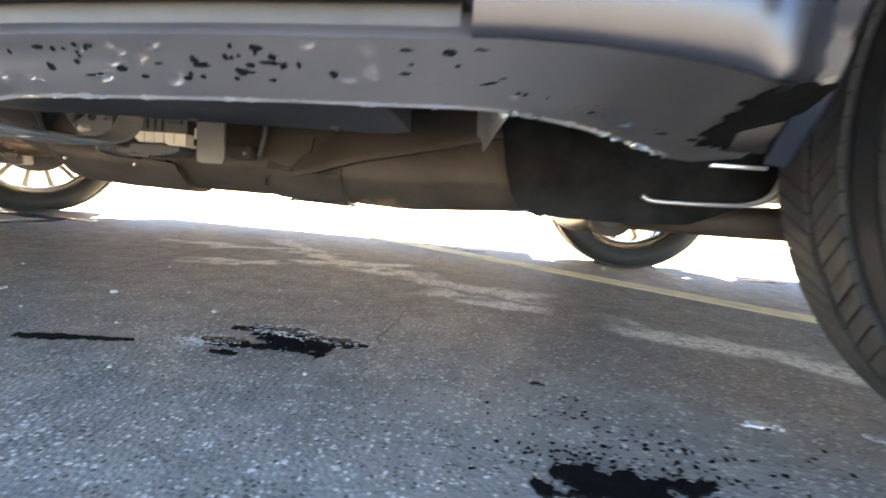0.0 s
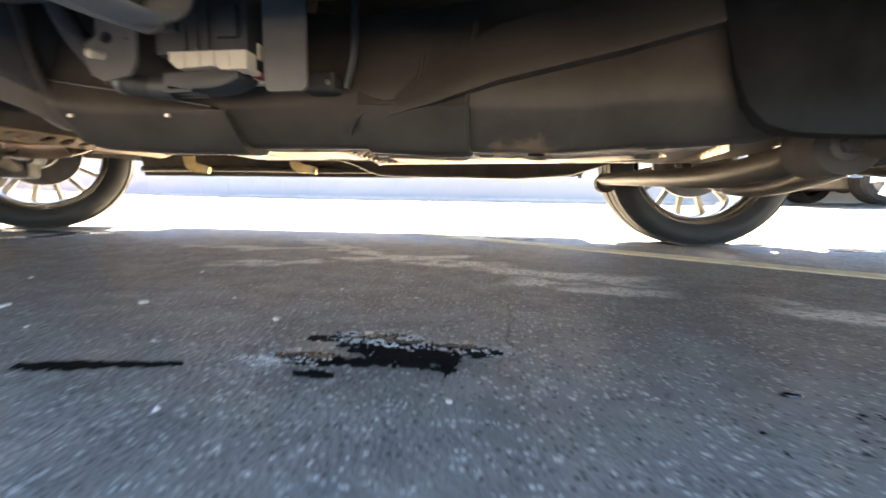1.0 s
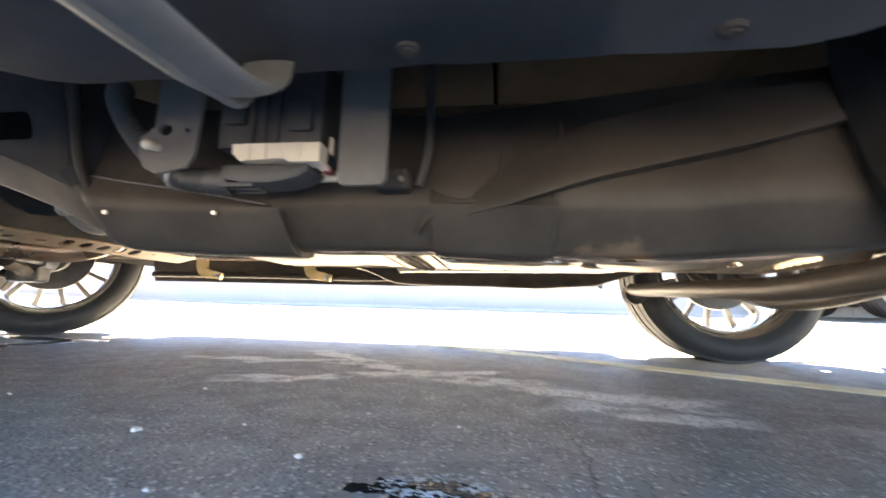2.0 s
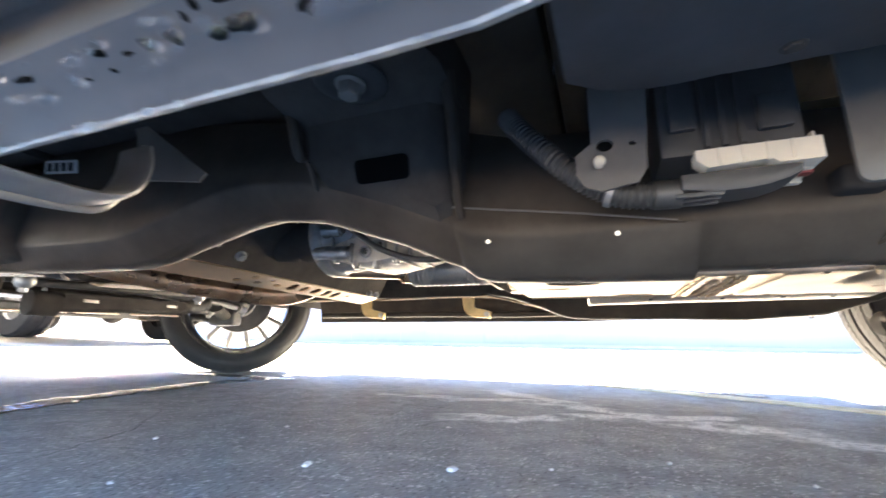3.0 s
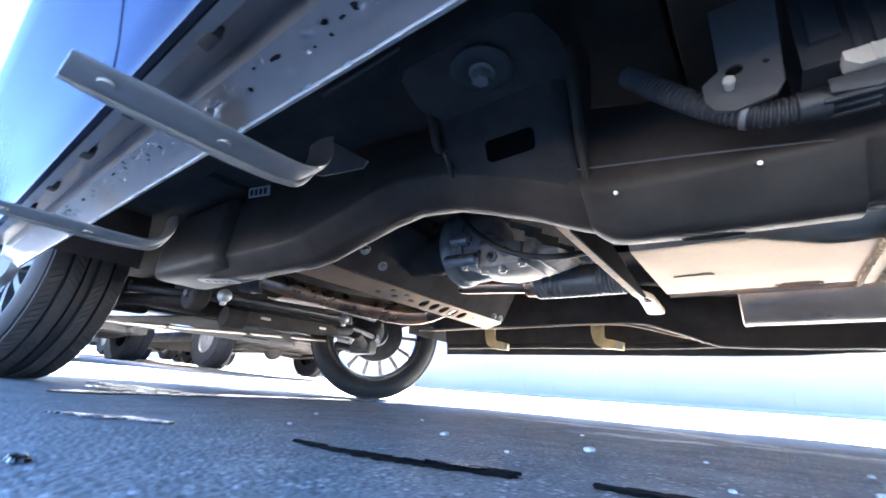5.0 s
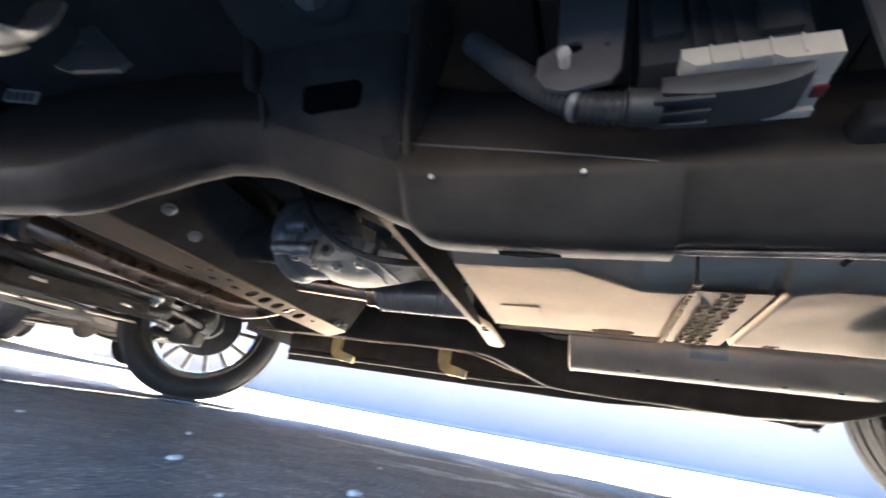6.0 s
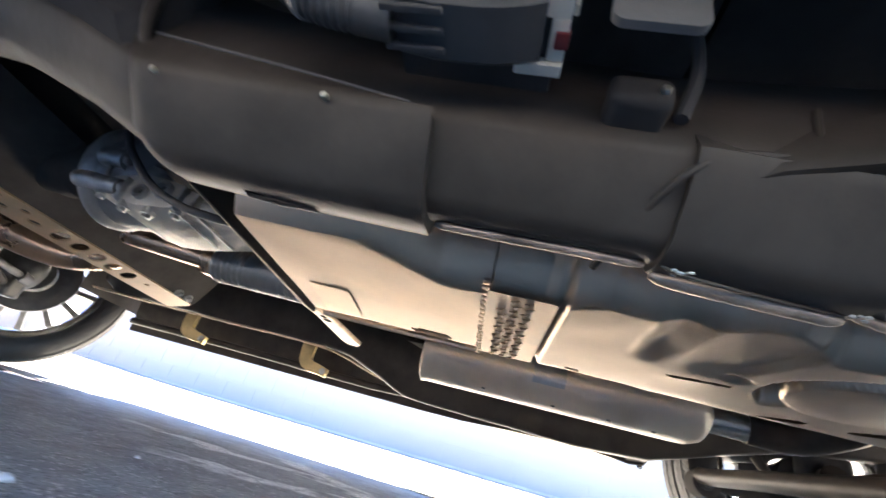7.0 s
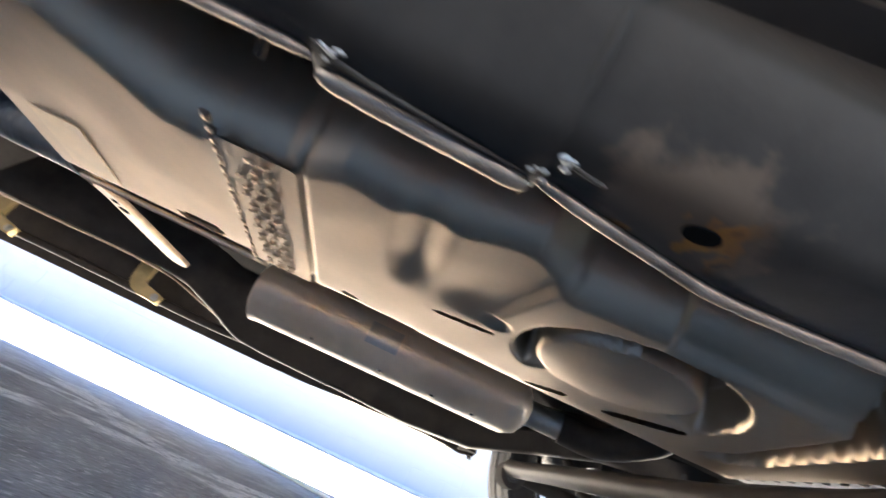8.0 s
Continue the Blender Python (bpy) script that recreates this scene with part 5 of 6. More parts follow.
part("pan_label", bm, M_DUSTLABEL, pan, "dusty rectangular paper sticker")
# punched louvres along the joint of pan and tank shield
bm = bmesh.new()
rows = 15
spots = [(-0.2875 + 0.0125 * c + 0.003 * (k % 2) + 0.0015 * noise.noise(Vector((k, c, 5))), 1.118 + 0.0135 * k + 0.002 * noise.noise(Vector((k, c, 9)))) for k in range(rows) for c in range(3) if not (k < 2 and c == 0)]
holes = [ellipse(x, y, 0.0050, 0.0026, 8, radians(-38)) for x, y in spots]
plate(bm, rounded(-0.3035, -0.2370, 1.106, 1.312, 0.004), holes, 0.0014, pose(0, 0, 0.2425))
edge_plate = part("pierced_edge", bm, M_PAN, pan, "punched louvre edge of the skid pan")
louvre = bmesh.new()
loft(louvre, [[(-0.0052 * w, -0.0028 * w, 0.0005), (-0.002 * w, -0.0034 * w, -d), (0.003 * w, -0.0030 * w, -d * 0.9), (0.0055 * w, -0.0022 * w, 0.0005), (0.0045 * w, 0.0012, -d * 0.25 + 0.0004), (-0.0045 * w, 0.0010, -d * 0.3 + 0.0004)] for w, d in ((1.0, 0.0024), (0.86, 0.0036))])
louvre_me = bpy.data.meshes.new("louvre")
louvre.to_mesh(louvre_me)
louvre.free()
louvre_me.materials.append(M_PAN)
for k, (x, y) in enumerate(spots):
    ob = new("louvre", louvre_me)
    ob.parent = edge_plate
    ob.matrix_local = pose(x, y, 0.2425, 6 * math.sin(k * 2.3), 8 * math.sin(k * 1.7), -38 + 10 * math.sin(k * 3.1))
# crimped teeth where the pan is folded over the strip
tooth = bmesh.new()
loft(tooth, [[(-0.0030, y, 0.002), (-0.0028, y, -0.0012 * w), (0.0012, y, -0.0022 * w), (0.0036, y, -0.0006), (0.0034, y, 0.002)] for y, w in ((-0.0045, 0.5), (-0.002, 1.0), (0.002, 1.0), (0.0040, 0.4))])
tooth_me = bpy.data.meshes.new("crimp")
tooth.to_mesh(tooth_me)
tooth.free()
tooth_me.materials.append(M_PAN)
for k in range(20):
    ob = new("crimp", tooth_me)
    ob.parent = pan
    ob.matrix_local = pose(-0.3045 - 0.0035 * (k / 19), 1.090 + 0.0122 * k, 0.2435, 0, 0, 12 * math.sin(k * 2.1))

# fuel tank shield: one moulded shell
DX, DY, RX, RY = 0.068, 1.184, 0.075, 0.060       # the round dome


def ramp_up(v):
    v = min(1.0, max(0.0, v))
    return v * v * (3 - 2 * v)


TRENCH = line([1.03, 1.08, 1.135, 1.216, 1.262], [0.196, 0.204, 0.215, 0.226, 0.216])


def tank_z(x, y):
    z = 0.240
    near = TANK_NEAR(x)
    if y < near:
        z += min(0.14, 0.42 * (near - y) + 30 * (near - y) ** 2)
    if y > 1.285:
        z += 5.0 * (y - 1.285) ** 2
    if x < -0.234:
        z += 0.005
    z += 0.010 * math.exp(-((x + 0.2335) / 0.003) ** 2)
    # groove and swelling of the front part, fading into the far plateau
    fade = ramp_up((1.200 - y) / 0.06)
    z += 0.008 * ramp_up((x + 0.162) / 0.026) * ramp_up((-0.108 - x) / 0.030) * fade
    z += 0.006 * ramp_up((x + 0.122) / 0.05) * ramp_up((-0.050 + 0.25 * (1.19 - y) - x) / 0.012) * ramp_up((1.205 - y) / 0.05)
    z += 0.009 * ramp_up(1 - math.hypot((x + 0.047) / 0.016, (y - 1.188) / 0.013))
    # deep crescent round the dome
    u, v = (x - DX) / RX, (y - DY) / RY
    e = math.hypot(u, v)
    a = math.degrees(math.atan2(v, u))
    if a < 76:
        a += 360
    outer = float(np.interp(a, [130, 180, 270, 330, 380], [1.30, 1.17, 1.27, 1.40, 1.52]))
    z += 0.042 * ramp_up((e - 0.95) / 0.09) * ramp_up((outer + 0.05 - e) / 0.10) * ramp_up((a - 127) / 9) * ramp_up((384 - a) / 12)
    if e < 1:
        z -= 0.005 * (1 - e * e)
    # rear part: a ridge towards the rail and a deep trench
    z += 0.012 * ramp_up((x - 0.050 + 0.30 * (1.09 - y)) / 0.010) * ramp_up((1.104 - y) / 0.012)
    z += 0.032 * ramp_up((x - TRENCH(y) + 0.006) / 0.006) * ramp_up((TRENCH(y) + 0.024 - x) / 0.006) * ramp_up((1.262 - y) / 0.012)
    return z + 0.0006 * noise.noise(Vector((x * 20, y * 20, 3)))


bm = bmesh.new()
nx, ny = 220, 96
TX0, TX1, TY0 = -0.300, 0.282, 1.035
edge = line([-0.322, -0.24, -0.185, -0.11, -0.088, -0.066, 0.0, 0.03, 0.06, 0.09, 0.11, 0.2, 0.42], [1.318, 1.300, 1.294, 1.300, 1.306, 1.322, 1.326, 1.319, 1.312, 1.314, 1.310, 1.303, 1.290])
gv = []
for i in range(nx + 1):
    x = TX0 + (TX1 - TX0) * i / nx
    row = []
    for j in range(ny + 1):
        y = TY0 + (edge(x) - TY0) * j / ny
        row.append(bm.verts.new((x, y, tank_z(x, y))))
    row.append(bm.verts.new((x, edge(x) + 0.005, tank_z(x, edge(x)) + 0.02)))
    row.append(bm.verts.new((x, edge(x) + 0.008, 0.42)))
    row.append(bm.verts.new((x, TY0 + 0.01, 0.42)))
    gv.append(row)
n = len(gv[0])
slots = ((-0.071, 1.216, 0.032, 0.0046, -0.15), (-0.188, 1.286, 0.0095, 0.0060, 0.1), (0.050, 1.288, 0.024, 0.0062, -0.50), (0.143, 1.252, 0.040, 0.0085, -0.60))
for i in range(nx):
    for j in range(n):
        k = (j + 1) % n
        c = (gv[i][j].co + gv[i + 1][k].co) / 2
        if j < ny and any((((c.x - a) * math.cos(w) + (c.y - b) * math.sin(w)) / p) ** 4 + (((c.y - b) * math.cos(w) - (c.x - a) * math.sin(w)) / q) ** 2 < 1 for a, b, p, q, w in slots):
            continue
        bm.faces.new((gv[i][j], gv[i + 1][j], gv[i + 1][k], gv[i][k]))
bm.faces.new(gv[0])
bm.faces.new(gv[-1][::-1])
tank = part("fuel_tank", bm, M_TANK, suv, "dusty moulded plastic fuel tank shield", sharp=60)
bm = bmesh.new()
box(bm, TX0 + 0.03, TX1 - 0.02, 1.11, 1.27, 0.345, 0.41, 0.01)
part("tank_core", bm, M_FLOOR, tank)

# muffler and tail pipe
MY, MZ = 1.862, 0.353
bm = bmesh.new()
rings = []
for x, r in ((-0.462, 0.0), (-0.462, 0.066), (-0.458, 0.0725), (-0.450, 0.0705), (-0.44, 0.070), (0.17, 0.070), (0.195, 0.069), (0.22, 0.060), (0.236, 0.040), (0.24, 0.0)):
    r = max(r, 0.001)
    rings.append([(x, MY + 1.25 * r * math.cos(2 * math.pi * k / 36), MZ + 0.012 * (x + 0.46) + r * math.sin(2 * math.pi * k / 36)) for k in range(36)])
loft(bm, rings)
muf = part("muffler", bm, M_MUFFLER, suv, "long oval aluminised steel muffler")
for x in (-0.30, -0.13, 0.0, 0.10):
    bm = bmesh.new()
    box(bm, x, x + 0.009, MY - 0.050, MY - 0.045, MZ - 0.0645, MZ - 0.061, 0.0005)
    part("stamped_mark", bm, M_INK, muf)
bm = bmesh.new()
rings = [[(x, MY - 1.25 * 0.0712 * math.cos(a), MZ + 0.004 - 0.0712 * math.sin(a)) for a in [-0.30 + 0.09 * k for k in range(9)]] for x in [-0.185 + 0.011 * k for k in range(8)]]
loft(bm, rings, closed=False)
part("muffler_patch", bm, M_STEEL, muf, "lighter rectangular patch on the muffler")
bm = bmesh.new()
tube(bm, [(0.21, MY, MZ + 0.01), (0.30, MY, MZ + 0.01), (0.34, MY, MZ + 0.01)], 0.032, 16, 4)
part("outlet_pipe", bm, M_STEEL, suv, "bare steel outlet pipe")
bm = bmesh.new()
tube(bm, [(0.33, MY, MZ + 0.01), (0.43, MY - 0.02, MZ + 0.01), (0.53, MY - 0.08, 0.41), (0.60, MY - 0.10, 0.48), (0.8, MY - 0.1, 0.52), (1.3, MY, 0.44), (1.65, MY, 0.38)], 0.037, 16, 6)
part("tail_pipe", bm, M_FRAME, suv, "dark tail pipe arching over the axle")

# ---- wheels ----
def wheel(name_label, m):
    """Tyre with ribbed tread, barrel, ten split spokes, hub and brake; the outer face looks to local -y."""
    w = tagged(new("wheel"), name_label)
    w.parent = suv
    w.matrix_local = m
    R, hw = R_TYRE, 0.122
    bm = bmesh.new()
    rim_r = 0.252
    prof = [(rim_r, -hw * 0.80), (rim_r + 0.012, -hw * 0.88), (rim_r + 0.035, -hw * 0.99), (R - 0.045, -hw * 1.0), (R - 0.022, -hw * 0.95), (R - 0.010, -hw * 0.86)]
    for a, b in ((-0.84, -0.50), (-0.44, -0.15), (-0.09, 0.09), (0.15, 0.44), (0.50, 0.84)):
        crown = lambda s: 0.006 * s * s
        prof += [(R - 0.009 - crown(a), hw * a), (R - 0.001 - crown(a), hw * (a + 0.012)), (R - 0.001 - crown(b), hw * (b - 0.012)), (R - 0.009 - crown(b), hw * b)]
    prof += [(R - 0.010, hw * 0.86), (R - 0.022, hw * 0.95), (R - 0.045, hw * 1.0), (rim_r + 0.035, hw * 0.99), (rim_r + 0.012, hw * 0.88), (rim_r, hw * 0.80)]
    revolve(bm, prof, 96)
    part("tyre", bm, M_TYRE, w, "dusty black road tyre", sharp=30)
    # slanted tread cuts as low raised blocks on the ribs
    bm = bmesh.new()
    for a, b, lean in ((-0.83, -0.51, 0.07), (-0.43, -0.16, -0.09), (0.16, 0.43, 0.09), (0.51, 0.83, -0.07)):
        for k in range(104):
            t0, t1 = 2 * math.pi * k / 104, 2 * math.pi * (k + 0.87) / 104
            ring = []
            for r in (R - 0.004, R + 0.0030):
                ring.append([Vector(((r - 0.005 * (y / hw) ** 2) * math.cos(t), y, (r - 0.005 * (y / hw) ** 2) * math.sin(t))) for t, y in ((t0, hw * a), (t1, hw * a), (t1 + lean, hw * b), (t0 + lean, hw * b))])
            loft(bm, ring)
    part("tread", bm, M_TREAD, w, "siped tread blocks", sharp=30, kind="stuff")
    bm = bmesh.new()
    revolve(bm, [(0.258, -hw * 0.86), (0.264, -hw * 0.84), (0.256, -hw * 0.76), (0.240, -hw * 0.70), (0.233, -hw * 0.4), (0.228, 0.0), (0.233, hw * 0.5), (0.240, hw * 0.72), (0.256, hw * 0.78), (0.264, hw * 0.84), (0.258, hw * 0.88), (0.252, hw * 0.84),
                 (0.234, hw * 0.72), (0.227, hw * 0.5), (0.222, 0.0), (0.226, -hw * 0.4), (0.236, -hw * 0.78)], 64, closed=True)
    rim = part("rim", bm, M_RIM, w, "bright machined alloy rim barrel")
    for k in range(14):
        a = 2 * math.pi * k / 14
        bm = bmesh.new()
        rings = []
        for r, hwid, y, dep in ((0.05, 0.014, -0.06, 0.03), (0.11, 0.012, -0.075, 0.022), (0.18, 0.012, -0.088, 0.018), (0.240, 0.016, -0.095, 0.018)):
            u, t = Vector((math.cos(a), 0, math.sin(a))), Vector((-math.sin(a), 0, math.cos(a)))
            rings.append([u * r + t * hwid * s + Vector((0, y + d, 0)) for s, d in ((-1, 0), (1, 0), (0.75, dep), (-0.75, dep))])
        loft(bm, rings)
        part("spoke", bm, M_RIMDARK, w)
    bm = bmesh.new()
    revolve(bm, [(0.001, -0.085), (0.05, -0.085), (0.072, -0.06), (0.074, -0.03), (0.060, -0.01), (0.060, 0.05), (0.07, 0.055), (0.07, 0.075), (0.001, 0.075)], 32)
    part("hub", bm, M_RIMDARK, w)
    bm = bmesh.new()
    revolve(bm, [(0.07, -0.012), (0.150, -0.012), (0.152, 0.0), (0.150, 0.012), (0.07, 0.012)], 40, closed=True)
    part("brake_disc", bm, M_RIMDARK, w)
    bm = bmesh.new()
    box(bm, 0.06, 0.185, -0.04, 0.05, 0.05, 0.17, 0.02, 3)
    part("brake_caliper", bm, M_RIMDARK, w)
    return w


T_NEAR, T_FAR = 0.735, 2.365
wheel("front road wheel steered inward, alloy rim", pose(AX_F + 0.05, T_FAR - 0.05, R_TYRE * 1.07, 0, 0, 180 + 42) @ Matrix.Scale(1.07, 4))
near_front = wheel("front road wheel steered outward, dark tyre", pose(AX_F - 0.04, T_NEAR + 0.02, R_TYRE, 0, 0, 14))
# Black disc added on the inner side so the rim does not show bright.
bm = bmesh.new()
revolve(bm, [(0.05, 0.085), (0.15, 0.085), (0.235, 0.070), (0.237, 0.066), (0.15, 0.078), (0.05, 0.078)], 40, closed=True)
part("rim_cover", bm, M_FLOOR, near_front, "black disc added to hide the bright rim")
wheel("rear road wheel, alloy rim with split spokes", pose(AX_R - 0.015, T_FAR, R_TYRE, 0, 12, 180))
wheel("rear road wheel beside the sill, dark siped tread", pose(AX_R + 0.025, T_NEAR, R_TYRE, 0, 5, 0))

# ---- rear suspension ----
def rear_arm(far):
    f = (lambda y: y) if far else across
    bm = bmesh.new()
    if far:
        tube(bm, [(0.30, f(2.06), 0.250), (0.40, f(2.08), 0.252), (0.55, f(2.12), 0.254), (0.72, f(2.17), 0.27)], 0.024, 16, 8, flat=0.85)
    else:
        tube(bm, [(0.30, 1.035, 0.236), (0.36, 1.00, 0.238), (0.46, 0.955, 0.240), (0.60, 0.92, 0.246), (0.74, 0.90, 0.26)], 0.023, 16, 8, flat=0.9)
    part("trailing_arm", bm, M_FRAME, suv, "rounded steel trailing arm")
    bm = bmesh.new()
    tube(bm, [(0.72, f(2.26), 0.27), (0.75, f(2.08), 0.225), (0.76, f(1.9), 0.222), (0.72, f(1.62), 0.255), (0.66, f(1.40), 0.30)], lambda t: 0.04 - 0.006 * math.sin(math.pi * t), 14, 8, flat=0.7)
    part("lower_control_arm", bm, M_FRAME, suv, "dark pressed lower control arm")
    bm = bmesh.new()
    tube(bm, [(0.92, f(2.24), 0.37), (0.94, f(1.9), 0.35), (0.94, f(1.72), 0.36)], 0.014, 10, 4)
    part("toe_link", bm, M_STEEL, suv, "thin steel toe link")
    bm = bmesh.new()
    tube(bm, [(0.84, f(2.14), 0.26), (0.84, f(2.10), 0.5), (0.84, f(2.08), 0.56)], 0.03, 14, 4)
    part("shock_absorber", bm, M_PLASTIC, suv, "black shock absorber")
    bm = bmesh.new()
    tube(bm, [(AX_R, f(2.28), R_TYRE), (AX_R + 0.01, f(1.95), 0.36), (AX_R + 0.02, f(1.66), 0.37)], 0.017, 12, 4)
    tube(bm, [(AX_R, f(2.27), R_TYRE), (AX_R, f(2.17), 0.35)], 0.04, 14, 6, ridges=0.006, per=2)
    part("half_shaft", bm, M_FRAME, suv, "dark half shaft with rubber boot")
    bm = bmesh.new()
    box(bm, 0.67, 0.82, f(2.23) - 0.03, f(2.23) + 0.03, 0.28, 0.44, 0.028, 3)
    part("rear_knuckle", bm, M_RIMDARK, suv, "dark cast wheel carrier")


rear_arm(True)
rear_arm(False)
bm = bmesh.new()
tube(bm, [(0.47, 0.96, 0.36), (0.52, 0.97, 0.29), (0.60, 1.05, 0.262), (0.63, 1.3, 0.258), (0.63, 1.8, 0.256), (0.62, 2.05, 0.262), (0.56, 2.13, 0.29), (0.50, 2.14, 0.36)], 0.014, 12, 6)
part("stabiliser_bar", bm, M_FRAME, suv, "dark bent stabiliser bar")
bm = bmesh.new()
tube(bm, [(0.285, 2.005, 0.252), (0.291, 1.95, 0.246), (0.291, 1.75, 0.238), (0.291, 1.50, 0.226), (0.291, 1.28, 0.217), (0.293, 1.13, 0.222), (0.298, 1.05, 0.234)], lambda t: 0.0195 * min(1.0, 0.55 + 12 * t), 18, 8)
cross_tube = part("cross_tube", bm, M_FRAME, suv, "dark round cross tube ahead of the rear axle")
for y in (1.035, 2.02):
    bm = bmesh.new()
    tube(bm, [(0.300, y - 0.030, 0.236), (0.302, y, 0.236), (0.304, y + 0.030, 0.236)], 0.033, 22, 4)
    eye = part("bushing", bm, M_SHIELD, cross_tube, "rubber bush in a steel eye")
    bm = bmesh.new()
    hexbolt(bm, (0.299, y - 0.030, 0.236), (0, -1, 0), 0.011, 0.010, 0.018)
    part("bush_bolt", bm, M_RIMDARK, eye)
bm = bmesh.new()
loft(bm, [[(0.27, y, 0.255), (0.335, y, 0.255), (0.36, y, 0.36), (0.24, y, 0.36)] for y in (1.000, 1.004)])
loft(bm, [[(0.27, y, 0.255), (0.335, y, 0.255), (0.36, y, 0.36), (0.24, y, 0.36)] for y in (1.068, 1.072)])
part("bush_hanger", bm, M_FRAME, suv, "dark folded hanger plates of the arm bush")
bm = bmesh.new()
tube(bm, [(0.29, 0.86, 0.262), (0.306, 0.86, 0.257), (0.368, 0.86, 0.258), (0.405, 0.86, 0.261), (0.427, 0.86, 0.273), (0.437, 0.86, 0.296), (0.445, 0.86, 0.33)], 0.0028, 10, 6)
part("brake_pipe", bm, M_STEEL, suv, "thin bright bent brake pipe")
# Bright strip for a thin bright line, placed to fit the camera's view.
bm = bmesh.new()
box(bm, 0.322, 0.372, 0.778, 0.782, 0.2905, 0.2940, 0.0008)
part("bright_strip", bm, M_PINCH, suv, "thin bright strip behind the end of the sill")
bm = bmesh.new()
bmesh.ops.create_uvsphere(bm, u_segments=28, v_segments=16, radius=0.12, matrix=pose(AX_R + 0.03, 1.55, 0.38) @ Matrix.Diagonal((1.1, 0.85, 0.8, 1)))
box(bm, AX_R - 0.16, AX_R - 0.03, 1.49, 1.61, 0.34, 0.45, 0.03, 3)
part("differential", bm, M_FRAME, suv, "dark rounded rear differential")
for x in (0.58, 1.0):
    bm = bmesh.new()
    tube(bm, [(x, 1.0, 0.43), (x, 1.55, 0.45), (x, 2.1, 0.43)], 0.036, 12, 6)
    part("rear_subframe", bm, M_FRAME, suv, "black tubular rear subframe")
bm = bmesh.new()
holes = [ellipse(0.013, 0.016 + 0.0165 * k, 0.0075, 0.0042, 8, 0.5) for k in range(15)]
plate(bm, rounded(0, 0.026, 0, 0.262, 0.003), holes, 0.002, pose(0.288, 1.040, 0.2462, 0, 0, 1))
part("tank_strap", bm, M_STEEL, suv, "pierced bright steel tank strap")

# ---- front suspension and splash shields ----
for f in (lambda y: y, across):
    for x0 in (-2.08, -2.62):
        bm = bmesh.new()
        tube(bm, [(x0, f(1.94), 0.31), ((x0 - 2.37) / 2, f(2.12), 0.29), (-2.37, f(2.26), 0.27)], 0.034, 12, 5, flat=0.6)
        part("lower_wishbone", bm, M_SHIELD, suv, "black lower wishbone")
    bm = bmesh.new()
    tube(bm, [(-2.00, f(1.60), 0.34), (-2.05, f(1.90), 0.33), (-2.17, f(2.17), 0.325)], 0.013, 10, 5)
    tube(bm, [(-2.15, f(2.13), 0.326), (-2.19, f(2.20), 0.324)], 0.022, 12, 3)
    part("tie_rod", bm, M_RIMDARK, suv, "steel tie rod with joint")
    bm = bmesh.new()
    bmesh.ops.create_uvsphere(bm, u_segments=18, v_segments=12, radius=0.11, matrix=pose(-2.30, f(2.22), 0.37) @ Matrix.Diagonal((1.1, 0.7, 1.0, 1)))
    box(bm, -2.38, -2.21, f(2.20) - 0.035, f(2.20) + 0.035, 0.24, 0.35, 0.02, 3)
    tube(bm, [(-2.33, f(1.80), 0.38), (-2.32, f(2.18), 0.355)], 0.03, 12, 4)
    part("front_knuckle", bm, M_RIMDARK, suv, "dark cast front knuckle with boot")
for x0, x1, y1, z0 in ((-2.16, -1.98, 1.84, 0.330), (-2.72, -2.52, 2.0, 0.335)):
    bm = bmesh.new()
    box(bm, x0, x1, 1.10, y1, z0, 0.44, 0.03, 3)
    part("front_subframe", bm, M_SHIELD, suv, "black front subframe crossmember")
bm = bmesh.new()
loft(bm, [[(-1.975, y, z - h), (-1.925, y, z - h), (-1.915, y, z - 0.6 * h), (-1.915, y, z + h), (-1.985, y, z + h), (-1.985, y, z - 0.6 * h)] for y, z, h in ((1.285, 0.262, 0.024), (1.30, 0.262, 0.026), (1.48, 0.272, 0.024), (1.66, 0.280, 0.022), (1.675, 0.281, 0.018))])
rack = part("steering_gear", bm, M_SHIELD, suv, "black steering gear housing with bright clips")
for y0, y1, z, r in ((1.215, 1.285, 0.258, 0.036), (1.675, 1.705, 0.284, 0.026)):
    bm = bmesh.new()
    tube(bm, [(-1.95, y0, z), (-1.95, 0.5 * (y0 + y1), z), (-1.95, y1, z)], r, 18, 4)
    part("end_collar", bm, M_FLOOR, rack)
bm = bmesh.new()
tube(bm, [(-1.95, 1.70, 0.286), (-1.97, 1.76, 0.295), (-2.0, 1.83, 0.312)], 0.021, 16, 16, ridges=0.005, per=2)
part("rubber_boot", bm, M_PLASTIC, rack, "ribbed black rubber boot")
for y0, y1 in ((1.335, 1.375), (1.60, 1.635)):
    bm = bmesh.new()
    box(bm, -1.928, -1.912, y0, y1, 0.268 + 0.03 * (y0 - 1.33), 0.278 + 0.03 * (y0 - 1.33), 0.002)
    part("bright_clip", bm, M_STEEL, rack, "small bright metal clip")
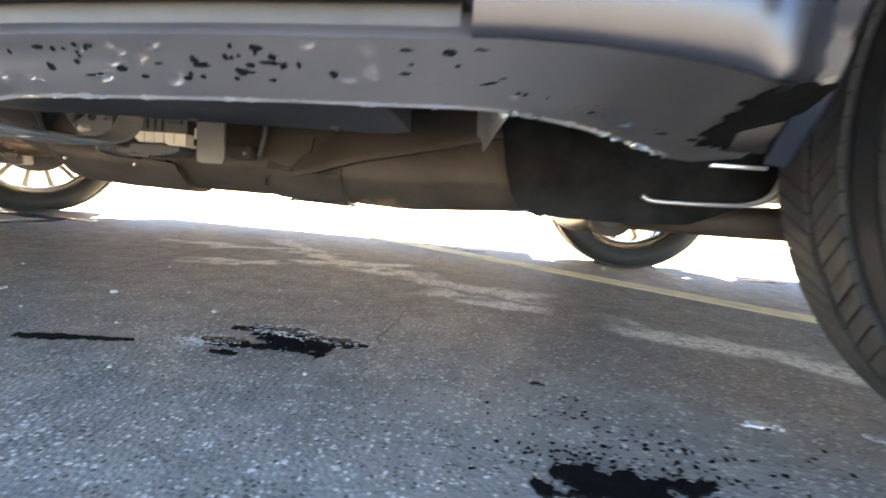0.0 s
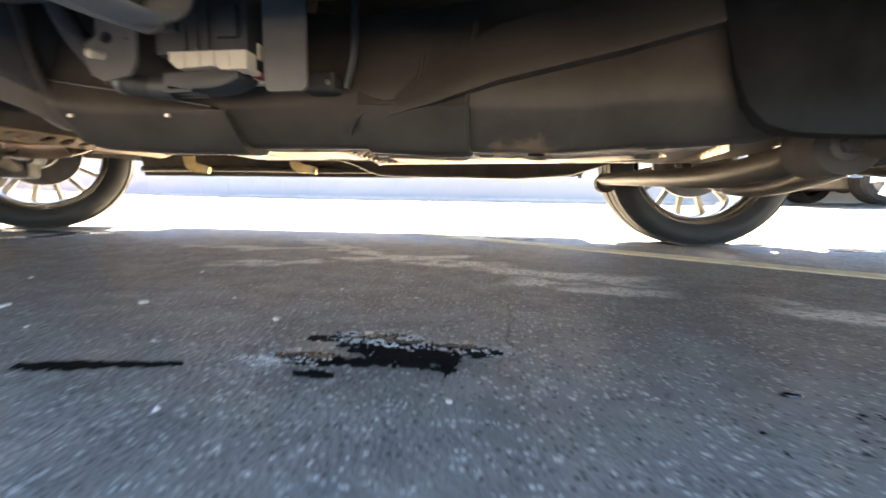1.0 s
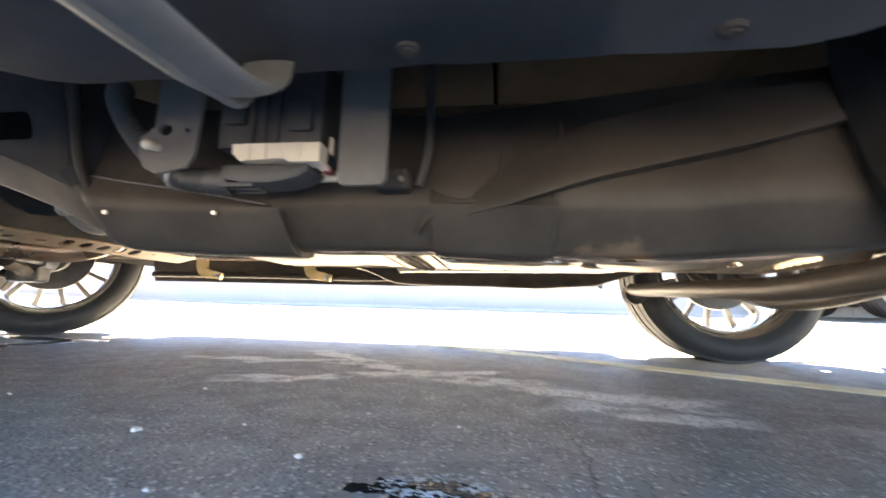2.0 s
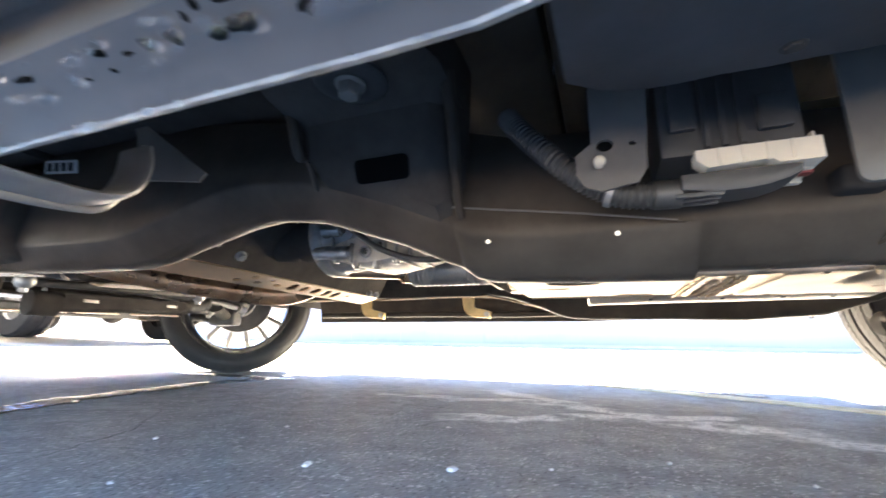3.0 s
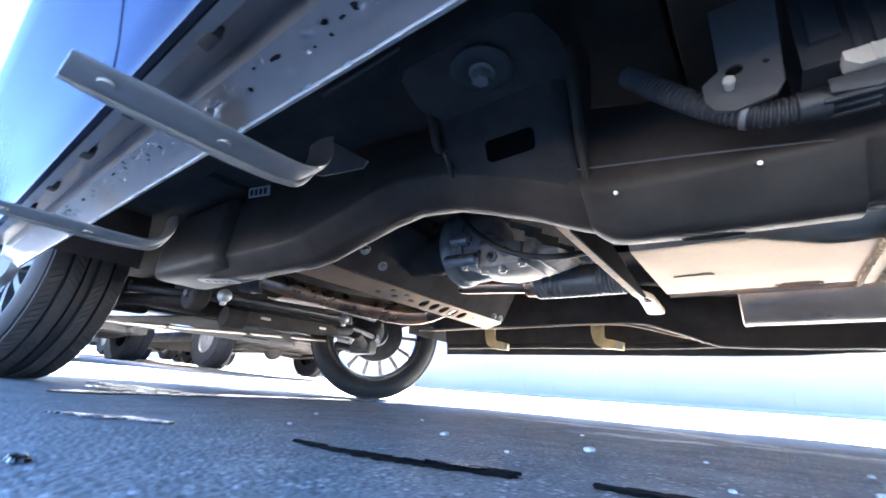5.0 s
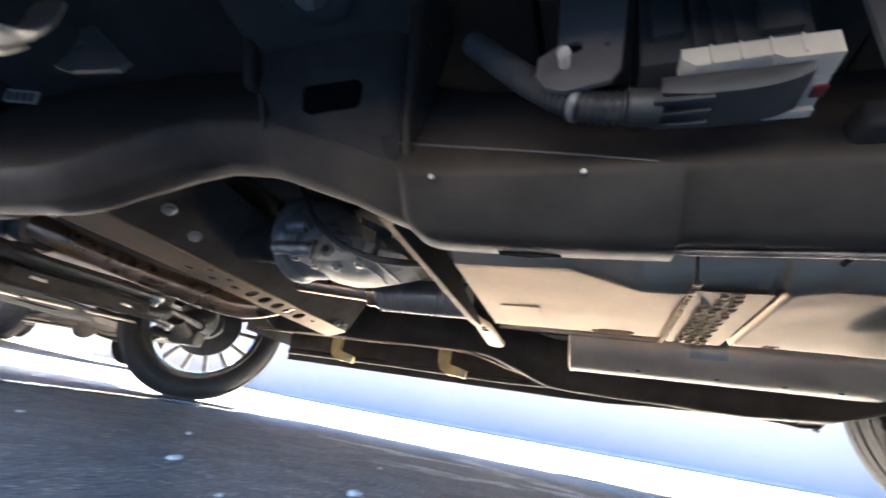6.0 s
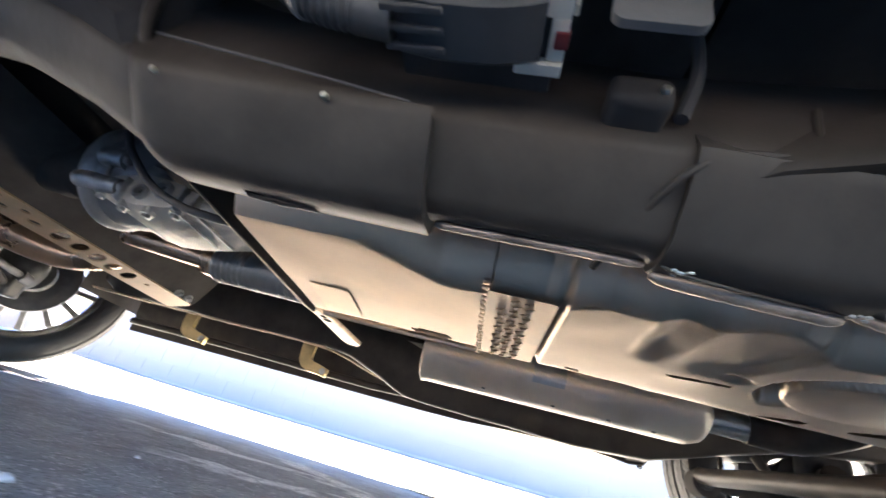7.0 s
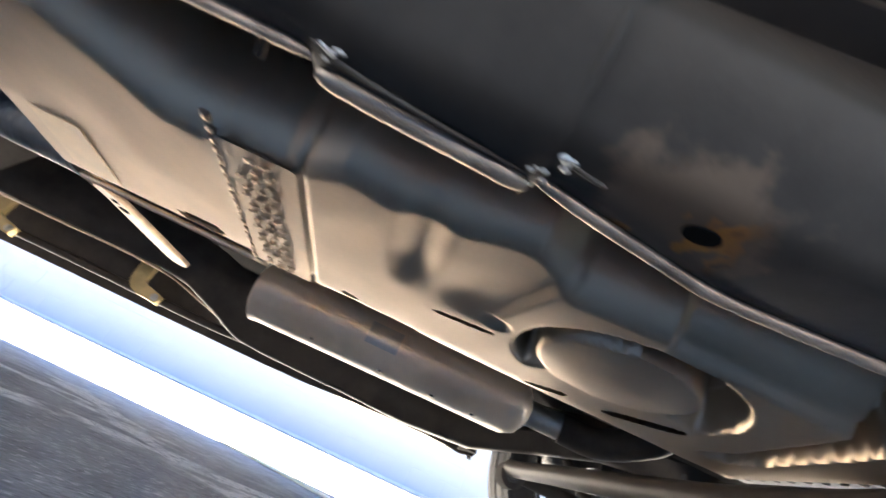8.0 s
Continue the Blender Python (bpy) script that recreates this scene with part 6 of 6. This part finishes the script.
# round rubber mount, exhaust coupling, heat shield and links beside the steering gear
bm = bmesh.new()
revolve(bm, [(0.012, -0.02), (0.045, -0.02), (0.052, -0.012), (0.052, 0.03), (0.040, 0.04), (0.001, 0.04)], 26, pose(-1.95, 1.10, 0.312))
mount = part("engine_mount", bm, M_FLOOR, suv, "round black rubber mount")
bm = bmesh.new()
hexbolt(bm, (-1.95, 1.082, 0.312), (0, -1, 0), 0.012, 0.012, 0.020)
part("mount_stud", bm, M_STEEL, mount)
bm = bmesh.new()
tube(bm, [(-1.655, 1.115, 0.352), (-1.625, 1.140, 0.346)], 0.052, 20, 3)
tube(bm, [(-1.620, 1.142, 0.345), (-1.600, 1.156, 0.342)], 0.046, 20, 3)
part("pipe_coupling", bm, M_RIMDARK, suv, "dark bolted exhaust coupling")
bm = bmesh.new()
rings = [[(-1.64 + 0.02 * math.sin(3 * k), 1.19 + 0.024 * k, 0.296 + 0.0015 * k), (-1.60, 1.19 + 0.024 * k, 0.286 + 0.0015 * k), (-1.555, 1.19 + 0.024 * k, 0.292 + 0.0015 * k), (-1.553, 1.19 + 0.024 * k, 0.295 + 0.0015 * k), (-1.60, 1.19 + 0.024 * k, 0.290 + 0.0015 * k), (-1.636, 1.19 + 0.024 * k, 0.300 + 0.0015 * k)] for k in range(9)]
loft(bm, rings)
part("heat_shield", bm, M_TANK, suv, "dusty folded heat shield strip")
for pts, r in (([(-1.80, 1.14, 0.300), (-1.78, 1.35, 0.306), (-1.80, 1.62, 0.318)], 0.011), ([(-2.06, 1.30, 0.30), (-2.08, 1.62, 0.30), (-2.12, 1.94, 0.292)], 0.016), ([(-1.72, 1.25, 0.352), (-1.74, 1.5, 0.345), (-1.80, 1.80, 0.348)], 0.014)):
    bm = bmesh.new()
    tube(bm, pts, r, 12, 6)
    part("steering_link", bm, M_RIMDARK, suv, "dark steel link rod")
for x, y, z in ((-1.79, 1.13, 0.300), (-1.80, 1.63, 0.318), (-2.12, 1.95, 0.292)):
    bm = bmesh.new()
    bmesh.ops.create_uvsphere(bm, u_segments=16, v_segments=10, radius=0.022, matrix=pose(x, y, z))
    hexbolt(bm, (x, y, z - 0.018), (0, 0, -1), 0.010, 0.012)
    part("ball_joint", bm, M_ALU, suv, "worn steel ball joint")
bm = bmesh.new()
plate(bm, [(-2.95, 1.10), (-2.95, 2.0), (-2.75, 2.05), (-2.55, 1.90), (-2.25, 1.85), (-2.20, 1.22), (-2.50, 1.15), (-2.75, 1.08)], [ellipse(-2.66, 1.36, 0.05, 0.08), ellipse(-2.66, 1.74, 0.05, 0.08)], 0.006, pose(0, 0, 0.270))
shield = part("splash_shield", bm, M_SHIELD, suv, "dark front splash shield with tan slats for lit streaks")
# Tan slats paint the lit streaks under the splash shield.
for k in range(5):
    bm = bmesh.new()
    m_slat = Matrix.Translation((-2.86 + 0.135 * k, 1.20 + 0.135 * k, 0.266)) @ Matrix.Rotation(radians(45 + 4 * math.sin(k * 2.0)), 4, "Z")
    box(bm, 0.0, 0.16 + 0.02 * math.sin(k * 1.7), -0.030, 0.020 + 0.012 * math.sin(k), -0.003, 0.003, 0.001, 1, m_slat)
    part("lit_slat", bm, M_PAN, shield, "tan slat painted for light on the splash shield")
bm = bmesh.new()
plate(bm, rounded(-2.42, -2.14, 1.13, 1.25, 0.03), [ellipse(-2.28, 1.19, 0.03, 0.02)], 0.004, pose(0, 0, 0.240, 6, 0, 8))
part("access_panel", bm, M_PAN, shield, "dusty bare metal access panel")
bm = bmesh.new()
box(bm, -2.8, -1.55, 1.05, 2.05, 0.44, 0.75, 0.08, 3)
part("engine", bm, M_FLOOR, suv, "dark engine and sump mass")

# ---- body shell ----
B0, B1 = -3.20, 1.78
def arch(cx, r, n=18):
    return [(cx - r * math.cos(math.pi * k / n), R_TYRE + r * math.sin(math.pi * k / n)) for k in range(n + 1)]


for side in (0, 1):
    bm = bmesh.new()
    out = [(B0, 0.34), (B0 + 0.2, 0.30)] + [(AX_F - 0.47, 0.29)] + arch(AX_F, 0.44) + [(AX_F + 0.46, 0.34), (AX_F + 0.50, 0.66), (AX_R - 0.46, 0.66), (AX_R - 0.44, 0.40)] + arch(AX_R, 0.425) + [(AX_R + 0.47, 0.34), (B1, 0.36), (B1 + 0.04, 0.6), (B1, 1.05), (-1.8, 1.05), (-3.0, 0.98), (B0, 0.75)]
    y = across(0.515) if side else 0.515
    plate(bm, out, (), 0.03 if side else -0.03, Matrix.Translation((0, y - (0.03 if side else -0.03), 0)) @ Matrix.Rotation(radians(90), 4, "X") @ Matrix.Diagonal((1, 1, -1 if not side else -1, 1)))
    part("side_panel", bm, M_PAINT, suv, "glossy dark grey body side with wheel arches")
    for cx, r in ((AX_F, 0.44), (AX_R, 0.425)):
        bm = bmesh.new()
        ring = []
        for yy in (0.65 if cx > 0 else 0.53, 0.92):
            ring.append([(cx - r * math.cos(math.pi * k / 18), across(yy) if side else yy, R_TYRE + r * math.sin(math.pi * k / 18)) for k in range(19)])
        loft(bm, ring, closed=False)
        part("wheel_liner", bm, M_FLOOR, suv, "black wheel arch liner")
    # doors turn under towards the sill
    for x0, x1 in ((-1.86, -0.90), (-0.892, 0.095)):
        bm = bmesh.new()
        def door_section(x):
            z = SILL_Z(min(x, 0.1))
            low = 0.007 * max(0.0, min(1.0, (-0.45 - x) / 0.15)) - 0.010 * max(0.0, min(1.0, (x + 0.45) / 0.15))
            return [(x, 0.589, z + 0.044 - low), (x, 0.585, z + 0.0395 - low), (x, 0.579, z + 0.0395 - low), (x, 0.574, z + 0.047 - low), (x, 0.567, z + 0.09), (x, 0.545, 0.47), (x, 0.505, 0.57), (x, 0.486, 0.70), (x, 0.488, 0.87), (x, 0.50, 1.04), (x, 0.54, 1.04), (x, 0.595, 0.42), (x, 0.596, z + 0.065)]
        xs = [x0 + (x1 - x0) * k / 12 for k in range(13)]
        rings = [door_section(x) for x in xs]
        loft(bm, [flip(r) for r in rings] if side else rings)
        part("door", bm, M_PAINT, suv, "glossy dark grey door reflecting blue sky")
    bm = bmesh.new()
    rings = [[(x, 0.5895, SILL_Z(x) + 0.0335), (x, 0.5925, SILL_Z(x) + 0.0325), (x, 0.5955, SILL_Z(x) + 0.036), (x, 0.5955, SILL_Z(x) + 0.066), (x, 0.5900, SILL_Z(x) + 0.066)] for x in [-1.85 + 0.0777 * k for k in range(26)]]
    loft(bm, [flip(r) for r in rings] if side else rings)
    part("door_seal", bm, M_PLASTIC, suv, "black rubber door seal above the sill")
    # quarter panel: rises from the crease of the sill, flares to the rear arch
    bm = bmesh.new()
    rings = []
    for x, o, zz in ((0.100, 0.0, 0.002), (0.106, 0.001, 0.005), (0.13, 0.002, 0.008), (0.16, 0.004, 0.009), (0.20, 0.007, 0.010), (0.23, 0.009, 0.009), (0.255, 0.010, 0.012), (0.272, 0.009, 0.018), (0.284, 0.006, 0.026), (0.294, 0.004, 0.034)):
        f = max(0.0, (x - 0.10) / 0.22)
        tk = TUCK(x)
        yc, zc = 0.5855 - 0.02 * f + tk, SILL_Z(x) + 0.0315 + 0.4 * zz * max(0.0, f - 0.5)
        rings.append([(x, yc + 0.008, zc - 0.0015), (x, yc, zc), (x, yc - 0.004, zc + 0.006), (x, yc - 0.007, zc + 0.03), (x, yc - 0.015, zc + 0.09), (x, 0.540 - o + 0.7 * tk, 0.48), (x, 0.505 - o + 0.4 * tk, 0.58), (x, 0.488 - o, 0.72), (x, 0.49, 0.87), (x, 0.50, 1.04), (x, 0.54, 1.04), (x, 0.60 + tk, 0.42), (x, 0.62 + tk, zc + 0.01)])
    loft(bm, [flip(r) for r in rings] if side else rings)
    quarter = part("quarter_panel", bm, M_PAINT, suv, "glossy dark grey rear quarter panel, wet")
    bm = bmesh.new()
    lip = [(0.575, 0.42), (0.590, 0.38), (0.604, 0.352), (0.612, 0.335), (0.613, 0.320), (0.620, 0.306), (0.632, 0.291), (0.640, 0.278)]
    rings = [[(x, y + dy, z + dz) for x, dy, dz in ((0.288, 0, 0), (0.300, -0.002, -0.002), (0.306, 0.002, 0.001), (0.304, 0.006, 0.005), (0.290, 0.006, 0.005))] for y, z in lip]
    loft(bm, [flip(r) for r in rings] if side else rings)
    part("arch_lip", bm, M_PAINT, quarter, "bright rolled lip of the wheel arch")
    bm = bmesh.new()
    rings = [[(x, 0.602 + d, 0.335), (x, 0.612 + d, 0.312), (x, 0.630 + d, 0.295), (x, 0.66, 0.287), (x, 0.70, 0.30), (x, 0.70, 0.40), (x, 0.61 + d, 0.40)] for x, d in ((0.238, 0.0), (0.26, 0.002), (0.29, 0.004), (0.302, 0.004))]
    loft(bm, [flip(r) for r in rings] if side else rings)
    part("arch_corner", bm, M_FLOOR, quarter, "dark corner behind the arch lip")

# inner wall of the near rear wheel house, near-black to carry the shade there
bm = bmesh.new()
rings = [[(x, 0.884 + d, z0), (x, 0.888 + d, 0.52), (x, 0.912, 0.52), (x, 0.912, z0)] for x, z0, d in ((0.118, 0.375, 0.027), (0.125, 0.325, 0.025), (0.133, 0.285, 0.021), (0.142, 0.255, 0.015), (0.154, 0.238, 0.008), (0.172, 0.230, 0.003), (0.21, 0.228, 0.002), (0.30, 0.228, 0.008), (0.36, 0.232, 0.012), (0.43, 0.262, 0.014), (0.48, 0.31, 0.014), (0.62, 0.42, 0.014), (1.10, 0.42, 0.014))]
loft(bm, rings)
part("wheel_house", bm, mat("black_wheel_house_shade", (0.015, 0.015, 0.015), 0.95, 0.0, 0.5, 14, 90, 0.4, spec=0.05), suv, "inner wall of the wheel house, blackened to carry its shade")

# bonnet, cabin and tail closed over the side panels
bm = bmesh.new()
sil = [(B0 + 0.02, 0.36, 0.10), (B0 - 0.04, 0.55, 0.05), (B0, 0.78, 0.03), (-3.0, 0.97, 0.02), (-1.85, 1.06, 0.02), (-1.25, 1.66, 0.16), (-1.0, 1.76, 0.19), (0.2, 1.80, 0.19), (1.4, 1.74, 0.18), (1.70, 1.10, 0.05), (1.80, 0.62, 0.03), (1.78, 0.36, 0.06)]
loft(bm, [[(x, 0.50 + i, z), (x, 1.0, z + 0.015), (x, YC, z + 0.02), (x, across(1.0), z + 0.015), (x, across(0.50 + i), z)] for x, z, i in sil], closed=False)
part("body_top", bm, M_PAINT, suv, "glossy dark grey bonnet, roof and tailgate")
for side in (0, 1):
    bm = bmesh.new()
    g = [(-1.8, 1.05, 0.505), (-1.25, 1.655, 0.66), (-1.0, 1.755, 0.69), (0.2, 1.795, 0.69), (1.4, 1.735, 0.68), (1.69, 1.10, 0.55), (1.72, 1.05, 0.51)]
    vs = [bm.verts.new((x, across(y) if side else y, z)) for x, z, y in g]
    bm.faces.new(vs)
    ext = bmesh.ops.extrude_face_region(bm, geom=bm.faces[:])["geom"]
    for v in ext:
        if isinstance(v, bmesh.types.BMVert):
            v.co.y += -0.02 if side else 0.02
    part("side_glass", bm, M_GLASS, suv, "dark tinted side glass")
bm = bmesh.new()
box(bm, B0 - 0.10, B0 + 0.10, 0.52, across(0.52), 0.36, 0.62, 0.05, 3)
part("front_bumper", bm, M_PAINT, suv, "dark grey front bumper")
bm = bmesh.new()
box(bm, B1 - 0.06, B1 + 0.10, 0.52, across(0.52), 0.38, 0.66, 0.05, 3)
part("rear_bumper", bm, M_PAINT, suv, "dark grey rear bumper")


# ---- other parked vehicles, far off ----
# Darker than the near tyre rubber, to carry the shade on far tyres.
M_FARTYRE = mat("shade_dark_tyre_rubber", (0.014, 0.014, 0.015), 0.8, 0.0, 0.3, 12, 120, 0.2, spec=0.1)


def paint(name, c):
    return mat(name, c, 0.25, 0.0, 0.08, 3, 200, 0.0, coat=1.0)


def parked(label, x, y, turn, body, length=4.9, width=1.9, height=1.75, clear=0.36, tyre=0.37, bumper=None, alloy=False):
    """A parked car: lower body with arches, cabin, four wheels, bumpers and lamps. Its tail looks to local +x."""
    car = thing("parked_car", label, "car", "other cars in the car park")
    car.matrix_world = pose(x, y, rise(x, y), 0, 0, turn)
    hl, hw = length / 2, width / 2
    bm = bmesh.new()
    prof = [(-hl, clear + 0.05), (-hl - 0.03, 0.65), (-hl + 0.15, 0.95), (-hl * 0.45, 1.02), (-hl * 0.12, height), (hl * 0.75, height), (hl - 0.05, 1.05), (hl, 0.7), (hl - 0.02, clear + 0.08)]
    rings = []
    for yy, k in ((-hw, 0.93), (-hw + 0.12, 1.0), (0, 1.015), (hw - 0.12, 1.0), (hw, 0.93)):
        rings.append([(px, yy * (1 if pz < 1.03 else 0.82), (pz if pz < 1.0 else 1 + (pz - 1) * k)) for px, pz in prof])
    loft(bm, rings, closed=True)
    part("body", bm, body, car)
    for sx in (-1, 1):
        for sy in (-1, 1):
            w = new("wheel")
            w.parent = car
            w.location = (sx * hl * 0.62, sy * (hw - 0.12), tyre)
            bm = bmesh.new()
            revolve(bm, [(0.20, -0.12), (tyre - 0.03, -0.13), (tyre, -0.10), (tyre, -0.02), (tyre - 0.012, -0.015), (tyre - 0.012, 0.015), (tyre, 0.02), (tyre, 0.10), (tyre - 0.03, 0.13), (0.20, 0.12)], 32)
            part("tyre", bm, M_FARTYRE, w)
            bm = bmesh.new()
            revolve(bm, [(0.001, 0.09 * sy), (0.06, 0.10 * sy), (0.19, 0.09 * sy), (0.21, 0.11 * sy), (0.22, 0.0)], 20)
            part("rim", bm, M_RIMDARK, w)
            for k in range(5 if alloy else 0):
                bm = bmesh.new()
                u, t = Vector((math.cos(1.257 * k), 0, math.sin(1.257 * k))), Vector((-math.sin(1.257 * k), 0, math.cos(1.257 * k)))
                loft(bm, [[u * r + t * q * d + Vector((0, sy * (0.128 - e), 0)) for d, e in ((-1, 0), (1, 0), (0.8, 0.03), (-0.8, 0.03))] for r, q in ((0.0, 0.05), (0.10, 0.032), (0.225, 0.055))])
                part("spoke", bm, M_RIM, w)
    bm = bmesh.new()
    box(bm, -hl + 0.1, hl - 0.1, -hw + 0.25, hw - 0.25, clear - 0.06, clear + 0.12, 0.03)
    tube(bm, [(hl * 0.62, -hw + 0.2, tyre), (hl * 0.62, 0, tyre - 0.02), (hl * 0.62, hw - 0.2, tyre)], 0.06, 10, 3)
    tube(bm, [(-hl * 0.5, 0.3, clear - 0.05), (hl * 0.5, 0.35, clear - 0.05), (hl, 0.5, clear - 0.02)], 0.035, 10, 3)
    bmesh.ops.create_uvsphere(bm, u_segments=16, v_segments=10, radius=0.15, matrix=pose(hl * 0.62, 0.1, tyre - 0.03))
    for sy in (-1, 1):
        tube(bm, [(hl * 0.25, sy * (hw - 0.38), clear - 0.02), (hl * 0.62, sy * (hw - 0.36), tyre - 0.08), (hl * 0.95, sy * (hw - 0.38), clear - 0.02)], 0.035, 8, 5)
    part("underbody", bm, M_FLOOR, car, "dark underbody with axle and exhaust")
    bm = bmesh.new()
    box(bm, hl - 0.06, hl + 0.08, -hw + 0.05, hw - 0.05, clear + 0.02, clear + 0.22, 0.04, 2)
    part("rear_bumper", bm, bumper or M_STEEL, car)
    for sy in (-1, 1):
        bm = bmesh.new()
        box(bm, hl - 0.04, hl + 0.02, sy * (hw - 0.12) - 0.07, sy * (hw - 0.12) + 0.07, 0.72, 1.0, 0.02, 2)
        part("tail_lamp", bm, M_RED, car)
    bm = bmesh.new()
    box(bm, hl * 0.1, hl * 0.7, -hw * 0.84 - 0.004, hw * 0.84 + 0.004, 1.12, height - 0.12, 0.03, 2)
    part("side_glass", bm, M_GLASS, car)
    return car


P_BLUE, P_SILVER, P_TAN, P_DARK, P_WHITE = paint("blue_car_paint", (0.03, 0.13, 0.42)), paint("silver_car_paint", (0.30, 0.30, 0.30)), paint("orange_car_paint", (0.55, 0.28, 0.06)), paint("charcoal_car_paint", (0.03, 0.032, 0.035)), paint("white_car_paint", (0.75, 0.75, 0.74))
parked("blue pickup-like car seen from behind across the lane", -8.6, 4.25, 4, P_BLUE, 5.2, 2.1, 1.8, 0.44, 0.40, M_PLASTIC)
parked("silver car with bright rear bumper across the lane", -8.9, 1.65, 3, P_SILVER, alloy=True)
parked("orange car parked in the far row", -12.6, 4.05, 2, P_TAN)
parked("white car parked in the far row", -15.5, 6.2, 2, P_WHITE)
parked("charcoal saloon parked before the pale wall", 6.45, 7.45, 178, P_DARK, 4.7, 1.7, 1.45, 0.26, 0.33, alloy=True)

# ---- wall tiles ----
tile = bmesh.new()
box(tile, 0.002, 0.598, -0.005, 0.004, 0.002, 0.298, 0.001, 1)
tile_me = bpy.data.meshes.new("wall_tile")
tile.to_mesh(tile_me)
tile.free()
tile_me.materials.append(M_WALL)
for i in range(42):
    for j in range(7):
        ob = new("wall_tile", tile_me)
        ob.parent = wall
        ob.location = (-14.0 + 0.6 * i + (0.3 if j % 2 else 0), WALL_Y, wz + 0.03 + 0.3 * j)
bm = bmesh.new()
box(bm, -40, -14.0, WALL_Y - 0.012, WALL_Y - 0.002, wz + 0.03, wz + 2.4)
box(bm, 11.5, 60, WALL_Y - 0.012, WALL_Y - 0.002, wz + 0.03, wz + 2.4)
box(bm, -14.0, 11.5, WALL_Y - 0.012, WALL_Y - 0.002, wz + 2.14, wz + 2.4)
part("wall_facing", bm, M_WALL, wall)
